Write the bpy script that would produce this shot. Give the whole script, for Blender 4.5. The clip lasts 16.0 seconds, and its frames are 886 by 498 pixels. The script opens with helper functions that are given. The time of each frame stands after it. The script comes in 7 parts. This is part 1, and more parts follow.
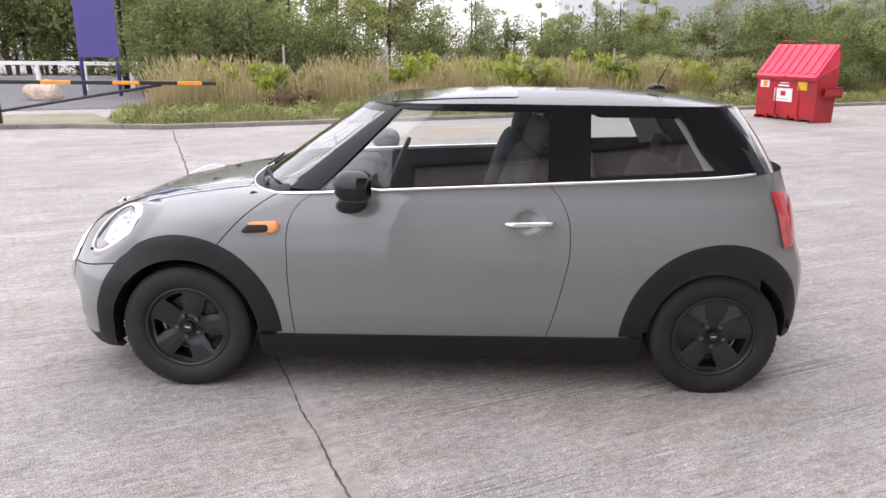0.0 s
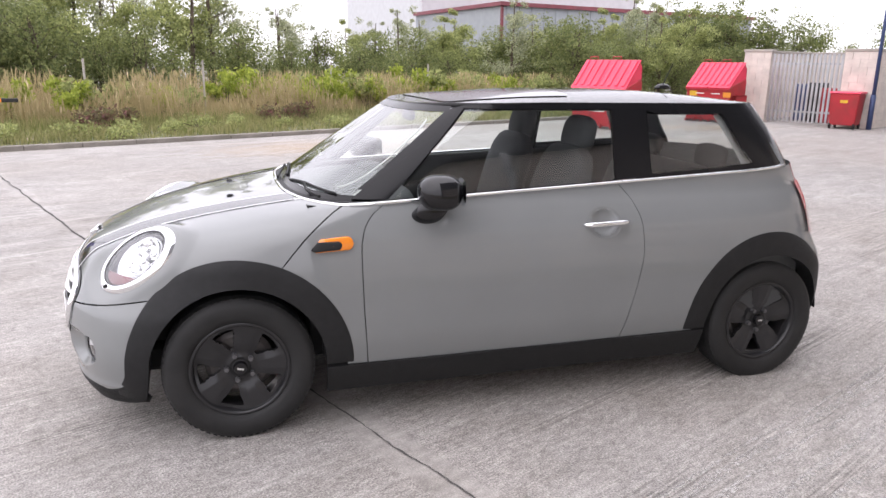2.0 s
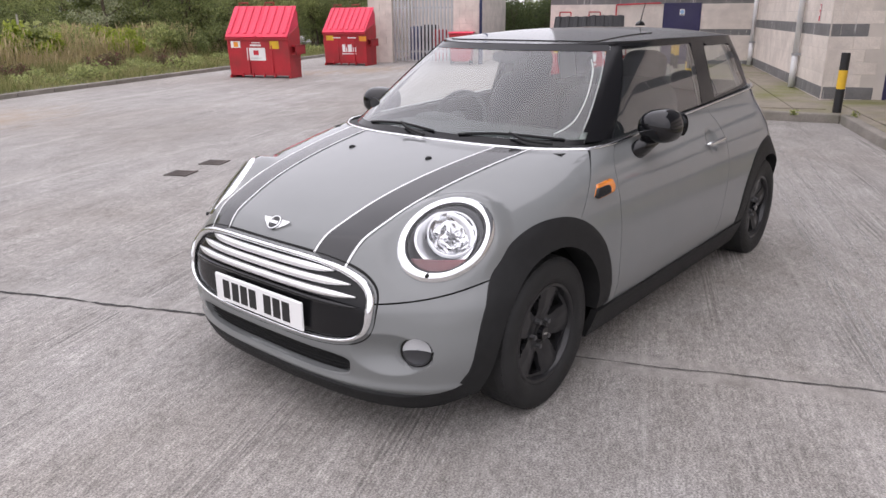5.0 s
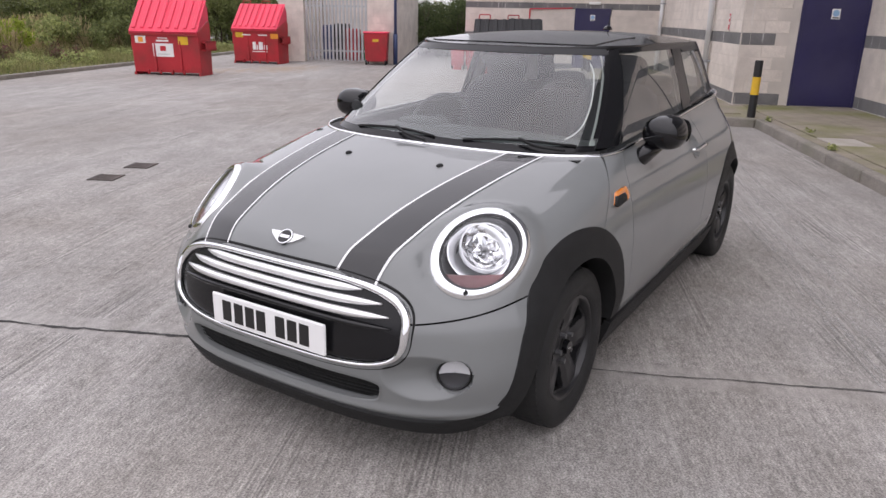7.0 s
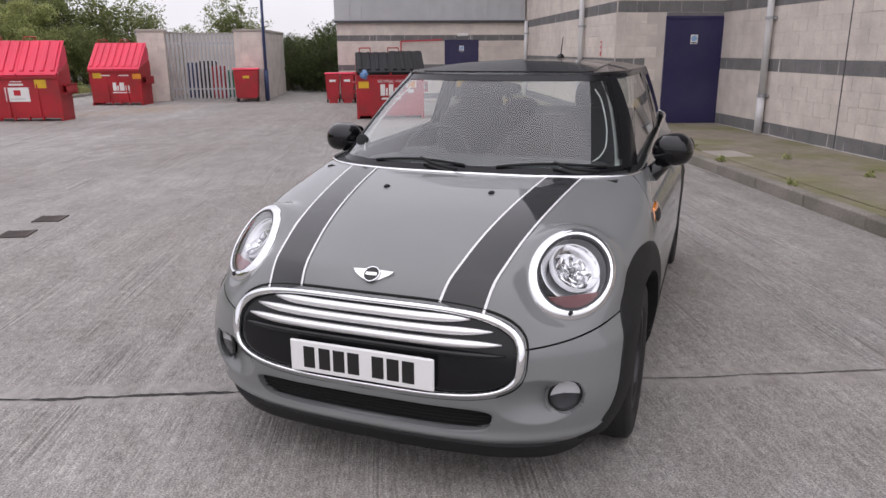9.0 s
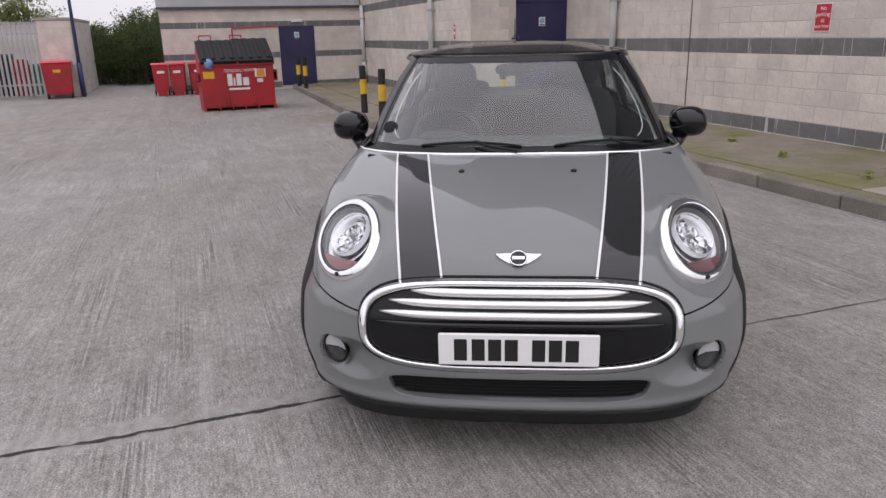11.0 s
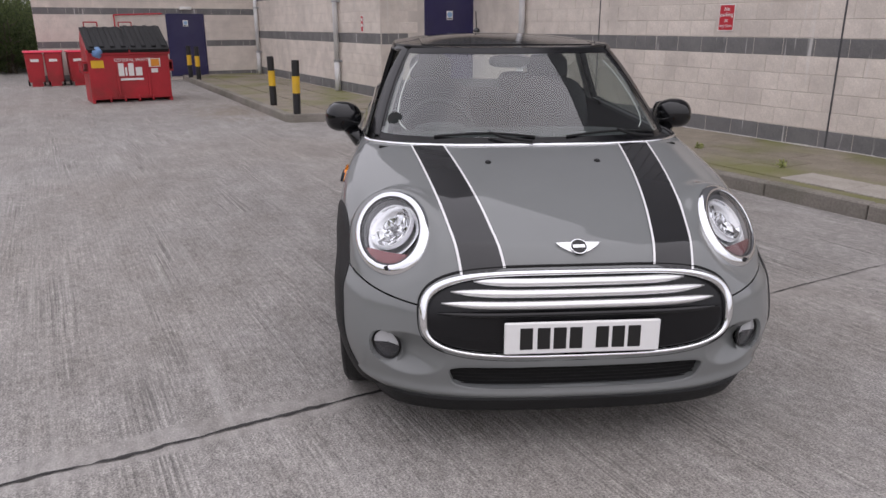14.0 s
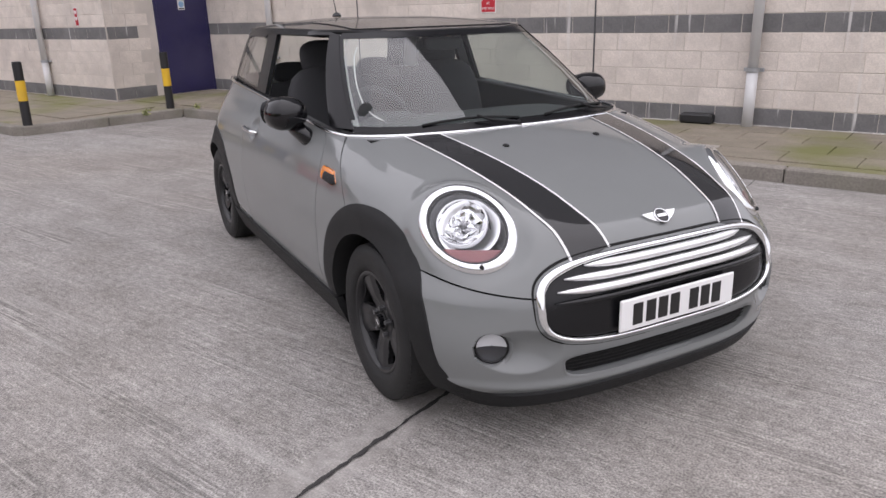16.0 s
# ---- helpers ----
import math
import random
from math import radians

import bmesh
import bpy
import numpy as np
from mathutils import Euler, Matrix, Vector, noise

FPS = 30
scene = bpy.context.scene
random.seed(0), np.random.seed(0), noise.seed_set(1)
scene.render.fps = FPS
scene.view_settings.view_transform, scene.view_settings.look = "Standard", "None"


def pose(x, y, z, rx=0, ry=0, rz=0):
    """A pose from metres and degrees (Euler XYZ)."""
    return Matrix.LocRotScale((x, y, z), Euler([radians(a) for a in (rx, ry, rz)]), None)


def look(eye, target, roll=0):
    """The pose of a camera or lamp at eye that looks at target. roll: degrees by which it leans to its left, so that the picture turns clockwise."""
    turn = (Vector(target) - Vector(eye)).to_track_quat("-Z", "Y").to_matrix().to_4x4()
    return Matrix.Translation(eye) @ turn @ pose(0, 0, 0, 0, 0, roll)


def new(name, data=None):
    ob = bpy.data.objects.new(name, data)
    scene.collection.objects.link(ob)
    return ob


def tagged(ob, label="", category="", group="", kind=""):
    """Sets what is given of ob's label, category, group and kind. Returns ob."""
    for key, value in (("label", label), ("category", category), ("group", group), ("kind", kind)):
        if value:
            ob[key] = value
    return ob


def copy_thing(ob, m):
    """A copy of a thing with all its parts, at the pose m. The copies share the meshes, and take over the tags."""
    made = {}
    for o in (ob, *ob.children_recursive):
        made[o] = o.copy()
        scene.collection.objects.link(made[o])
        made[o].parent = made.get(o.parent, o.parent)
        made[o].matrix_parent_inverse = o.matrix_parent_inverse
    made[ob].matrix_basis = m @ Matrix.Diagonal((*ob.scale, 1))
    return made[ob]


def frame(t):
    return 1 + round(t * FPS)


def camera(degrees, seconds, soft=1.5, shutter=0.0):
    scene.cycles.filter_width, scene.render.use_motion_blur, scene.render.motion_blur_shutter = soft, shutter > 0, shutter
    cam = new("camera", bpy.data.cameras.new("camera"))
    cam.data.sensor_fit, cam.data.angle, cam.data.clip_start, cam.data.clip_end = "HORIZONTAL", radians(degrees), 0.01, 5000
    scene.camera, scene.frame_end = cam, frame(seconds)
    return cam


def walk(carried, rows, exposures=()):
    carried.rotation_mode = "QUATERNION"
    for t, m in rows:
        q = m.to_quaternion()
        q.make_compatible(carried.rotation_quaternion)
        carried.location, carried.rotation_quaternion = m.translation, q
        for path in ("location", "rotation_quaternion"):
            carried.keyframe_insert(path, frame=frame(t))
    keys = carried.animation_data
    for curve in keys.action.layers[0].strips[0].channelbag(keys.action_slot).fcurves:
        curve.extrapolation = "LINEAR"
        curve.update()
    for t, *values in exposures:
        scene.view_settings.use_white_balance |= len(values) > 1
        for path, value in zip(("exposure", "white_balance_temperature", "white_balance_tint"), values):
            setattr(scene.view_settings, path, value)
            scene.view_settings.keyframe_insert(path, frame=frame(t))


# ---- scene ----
cam = camera(63.2, 16.0)
PATH = [
    (0, (0.024, -3.976, 1.605), (-0.006, -2.052, 1.059), 0.6),
    (0.5, (0.008, -3.955, 1.595), (-0.022, -2.032, 1.049), 0.2),
    (1, (-0.249, -3.894, 1.577), (-0.181, -1.97, 1.035), 1.0),
    (1.5, (-0.73, -3.802, 1.588), (-0.448, -1.911, 1.003), 1.5),
    (2, (-1.201, -3.613, 1.497), (-0.666, -1.75, 1.003), 0.8),
    (2.3, (-1.566, -3.559, 1.496), (-0.883, -1.747, 0.998), 1.2),
    (2.5, (-1.782, -3.458, 1.556), (-0.986, -1.71, 0.997), 1.9),
    (3, (-2.216, -3.265, 1.483), (-1.239, -1.602, 0.954), 0.3),
    (3.5, (-2.653, -3.022, 1.479), (-1.543, -1.453, 0.924), 0.3),
    (4, (-3.003, -2.718, 1.478), (-1.756, -1.262, 0.906), 0.1),
    (4.5, (-3.213, -2.378, 1.451), (-1.858, -1.032, 0.857), 1.7),
    (4.7, (-3.333, -2.275, 1.46), (-1.937, -0.976, 0.855), 0.8),
    (6.8, (-3.526, -1.694, 1.449), (-1.917, -0.68, 0.832), 1.0),
    (7, (-3.526, -1.696, 1.451), (-1.919, -0.678, 0.836), 1.2),
    (7.5, (-3.528, -1.682, 1.454), (-1.922, -0.667, 0.83), 1.0),
    (8, (-3.541, -1.615, 1.448), (-1.932, -0.606, 0.821), 1.0),
    (8.5, (-3.744, -1.369, 1.452), (-2.019, -0.544, 0.864), -0.2),
    (9, (-3.873, -1.041, 1.441), (-2.074, -0.346, 0.909), -0.3),
    (9.5, (-3.972, -0.702, 1.458), (-2.126, -0.167, 0.907), 0.0),
    (10, (-4.096, -0.353, 1.463), (-2.209, -0.013, 0.894), -2.3),
    (10.2, (-4.126, -0.249, 1.46), (-2.233, 0.057, 0.892), -2.0),
    (12.3, (-4.031, 0.08, 1.421), (-2.121, 0.157, 0.831), -0.6),
    (12.5, (-4.031, 0.092, 1.426), (-2.12, 0.158, 0.84), -0.1),
    (13, (-4.007, 0.102, 1.42), (-2.094, 0.174, 0.841), -0.0),
    (13.5, (-4.051, 0.258, 1.427), (-2.134, 0.319, 0.86), 1.4),
    (14, (-4.092, 0.567, 1.433), (-2.185, 0.454, 0.839), -0.1),
    (14.5, (-3.944, 0.881, 1.425), (-2.076, 0.399, 0.895), -0.3),
    (15, (-3.866, 1.245, 1.427), (-2.05, 0.6, 0.893), -1.6),
    (15.5, (-3.747, 1.524, 1.414), (-2.006, 0.743, 0.815), -1.6),
    (16, (-3.594, 1.711, 1.414), (-1.906, 0.842, 0.783), -1.6),
]
EXPOSURE = [(t, e, 6450, 18) for t, e in ((0.0, 0.73), (2.0, 0.78), (3.0, 0.62), (3.5, 0.46), (5.0, 0.22), (7.0, 0.06), (9.0, -0.17), (9.5, -0.25), (12.5, -0.26), (14.0, -0.26), (15.0, -0.09), (16.0, 0.07))]
walk(cam, [(t, look(eye, target, roll)) for t, eye, target, roll in PATH], EXPOSURE)


# ---------------------------------------------------------------- light
world = bpy.data.worlds.new("overcast_sky")
scene.world = world
world.use_nodes = True
wn, wl = world.node_tree.nodes, world.node_tree.links
SUN_EL, SUN_ROT = radians(60), radians(249)
sky = wn.new("ShaderNodeTexSky")
sky.sky_type, sky.sun_disc, sky.sun_elevation, sky.sun_rotation = "NISHITA", False, SUN_EL, SUN_ROT
# an overcast dome, brighter overhead than at the horizon
veil = wn.new("ShaderNodeMix")
veil.data_type = "RGBA"
veil.inputs[0].default_value = 0.88
coord, split, rise, dome = wn.new("ShaderNodeTexCoord"), wn.new("ShaderNodeSeparateXYZ"), wn.new("ShaderNodeMapRange"), wn.new("ShaderNodeMix")
wl.new(coord.outputs["Generated"], split.inputs[0])
wl.new(split.outputs["Z"], rise.inputs[0])
dome.data_type = "RGBA"
wl.new(rise.outputs[0], dome.inputs[0])
dome.inputs[6].default_value, dome.inputs[7].default_value = (10.0, 10.05, 10.35, 1), (18.6, 18.7, 19.3, 1)
cloud, amount = wn.new("ShaderNodeTexNoise"), wn.new("ShaderNodeMapRange")
cloud.inputs["Scale"].default_value, cloud.inputs["Detail"].default_value = 2.2, 5.0
wl.new(coord.outputs["Generated"], cloud.inputs["Vector"])
amount.inputs[1].default_value, amount.inputs[2].default_value, amount.inputs[3].default_value, amount.inputs[4].default_value = 0.3, 0.7, 0.86, 1.1
wl.new(cloud.outputs[0], amount.inputs[0])
grey = wn.new("ShaderNodeMix")
grey.data_type, grey.blend_type = "RGBA", "MULTIPLY"
grey.inputs[0].default_value = 1.0
wl.new(dome.outputs[2], grey.inputs[6])
wl.new(amount.outputs[0], grey.inputs[7])
wl.new(sky.outputs[0], veil.inputs[6])
wl.new(grey.outputs[2], veil.inputs[7])
wl.new(veil.outputs[2], wn["Background"].inputs[0])
wn["Background"].inputs[1].default_value = 0.105
sun = new("sun", bpy.data.lights.new("sun", "SUN"))
sun.data.energy, sun.data.angle, sun.data.color = 0.5, radians(95), (1.0, 0.96, 0.9)
sun.matrix_world = look((0, 0, 0), (-math.sin(SUN_ROT) * math.cos(SUN_EL), -math.cos(SUN_ROT) * math.cos(SUN_EL), -math.sin(SUN_EL)))


# ---------------------------------------------------------------- materials
def material(name, colour, rough=0.6, metal=0.0, vary=0.0, grain=0.0, scale=30.0, bump=0.0, coat=0.0, stain=None, stain_amount=0.0, stain_scale=1.2, each=0.0, spec=0.5, drip=0.0):
    """A surface with its colour, fine grain, larger patches of stain and, with each, a shade of its own for every piece."""
    m = bpy.data.materials.new(name)
    m.use_nodes = True
    n, l = m.node_tree.nodes, m.node_tree.links
    b = n["Principled BSDF"]
    b.inputs["Roughness"].default_value, b.inputs["Metallic"].default_value = rough, metal
    b.inputs["Coat Weight"].default_value, b.inputs["Coat Roughness"].default_value = coat, 0.03
    b.inputs["Specular IOR Level"].default_value = spec
    b.inputs["Base Color"].default_value = (*colour, 1)
    place, where = n.new("ShaderNodeTexCoord"), n.new("ShaderNodeNewGeometry")
    out = None

    def mixed(factor, a, c, kind="MIX"):
        mix = n.new("ShaderNodeMix")
        mix.data_type, mix.blend_type = "RGBA", kind
        for socket, value in ((mix.inputs[0], factor), (mix.inputs[6], a), (mix.inputs[7], c)):
            if isinstance(value, bpy.types.NodeSocket):
                l.new(value, socket)
            elif isinstance(value, (int, float)):
                socket.default_value = value
            else:
                socket.default_value = (*value, 1)
        return mix.outputs[2]

    def cloud(size, detail=4.0, low=0.35, high=0.65, wide=False, stretch=None):
        tex = n.new("ShaderNodeTexNoise")
        tex.inputs["Scale"].default_value, tex.inputs["Detail"].default_value = size, detail
        source = where.outputs["Position"] if wide else place.outputs["Object"]
        if stretch:
            mp = n.new("ShaderNodeMapping")
            mp.inputs["Scale"].default_value = stretch
            l.new(source, mp.inputs[0])
            source = mp.outputs[0]
        l.new(source, tex.inputs["Vector"])
        ramp = n.new("ShaderNodeMapRange")
        ramp.inputs[1].default_value, ramp.inputs[2].default_value = low, high
        l.new(tex.outputs[0], ramp.inputs[0])
        return ramp.outputs[0]

    out = colour
    if vary:
        out = mixed(cloud(scale * 0.07), tuple(c * (1 - vary) for c in colour), tuple(min(1, c * (1 + vary)) for c in colour))
    if grain:
        g = cloud(scale, 6.0)
        dark = mixed(g, (1 - grain,) * 3, (1 + grain,) * 3)
        out = mixed(1.0, out, dark, "MULTIPLY")
    if stain is not None:
        s = n.new("ShaderNodeMath")
        s.operation = "MULTIPLY"
        l.new(cloud(stain_scale, 5.0, 0.46, 0.68, wide=True), s.inputs[0])
        s.inputs[1].default_value = stain_amount
        out = mixed(s.outputs[0], out, stain)
    if drip:
        # lime run-off in thin upright streaks
        d = n.new("ShaderNodeMath")
        d.operation = "MULTIPLY"
        l.new(cloud(1.0, 3.0, 0.64, 0.72, True, (14, 14, 0.9)), d.inputs[0])
        d.inputs[1].default_value = drip
        out = mixed(d.outputs[0], out, (0.66, 0.64, 0.62))
    if each:
        info = n.new("ShaderNodeObjectInfo")
        r = n.new("ShaderNodeMapRange")
        r.inputs[3].default_value, r.inputs[4].default_value = 1 - each, 1 + each
        l.new(info.outputs["Random"], r.inputs[0])
        out = mixed(1.0, out, r.outputs[0], "MULTIPLY")
    if isinstance(out, bpy.types.NodeSocket):
        l.new(out, b.inputs["Base Color"])
    if bump:
        tex = n.new("ShaderNodeTexNoise")
        tex.inputs["Scale"].default_value, tex.inputs["Detail"].default_value = scale * 2, 5
        l.new(place.outputs["Object"], tex.inputs["Vector"])
        bm_node = n.new("ShaderNodeBump")
        bm_node.inputs["Strength"].default_value, bm_node.inputs["Distance"].default_value = bump, 0.01
        l.new(tex.outputs[0], bm_node.inputs["Height"])
        l.new(bm_node.outputs[0], b.inputs["Normal"])
    return m


def glass(name, tint=(0.9, 0.93, 0.92), rough=0.0, ior=1.85):
    """Thin sheet glass: mirrors at a slant, clear otherwise."""
    m = bpy.data.materials.new(name)
    m.use_nodes = True
    n, l = m.node_tree.nodes, m.node_tree.links
    n.remove(n["Principled BSDF"])
    clear, shine, mix, fres = n.new("ShaderNodeBsdfTransparent"), n.new("ShaderNodeBsdfGlossy"), n.new("ShaderNodeMixShader"), n.new("ShaderNodeLayerWeight")
    slant, lift = n.new("ShaderNodeMath"), n.new("ShaderNodeMapRange")
    clear.inputs[0].default_value = (*tint, 1)
    shine.inputs["Roughness"].default_value = rough
    fres.inputs[0].default_value = 0.5
    slant.operation, slant.inputs[1].default_value = "POWER", 3.0
    lift.inputs[3].default_value = ((ior - 1) / (ior + 1)) ** 2
    l.new(fres.outputs["Facing"], slant.inputs[0])
    l.new(slant.outputs[0], lift.inputs[0])
    l.new(lift.outputs[0], mix.inputs[0])
    l.new(clear.outputs[0], mix.inputs[1])
    l.new(shine.outputs[0], mix.inputs[2])
    l.new(mix.outputs[0], n["Material Output"].inputs[0])
    return m


M = {}
M["paint"] = material("grey_paint", (0.172, 0.180, 0.178), 0.45, 0.0, vary=0.02, scale=60, coat=1.0, spec=0.08)
M["stripe"] = material("stripe_black", (0.016, 0.016, 0.017), 0.45, coat=1.0, spec=0.08)
M["pinline"] = material("stripe_white", (0.75, 0.75, 0.75), 0.35, coat=0.5)
M["roofpaint"] = material("black_roof_paint", (0.008, 0.008, 0.009), 0.4, coat=0.7, spec=0.05)
M["pillar"] = material("black_pillar_trim", (0.007, 0.007, 0.008), 0.2, spec=0.22)
M["slat"] = material("slat_chrome", (0.88, 0.88, 0.88), 0.34, 0.85)
M["gloss"] = material("gloss_black", (0.005, 0.005, 0.006), 0.10, coat=0.25, spec=0.35)
M["plastic"] = material("black_plastic", (0.0145, 0.0147, 0.015), 0.55, bump=0.12, scale=400, vary=0.1, spec=0.22)
M["grille_black"] = material("grille_black", (0.008, 0.008, 0.009), 0.22, spec=0.3)
# near-black: the shade of deep hollows is put into this colour
M["cavity"] = material("cavity_shade", (0.004, 0.004, 0.004), 0.9)
M["rubber"] = material("tyre_rubber", (0.016, 0.016, 0.016), 0.60, spec=0.3, bump=0.2, scale=120, vary=0.15, stain=(0.04, 0.039, 0.038), stain_amount=0.2, stain_scale=6)
M["rim"] = material("dark_rim", (0.016, 0.016, 0.017), 0.35, vary=0.1, coat=0.45, spec=0.2)
M["chrome"] = material("chrome", (0.82, 0.83, 0.84), 0.08, 1.0)
M["satin"] = material("satin_chrome", (0.75, 0.75, 0.75), 0.25, 1.0)
M["glass"] = glass("car_glass", (0.89, 0.95, 0.93))
M["tint"] = glass("quarter_glass", (0.87, 0.90, 0.885))
M["lens"] = glass("lamp_lens", (0.93, 0.94, 0.95), ior=1.35)
M["trim"] = material("interior_trim", (0.044, 0.046, 0.047), 0.7, vary=0.1, scale=12)
M["seat"] = material("seat_cloth", (0.034, 0.034, 0.037), 0.9, vary=0.12, scale=9)
M["headliner"] = material("headliner_cloth", (0.42, 0.42, 0.40), 0.9, vary=0.05)
M["amber"] = material("amber_lens", (0.68, 0.20, 0.01), 0.15, coat=1.0)
M["red_lens"] = material("red_lens", (0.55, 0.012, 0.02), 0.12, coat=1.0)
M["pink_lens"] = material("clear_red_lens", (0.20, 0.062, 0.066), 0.35, vary=0.35, scale=45, coat=0.6)
M["plate"] = material("plate_white", (0.78, 0.78, 0.77), 0.3, coat=0.3)
M["ink"] = material("plate_ink", (0.01, 0.01, 0.01), 0.4)
M["steel_disc"] = material("brake_steel", (0.12, 0.11, 0.105), 0.5, 0.7, vary=0.2)
M["cream"] = material("cream_block", (0.67, 0.605, 0.545), 0.85, vary=0.07, grain=0.08, scale=60, bump=0.25, each=0.06, stain=(0.40, 0.36, 0.33), stain_amount=0.4, stain_scale=1.6, drip=0.35)
M["band"] = material("grey_block", (0.155, 0.152, 0.152), 0.85, vary=0.1, grain=0.1, scale=60, bump=0.25, each=0.08, stain=(0.24, 0.235, 0.23), stain_amount=0.35, stain_scale=2.2, drip=0.75)
M["mortar"] = material("mortar", (0.56, 0.51, 0.46), 0.95, vary=0.1)
M["fillet"] = material("lime_fillet", (0.52, 0.50, 0.47), 0.95, vary=0.2, grain=0.2, scale=40)
M["clad"] = material("grey_cladding", (0.47, 0.48, 0.49), 0.45, 0.0, vary=0.05)
# sheeting out of view, its dark tone set by the car's dark reflections
M["upper_clad"] = material("dark_grey_cladding", (0.15, 0.153, 0.16), 0.6, 0.0, vary=0.08)
M["flash"] = material("dark_flashing", (0.06, 0.06, 0.065), 0.5)
M["door"] = material("navy_door_paint", (0.020, 0.017, 0.075), 0.45, vary=0.12, scale=25, stain=(0.05, 0.045, 0.10), stain_amount=0.4)
M["pipe"] = material("grey_pipe", (0.66, 0.66, 0.66), 0.5, vary=0.08, stain=(0.42, 0.41, 0.40), stain_amount=0.2, stain_scale=3)
M["slab"] = material("paving_slab", (0.235, 0.205, 0.16), 0.9, vary=0.1, grain=0.12, scale=50, bump=0.3, each=0.08, stain=(0.15, 0.155, 0.045), stain_amount=0.9, stain_scale=0.9)
M["pale_slab"] = material("pale_slab", (0.36, 0.33, 0.29), 0.9, vary=0.1, grain=0.1, scale=50, bump=0.2)
M["kerb"] = material("kerb_concrete", (0.22, 0.20, 0.175), 0.9, vary=0.12, grain=0.15, scale=50, bump=0.3, each=0.07, stain=(0.12, 0.12, 0.08), stain_amount=0.5, stain_scale=1.5)
M["skip"] = material("red_skip_paint", (0.40, 0.018, 0.026), 0.5, vary=0.1, grain=0.05, scale=30, stain=(0.18, 0.03, 0.025), stain_amount=0.5, stain_scale=2.5)
M["lid"] = material("red_lid_plastic", (0.74, 0.036, 0.085), 0.4, vary=0.08, scale=20)
M["blacklid"] = material("black_lid_plastic", (0.014, 0.014, 0.015), 0.6, spec=0.25, vary=0.15, scale=20)
M["white"] = material("white_vinyl", (0.75, 0.74, 0.72), 0.5, vary=0.05)
M["yellow"] = material("yellow_paint", (0.72, 0.44, 0.02), 0.5, vary=0.08, stain=(0.4, 0.25, 0.05), stain_amount=0.4, stain_scale=4)
M["orange"] = material("orange_paint", (0.78, 0.30, 0.03), 0.5, vary=0.1)
M["black"] = material("black_paint", (0.014, 0.014, 0.015), 0.5, vary=0.2)
M["galv"] = material("galvanised_steel", (0.42, 0.43, 0.44), 0.45, 0.6, vary=0.12)
M["signred"] = material("sign_red", (0.50, 0.02, 0.035), 0.45)
M["signblue"] = material("sign_blue", (0.25, 0.42, 0.62), 0.45)
M["board"] = material("violet_sign_board", (0.085, 0.075, 0.26), 0.5, vary=0.06)
M["bluepost"] = material("blue_post", (0.03, 0.05, 0.13), 0.5)
M["whiterail"] = material("white_rail", (0.7, 0.7, 0.68), 0.6)
M["rock"] = material("boulder_stone", (0.45, 0.36, 0.29), 0.9, vary=0.2, grain=0.2, scale=20, bump=0.5)
M["bark"] = material("bark", (0.10, 0.075, 0.055), 0.9, vary=0.3, grain=0.2, scale=25, bump=0.5)
M["asphalt"] = material("asphalt", (0.12, 0.12, 0.125), 0.9, vary=0.1, grain=0.2, scale=80)
M["soil"] = material("verge_soil", (0.10, 0.105, 0.045), 0.95, vary=0.3, grain=0.3, scale=15, bump=0.5)
M["shed_trim"] = material("shed_red_trim", (0.16, 0.03, 0.04), 0.5, vary=0.2)
M["shed"] = material("shed_cladding", (0.27, 0.29, 0.305), 0.5, vary=0.05)


def leafy(name, dark, light, dry=None):
    """Leaves or blades: each one of its own shade, letting some light through."""
    m = bpy.data.materials.new(name)
    m.use_nodes = True
    n, l = m.node_tree.nodes, m.node_tree.links
    b = n["Principled BSDF"]
    geo, ramp = n.new("ShaderNodeNewGeometry"), n.new("ShaderNodeValToRGB")
    ramp.color_ramp.elements[0].color, ramp.color_ramp.elements[1].color = (*dark, 1), (*light, 1)
    if dry:
        e = ramp.color_ramp.elements.new(0.9)
        e.color = (*dry, 1)
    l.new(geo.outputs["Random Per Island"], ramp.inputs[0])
    l.new(ramp.outputs[0], b.inputs["Base Color"])
    b.inputs["Roughness"].default_value = 0.6
    b.inputs["Specular IOR Level"].default_value = 0.25
    trans, mix = n.new("ShaderNodeBsdfTranslucent"), n.new("ShaderNodeMixShader")
    l.new(ramp.outputs[0], trans.inputs[0])
    mix.inputs[0].default_value = 0.5
    l.new(b.outputs[0], mix.inputs[1])
    l.new(trans.outputs[0], mix.inputs[2])
    l.new(mix.outputs[0], n["Material Output"].inputs[0])
    return m


M["leaf_mid"] = leafy("leaf_mid", (0.17, 0.20, 0.075), (0.46, 0.49, 0.20))
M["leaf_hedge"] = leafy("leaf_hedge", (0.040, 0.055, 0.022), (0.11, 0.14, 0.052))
M["leaf_dark"] = leafy("leaf_dark", (0.10, 0.125, 0.05), (0.27, 0.30, 0.115))
M["leaf_pale"] = leafy("leaf_pale", (0.20, 0.22, 0.13), (0.48, 0.50, 0.32))
M["leaf_lime"] = leafy("leaf_lime", (0.20, 0.26, 0.04), (0.42, 0.47, 0.09))
M["leaf_red"] = leafy("leaf_red", (0.15, 0.06, 0.065), (0.32, 0.14, 0.15), (0.16, 0.17, 0.07))
M["straw"] = leafy("straw", (0.46, 0.36, 0.215), (0.74, 0.60, 0.40), (0.36, 0.31, 0.15))
M["grass"] = leafy("grass", (0.11, 0.145, 0.035), (0.27, 0.30, 0.10), (0.36, 0.32, 0.16))


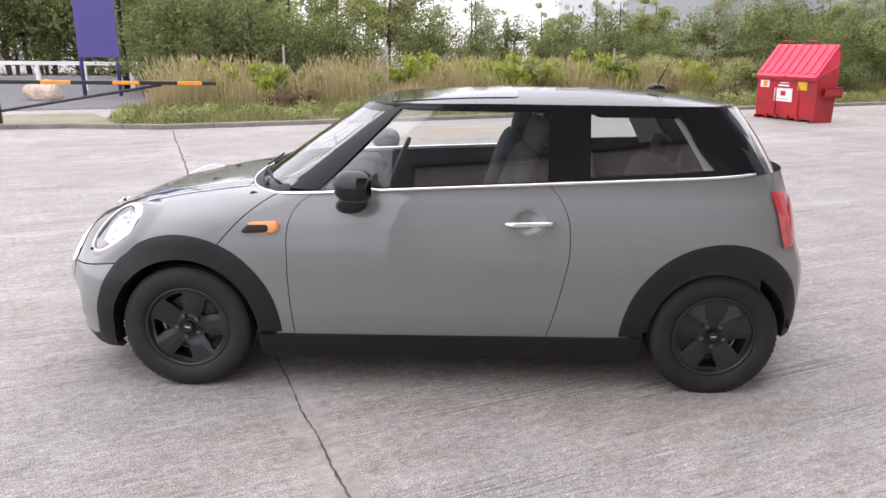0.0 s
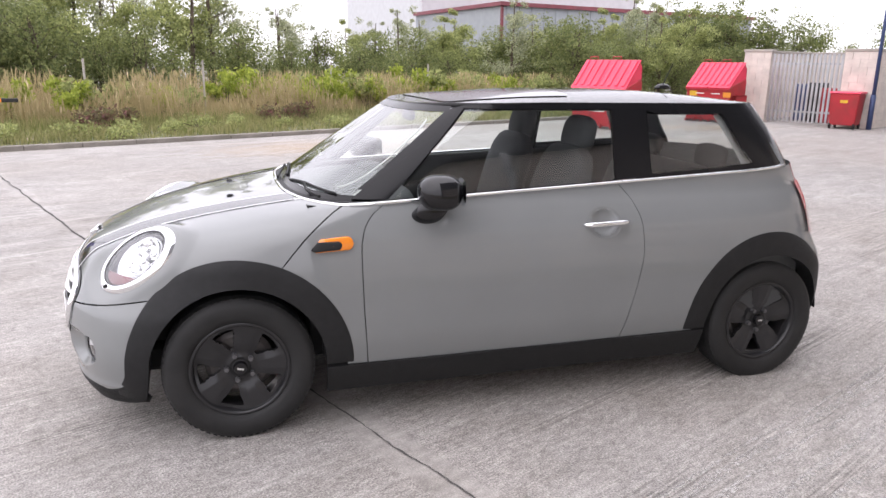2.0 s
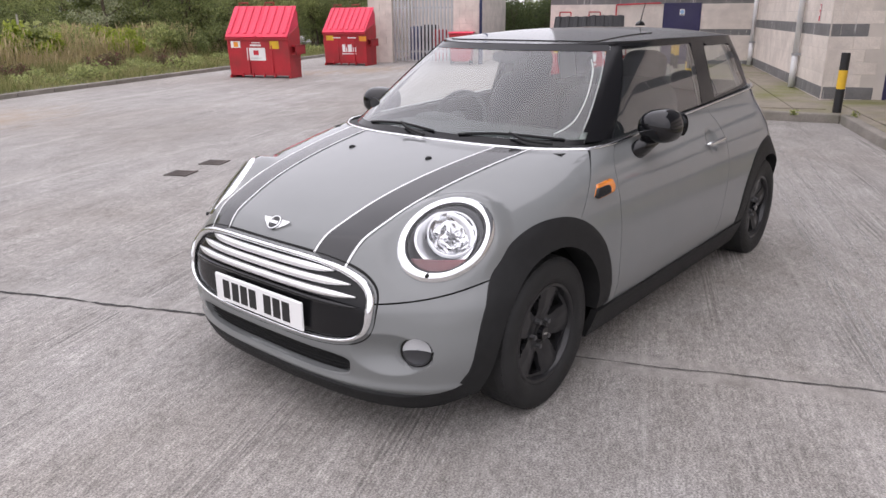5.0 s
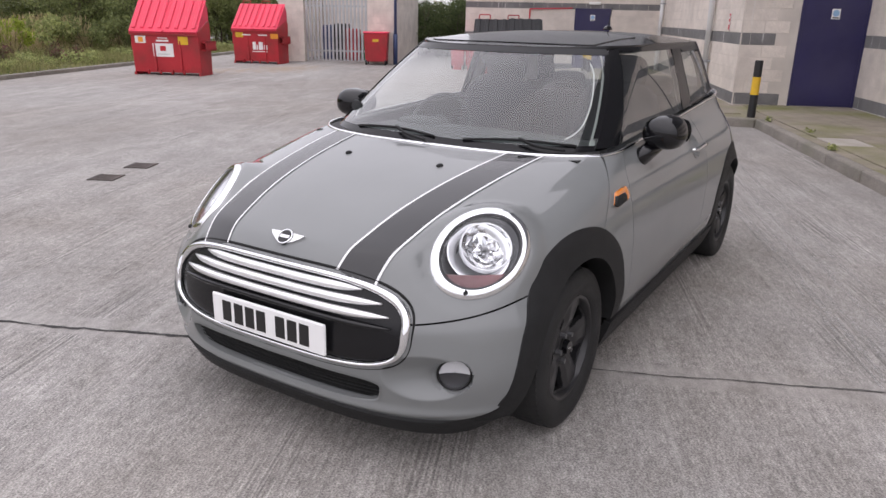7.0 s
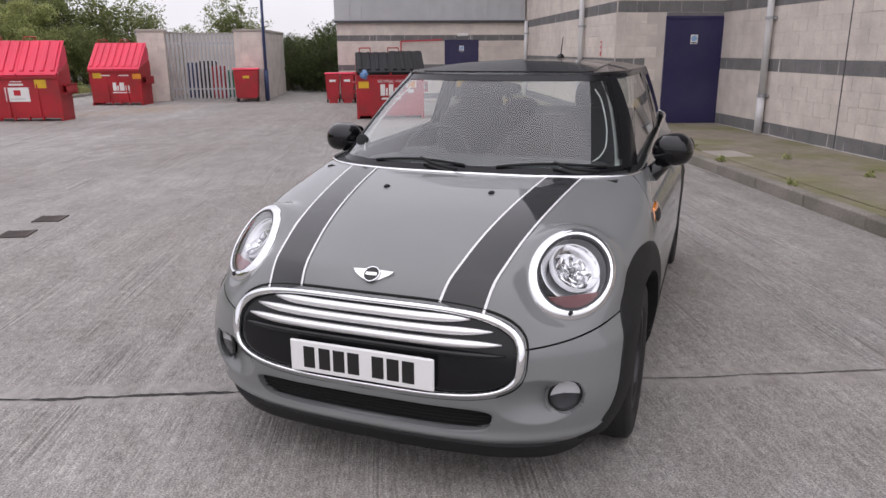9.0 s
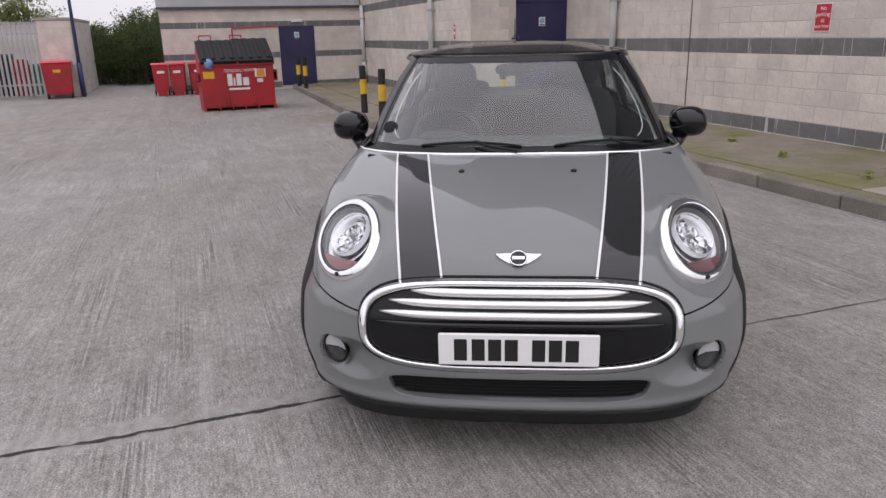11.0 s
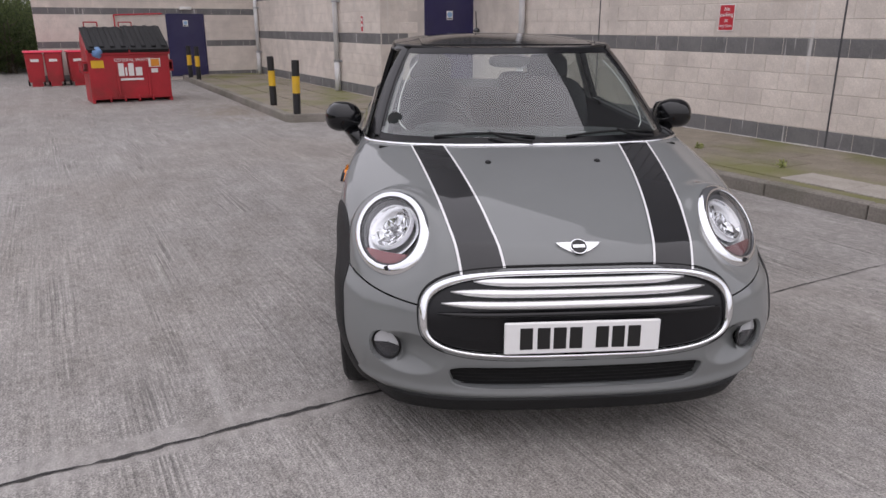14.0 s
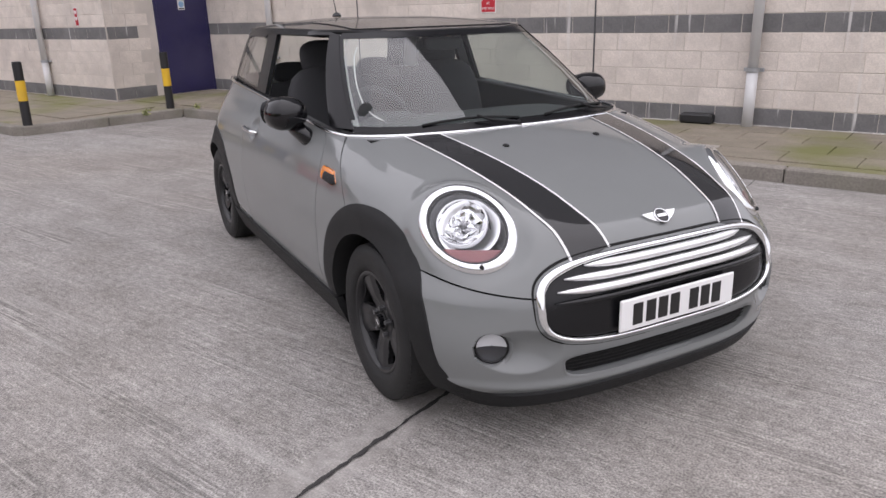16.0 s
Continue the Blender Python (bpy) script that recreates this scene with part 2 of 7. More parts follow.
# concrete: broomed along the yard, with tyre marks and stains
def concrete_material():
    m = bpy.data.materials.new("broomed_concrete")
    m.use_nodes = True
    n, l = m.node_tree.nodes, m.node_tree.links
    b = n["Principled BSDF"]
    b.inputs["Roughness"].default_value = 0.78
    b.inputs["Specular IOR Level"].default_value = 0.35
    place = n.new("ShaderNodeTexCoord")

    def noise_at(size, stretch, detail=4, low=0.3, high=0.7):
        mp, tex, mr = n.new("ShaderNodeMapping"), n.new("ShaderNodeTexNoise"), n.new("ShaderNodeMapRange")
        mp.inputs["Scale"].default_value = stretch
        tex.inputs["Scale"].default_value, tex.inputs["Detail"].default_value = size, detail
        mr.inputs[1].default_value, mr.inputs[2].default_value = low, high
        l.new(place.outputs["Object"], mp.inputs[0])
        l.new(mp.outputs[0], tex.inputs["Vector"])
        l.new(tex.outputs[0], mr.inputs[0])
        return mr.outputs[0], tex.outputs[0]

    def mix(kind, f, a, c):
        x = n.new("ShaderNodeMix")
        x.data_type, x.blend_type = "RGBA", kind
        for s, v in ((x.inputs[0], f), (x.inputs[6], a), (x.inputs[7], c)):
            if isinstance(v, bpy.types.NodeSocket):
                l.new(v, s)
            elif isinstance(v, (int, float)):
                s.default_value = v
            else:
                s.default_value = (*v, 1)
        return x.outputs[2]

    large, _ = noise_at(0.25, (1, 1, 1), 5)
    cross, _ = noise_at(55, (1, 0.07, 1), 4, 0.35, 0.65)
    lump, lump_h = noise_at(24, (0.7, 1, 1), 5, 0.33, 0.67)
    blot, _ = noise_at(4.5, (0.6, 1, 1), 6, 0.35, 0.68)
    mid, _ = noise_at(1.1, (0.7, 1, 1), 6, 0.35, 0.7)
    streak, streak_h = noise_at(62, (0.035, 1, 1), 3, 0.36, 0.64)
    fine, fine_h = noise_at(130, (1, 1, 1), 4, 0.34, 0.66)
    grit, _ = noise_at(60, (0.5, 1, 1), 3, 0.35, 0.65)
    speck, _ = noise_at(95, (1, 1, 1), 2, 0.58, 0.70)
    tracks, _ = noise_at(2.4, (0.02, 1, 1), 3, 0.55, 0.75)
    scuff, _ = noise_at(9, (0.05, 1, 1), 4, 0.60, 0.76)
    oil, _ = noise_at(0.55, (0.8, 1, 1), 6, 0.60, 0.78)
    # smooth trowelled margin along the joint
    sep, lean, away, edge = n.new("ShaderNodeSeparateXYZ"), n.new("ShaderNodeMath"), n.new("ShaderNodeMath"), n.new("ShaderNodeMapRange")
    l.new(place.outputs["Object"], sep.inputs[0])
    lean.operation, lean.inputs[1].default_value, lean.inputs[2].default_value = "MULTIPLY_ADD", -0.016, 1.012
    away.operation = "ADD"
    l.new(sep.outputs["Y"], lean.inputs[0])
    l.new(sep.outputs["X"], away.inputs[0])
    l.new(lean.outputs[0], away.inputs[1])
    size_ = n.new("ShaderNodeMath")
    size_.operation = "ABSOLUTE"
    l.new(away.outputs[0], size_.inputs[0])
    edge.inputs[1].default_value, edge.inputs[2].default_value, edge.inputs[3].default_value = 0.082, 0.105, 0.12
    l.new(size_.outputs[0], edge.inputs[0])
    rough_part = edge.outputs[0]
    bunch, _ = noise_at(3.4, (0.16, 1, 1), 4, 0.52, 0.66)
    groove, groove_h = noise_at(85, (0.012, 1, 1), 2, 0.40, 0.60)
    both = mix("MULTIPLY", 1.0, bunch, rough_part)
    c = mix("MIX", large, (0.290, 0.274, 0.257), (0.365, 0.350, 0.332))
    c = mix("MIX", mid, mix("MULTIPLY", 1.0, c, (0.86, 0.86, 0.86)), c)
    c = mix("MULTIPLY", mix("MULTIPLY", 1.0, mid, rough_part), c, mix("MIX", streak, (0.82, 0.82, 0.82), (1.15, 1.15, 1.15)))
    c = mix("MULTIPLY", both, c, mix("MIX", groove, (0.64, 0.64, 0.64), (1.28, 1.28, 1.28)))
    c = mix("MULTIPLY", mix("MIX", rough_part, (0.35, 0.35, 0.35), (1.0, 1.0, 1.0)), c, mix("MIX", fine, (0.58, 0.58, 0.58), (1.42, 1.42, 1.42)))
    c = mix("MULTIPLY", 1.0, c, mix("MIX", cross, (0.97, 0.97, 0.97), (1.03, 1.03, 1.03)))
    c = mix("MULTIPLY", 1.0, c, mix("MIX", blot, (0.87, 0.862, 0.85), (1.09, 1.09, 1.095)))
    c = mix("MULTIPLY", 1.0, c, mix("MIX", lump, (0.82, 0.82, 0.825), (1.14, 1.14, 1.14)))
    c = mix("MULTIPLY", rough_part, c, mix("MIX", grit, (0.84, 0.84, 0.84), (1.14, 1.14, 1.14)))
    c = mix("MIX", mix("MULTIPLY", 1.0, oil, (0.30, 0.30, 0.30)), c, (0.19, 0.175, 0.16))
    c = mix("MIX", mix("MULTIPLY", 1.0, scuff, (0.40, 0.40, 0.40)), c, (0.50, 0.485, 0.46))
    c = mix("MIX", mix("MULTIPLY", 1.0, speck, (0.35, 0.35, 0.35)), c, (0.50, 0.48, 0.46))
    c = mix("MIX", mix("MULTIPLY", 1.0, tracks, (0.28, 0.28, 0.28)), c, (0.46, 0.44, 0.42))
    dirt, _ = noise_at(0.42, (0.7, 1, 1), 7, 0.42, 0.66)
    c = mix("MIX", mix("MULTIPLY", 1.0, dirt, (0.55, 0.55, 0.55)), c, mix("MULTIPLY", 1.0, c, (0.86, 0.81, 0.755)))
    # old rusty spills and brown dirt
    for at_u, at_n, wide, much, hue in ((4.25, 8.95, 1.3, 0.6, (0.33, 0.235, 0.145)), (15.6, 6.9, 1.1, 0.6, (0.33, 0.235, 0.145)), (14.2, 8.0, 0.7, 0.6, (0.33, 0.235, 0.145)), (13.5, 3.2, 2.6, 0.45, (0.215, 0.180, 0.155)), (9.6, 4.6, 1.9, 0.35, (0.225, 0.195, 0.17)), (9.3, -0.6, 0.9, 0.45, (0.24, 0.19, 0.13))):
        mp, ln, jig, mr = n.new("ShaderNodeMapping"), n.new("ShaderNodeVectorMath"), n.new("ShaderNodeMath"), n.new("ShaderNodeMapRange")
        mp.vector_type = "POINT"
        mp.inputs["Location"].default_value = (-at_u * 0.55, -at_n, 0)
        mp.inputs["Scale"].default_value = (0.55, 1, 0)
        ln.operation, jig.operation, jig.inputs[1].default_value = "LENGTH", "MULTIPLY_ADD", 0.9
        l.new(place.outputs["Object"], mp.inputs[0])
        l.new(mp.outputs[0], ln.inputs[0])
        l.new(blot, jig.inputs[0])
        l.new(ln.outputs["Value"], jig.inputs[2])
        mr.inputs[1].default_value, mr.inputs[2].default_value, mr.inputs[3].default_value, mr.inputs[4].default_value = wide + 0.4, 0.2, 0.0, much
        l.new(jig.outputs[0], mr.inputs[0])
        c = mix("MIX", mr.outputs[0], c, hue)
    l.new(c, b.inputs["Base Color"])
    add, bump = n.new("ShaderNodeMath"), n.new("ShaderNodeBump")
    add.operation = "MULTIPLY_ADD"
    add.inputs[1].default_value = 1.3
    l.new(streak_h, add.inputs[0])
    l.new(fine_h, add.inputs[2])
    deep, cut = n.new("ShaderNodeMath"), n.new("ShaderNodeMath")
    deep.operation, cut.operation = "MULTIPLY", "MULTIPLY_ADD"
    l.new(both, deep.inputs[0])
    l.new(groove_h, deep.inputs[1])
    cut.inputs[1].default_value = 3.0
    l.new(deep.outputs[0], cut.inputs[0])
    l.new(add.outputs[0], cut.inputs[2])
    l.new(cut.outputs[0], bump.inputs["Height"])
    relief = n.new("ShaderNodeMath")
    relief.operation, relief.inputs[1].default_value = "MULTIPLY", 0.75
    l.new(rough_part, relief.inputs[0])
    l.new(relief.outputs[0], bump.inputs["Strength"])
    bump.inputs["Distance"].default_value = 0.006
    l.new(bump.outputs[0], b.inputs["Normal"])
    return m


M["concrete"] = concrete_material()


# ---------------------------------------------------------------- mesh helpers
def mesh_of(name, verts, faces, mat, smooth=False):
    me = bpy.data.meshes.new(name)
    me.from_pydata([tuple(map(float, v)) for v in verts], [], [tuple(map(int, f)) for f in faces])
    me.materials.append(mat)
    if smooth:
        me.shade_smooth()
    return me


def link(name, me, parent=None, label=""):
    ob = new(name, me)
    ob.parent = parent
    return tagged(ob, label)


def part(name, bm, mat, parent, label="", smooth=False):
    me = bpy.data.meshes.new(name)
    bm.normal_update()
    bm.to_mesh(me)
    bm.free()
    me.materials.append(mat)
    if smooth:
        me.shade_smooth()
    return link(name, me, parent, label)


def thing(name, m, label, category, group="", kind=""):
    """An empty at the base of a thing, to which its parts belong."""
    ob = new(name)
    ob.empty_display_size = 0.1
    ob.matrix_world = m
    return tagged(ob, label, category, group, kind)


def box(bm, x0, x1, y0, y1, z0, z1, m=None, bevel=0.0):
    vs = [bm.verts.new((x, y, z)) for x in (x0, x1) for y in (y0, y1) for z in (z0, z1)]
    fs = [bm.faces.new([vs[i] for i in f]) for f in ((0, 1, 3, 2), (4, 6, 7, 5), (0, 4, 5, 1), (2, 3, 7, 6), (0, 2, 6, 4), (1, 5, 7, 3))]
    if bevel:
        es = list({e for f in fs for e in f.edges})
        got = bmesh.ops.bevel(bm, geom=es, offset=bevel, segments=1, affect="EDGES")
        vs = list({v for f in got["faces"] for v in f.verts} | {v for v in vs if v.is_valid})
    if m is not None:
        for v in vs:
            v.co = m @ v.co
    return vs


def rod(bm, a, b, r, n=10, r2=None):
    """A round bar from a to b."""
    a, b = Vector(a), Vector(b)
    q = (b - a).to_track_quat("Z", "Y").to_matrix()
    rings = []
    for p, rr in ((a, r), (b, r if r2 is None else r2)):
        rings.append([bm.verts.new(p + q @ Vector((rr * math.cos(k * math.tau / n), rr * math.sin(k * math.tau / n), 0))) for k in range(n)])
    for k in range(n):
        bm.faces.new((rings[0][k], rings[0][(k + 1) % n], rings[1][(k + 1) % n], rings[1][k]))
    bm.faces.new(rings[0][::-1])
    bm.faces.new(rings[1])


def prism(bm, outline, x0, x1):
    """A closed outline in y, z drawn out along x."""
    a, b = ([bm.verts.new((x, y, z)) for y, z in outline] for x in (x0, x1))
    k = len(outline)
    for i in range(k):
        bm.faces.new((a[i], a[(i + 1) % k], b[(i + 1) % k], b[i]))
    bm.faces.new(a[::-1])
    bm.faces.new(b)


def words(name, text, size, m, mat, parent, depth=0.002):
    cu = bpy.data.curves.new(name, "FONT")
    cu.body, cu.size, cu.align_x, cu.align_y, cu.extrude = text, size, "CENTER", "CENTER", depth
    tmp = bpy.data.objects.new(name, cu)
    me = bpy.data.meshes.new_from_object(tmp)
    bpy.data.objects.remove(tmp)
    me.materials.clear()
    me.materials.append(mat)
    ob = link(name, me, parent)
    ob.matrix_local = m
    return ob


# ---------------------------------------------------------------- the yard: u runs along the building, n away from it
YARD = 25.0
SITE = pose(-0.03, 0.05, 0, 0, 0, YARD)


def at(u, n, z=0.0, turn=0.0):
    return SITE @ pose(u, n, z, 0, 0, turn)


def slab_mesh(name, lx, ly, lz, mat, bevel=0.006):
    """One block or slab with its edges taken off, its origin at the middle of the base."""
    bm = bmesh.new()
    box(bm, -lx / 2, lx / 2, -ly / 2, ly / 2, 0, lz, bevel=bevel)
    me = bpy.data.meshes.new(name)
    bm.to_mesh(me)
    bm.free()
    me.materials.append(mat)
    return me


# ground: one concrete sheet to the horizon
bm = bmesh.new()
bmesh.ops.create_grid(bm, x_segments=8, y_segments=8, size=400)
ground = part("ground", bm, M["concrete"], None, "grey broomed concrete yard with stains and tyre marks")
ground.matrix_world = SITE
tagged(ground, category="ground", kind="structure")


def flat(name, pts, z, mat, label, category, kind="structure", thick=0.0):
    """A flat sheet over an outline in u, n."""
    bm = bmesh.new()
    vs = [bm.verts.new((u, n, z)) for u, n in pts]
    f = bm.faces.new(vs)
    if thick:
        got = bmesh.ops.extrude_face_region(bm, geom=[f])
        bmesh.ops.translate(bm, vec=(0, 0, -thick), verts=[v for v in got["geom"] if isinstance(v, bmesh.types.BMVert)])
        bmesh.ops.recalc_face_normals(bm, faces=bm.faces)
    ob = part(name, bm, mat, None, label)
    ob.matrix_world = SITE
    return tagged(ob, category=category, kind=kind)


# ---------------------------------------------------------------- building
PAVE = 0.12
COURSE, BLOCK = 0.195, 0.40
DARK = {0, 5, 10}


def wall_core(name, u0, u1, n0, n1, z0, z1, label):
    bm = bmesh.new()
    box(bm, u0, u1, n0, n1, z0, z1)
    ob = part(name, bm, M["mortar"], None, label)
    ob.matrix_world = SITE
    return tagged(ob, category="wall", kind="structure")


wall_long = wall_core("wall_south", -2.8, 9.3, -5.6, -5.293, 0, 3.2, "cream blockwork wall with grey bands beside the yard")
wall_end = wall_core("wall_east", 9.143, 9.5, -5.3, -3.343, 0, 3.2, "cream blockwork return wall with a navy door")
wall_side = wall_core("wall_side", 9.5, 18.3, -3.7, -3.343, 0, 3.2, "cream blockwork side wall with grey bands")
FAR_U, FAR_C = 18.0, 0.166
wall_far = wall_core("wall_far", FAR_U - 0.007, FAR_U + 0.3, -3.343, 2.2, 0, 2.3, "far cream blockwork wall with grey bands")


def courses(wall, start, along, length, z0, course, count, near=None, skip=None, phase=0.0, dark=DARK):
    """Blocks of a wall face laid in courses: single pieces over the stretch near, the others joined."""
    face = pose(*start, 0, 0, along)
    half = [slab_mesh("block", BLOCK - 0.007, 0.024, course - 0.007, M[k], 0.004) for k in ("cream", "band")]
    far = bmesh.new(), bmesh.new()
    for c in range(count):
        off = (BLOCK / 2 if c % 2 else 0) + phase
        k = 1 if c in dark else 0
        x = off - BLOCK
        while x < length:
            a, b = max(x, 0), min(x + BLOCK, length)
            x += BLOCK
            if b - a < 0.05:
                continue
            z = z0 + c * course
            if skip and skip(a, b, z, z + course):
                continue
            mid = (a + b) / 2
            if near and near[0] < mid < near[1] and b - a > BLOCK - 0.01:
                ob = new("block", half[k])
                ob.parent = wall
                ob.matrix_parent_inverse = wall.matrix_world.inverted()
                ob.matrix_world = SITE @ face @ pose(mid, random.uniform(-0.001, 0.001), z + 0.0035)
            else:
                box(far[k], a + 0.0035, b - 0.0035, -0.012, 0.012, z + 0.0035, z + course - 0.0035, face)
    for k, name in ((0, "cream_blocks"), (1, "grey_blocks")):
        if far[k].verts:
            ob = part(name, far[k], M[("cream", "band")[k]], wall)
            ob.matrix_parent_inverse = wall.matrix_world.inverted()
            ob.matrix_world = SITE
            tagged(ob, kind="stuff")
        else:
            far[k].free()


# ---------------------------------------------------------------- the car's shape
def curve(keys):
    """A smooth function through keys of (place, value)."""
    xs, ys = np.array([k[0] for k in keys], float), np.array([k[1] for k in keys], float)
    d = np.diff(ys) / np.diff(xs)
    m = np.concatenate([[d[0]], np.where(d[:-1] * d[1:] > 0, 2 * d[:-1] * d[1:] / (d[:-1] + d[1:] + 1e-12), 0), [d[-1]]])

    def f(x):
        x = np.clip(np.asarray(x, float), xs[0], xs[-1])
        i = np.clip(np.searchsorted(xs, x) - 1, 0, len(xs) - 2)
        h = xs[i + 1] - xs[i]
        t = (x - xs[i]) / h
        return (2 * t**3 - 3 * t**2 + 1) * ys[i] + (t**3 - 2 * t**2 + t) * h * m[i] + (3 * t**2 - 2 * t**3) * ys[i + 1] + (t**3 - t**2) * h * m[i + 1]

    return f


# lower body: at each height the nose, the length of its rounding, the half width and the tail
NOSE = curve([(0.12, -1.870), (0.19, -1.915), (0.27, -1.938), (0.37, -1.957), (0.52, -1.951), (0.61, -1.933), (0.67, -1.907), (0.725, -1.861), (0.77, -1.77), (0.82, -1.64), (0.87, -1.455), (0.907, -1.26), (0.938, -1.04), (0.972, -0.75), (1.06, 0.3)])
ROUND = curve([(0.12, 0.425), (0.20, 0.425), (0.37, 0.445), (0.52, 0.51), (0.61, 0.655), (0.67, 0.71), (0.73, 0.70), (0.77, 0.66), (0.82, 0.62), (0.87, 0.60), (0.907, 0.51), (0.94, 0.38), (0.975, 0.38), (1.06, 0.6)])
WIDE = curve([(0.16, 0.775), (0.28, 0.822), (0.42, 0.847), (0.58, 0.850), (0.70, 0.839), (0.80, 0.815), (0.86, 0.788), (0.91, 0.759), (0.95, 0.732), (1.0, 0.709), (1.06, 0.690)])
TAIL = curve([(0.16, 1.752), (0.28, 1.782), (0.42, 1.798), (0.58, 1.80), (0.66, 1.785), (0.74, 1.765), (0.90, 1.735), (1.06, 1.69)])
# length of the tail's rounding
REAR = curve([(0.16, 0.40), (0.56, 0.46), (0.74, 0.62), (1.06, 0.62)])
# how square the nose is in plan
SQUARE = curve([(0.14, 3.05), (0.30, 3.05), (0.52, 2.9), (0.70, 2.65)])
# cabin: the same from the belt up to the roof's edge
CAB_NOSE = curve([(0.90, -1.06), (0.955, -0.985), (1.05, -0.85), (1.20, -0.632), (1.32, -0.445), (1.40, -0.31)])
CAB_WIDE = curve([(0.90, 0.715), (0.96, 0.702), (1.05, 0.678), (1.20, 0.632), (1.32, 0.588), (1.40, 0.555)])
CAB_TAIL = curve([(0.90, 1.72), (1.05, 1.64), (1.20, 1.55), (1.32, 1.46), (1.40, 1.40)])


def step(a, b, v):
    t = np.clip((v - a) / (b - a), 0, 1)
    return t * t * (3 - 2 * t)


def body_y(x, z):
    """Half width of the lower body at a place along it and a height."""
    f = np.clip((x - NOSE(z)) / ROUND(z), 0, 1)
    r = np.clip((TAIL(z) - x) / REAR(z), 0, 1)
    waist = 1 - 0.021 * step(-0.85, -1.40, x)
    return waist * WIDE(z) * (1 - (1 - f) ** 2) ** (1 / SQUARE(z)) * (1 - (1 - r) ** 2.2) ** (1 / 3.2)


def cab_y(x, z):
    f = np.clip((x - CAB_NOSE(z)) / 0.38, 0, 1)
    r = np.clip((CAB_TAIL(z) - x) / 0.42, 0, 1)
    taper = 1 - 0.068 * np.clip((x - 0.3) / 1.2, 0, 1) ** 2
    return CAB_WIDE(z) * taper * (1 - (1 - f) ** 2) ** (1 / 2.8) * (1 - (1 - r) ** 2.2) ** (1 / 3.5)


def onto(points, half, core):
    """Points moved along rays from the core on to the skin whose half width is given."""
    p = np.asarray(points, float)
    core = np.asarray(core, float)
    d = p - core
    lo, hi = np.zeros(len(p)), np.full(len(p), 2.5)
    for _ in range(40):
        mid = (lo + hi) / 2
        q = core + d * mid[:, None]
        inside = np.abs(q[:, 1]) < half(q[:, 0], q[:, 2])
        lo, hi = np.where(inside, mid, lo), np.where(inside, hi, mid)
    return core + d * lo[:, None]


def normals(p, half):
    """Outward directions of the skin at points on it."""
    e = 2e-3

    def f(q):
        return np.abs(q[:, 1]) - half(q[:, 0], q[:, 2])

    g = np.stack([(f(p + e * a) - f(p - e * a)) / (2 * e) for a in np.eye(3)], 1)
    g[:, 1] = np.where(np.abs(p[:, 1]) < 2 * e, 0, g[:, 1])
    return g / np.maximum(np.linalg.norm(g, axis=1, keepdims=True), 1e-9)


CORE = (-0.55, 0.0, 0.52)
# the headlamp's round mouth: its middle, the way it faces, and its own up and across
HL_C = np.array((-1.623, -0.617, 0.734))
HL_N = np.array((-0.585, -0.475, 0.658))
HL_N /= np.linalg.norm(HL_N)
HL_1 = np.array((0.832, -0.309, 0.461))
HL_1 = HL_1 - HL_N * (HL_1 @ HL_N)
HL_1 /= np.linalg.norm(HL_1)
HL_2 = np.cross(HL_N, HL_1)
HL_R, HL_L, HL_W = 0.165, 1.115, 0.848


def face_flat(y, z):
    """How far the grille's cheeks stand forward of the rounded nose."""
    y = np.abs(y)
    return 0.012 * step(0.12, 0.46, y) * (1 - step(0.51, 0.68, y)) * step(0.35, 0.45, z) * (1 - step(0.50, 0.70, z))


def bulge(p):
    """Points of the lower body, raised round each headlamp into the plane of its mouth."""
    p = np.array(p, float)
    p[:, 0] -= np.where(p[:, 0] < -1.5, face_flat(p[:, 1], p[:, 2]), 0)
    scoop = np.hypot((np.abs(p[:, 1]) - 0.565) / 0.125, (p[:, 2] - 0.374) / 0.080)
    p[:, 0] += np.where(p[:, 0] < -1.5, 0.054 * np.clip(1 - scoop**2, 0, 1) ** 1.2, 0)
    p[:, 0] -= np.where(p[:, 0] < -1.45, 0.012 * np.exp(-(((p[:, 2] - 0.236) / 0.018) ** 2)), 0)
    sg = np.where(p[:, 1:2] > 0, -1.0, 1.0) * np.array((0, 1.0, 0)) + np.array((1.0, 0, 1.0))
    d = p * sg - HL_C
    h = d @ HL_N
    rho = np.hypot(d @ HL_1 / HL_L, d @ HL_2 / HL_W)
    t = np.clip((rho - HL_R) / 0.070, 0, 1)
    w = np.where((h > -0.2) & (h < 0.05), (1 - t) ** 2 * (1 + 2 * t), 0) * np.clip((np.abs(p[:, 1]) - 0.33) / 0.11, 0, 1)
    return p + (HL_N * (w * (-0.006 - h))[:, None]) * sg


def polyline(pts, n):
    """n points at even steps along a smooth line through pts."""
    p = np.asarray(pts, float)
    s = np.concatenate([[0], np.cumsum(np.linalg.norm(np.diff(p, axis=0), axis=1))])
    t = np.linspace(0, s[-1], n)
    if len(p) < 3:
        return np.stack([np.interp(t, s, p[:, k]) for k in range(p.shape[1])], 1)
    return np.stack([curve(list(zip(s, p[:, k])))(t) for k in range(p.shape[1])], 1)


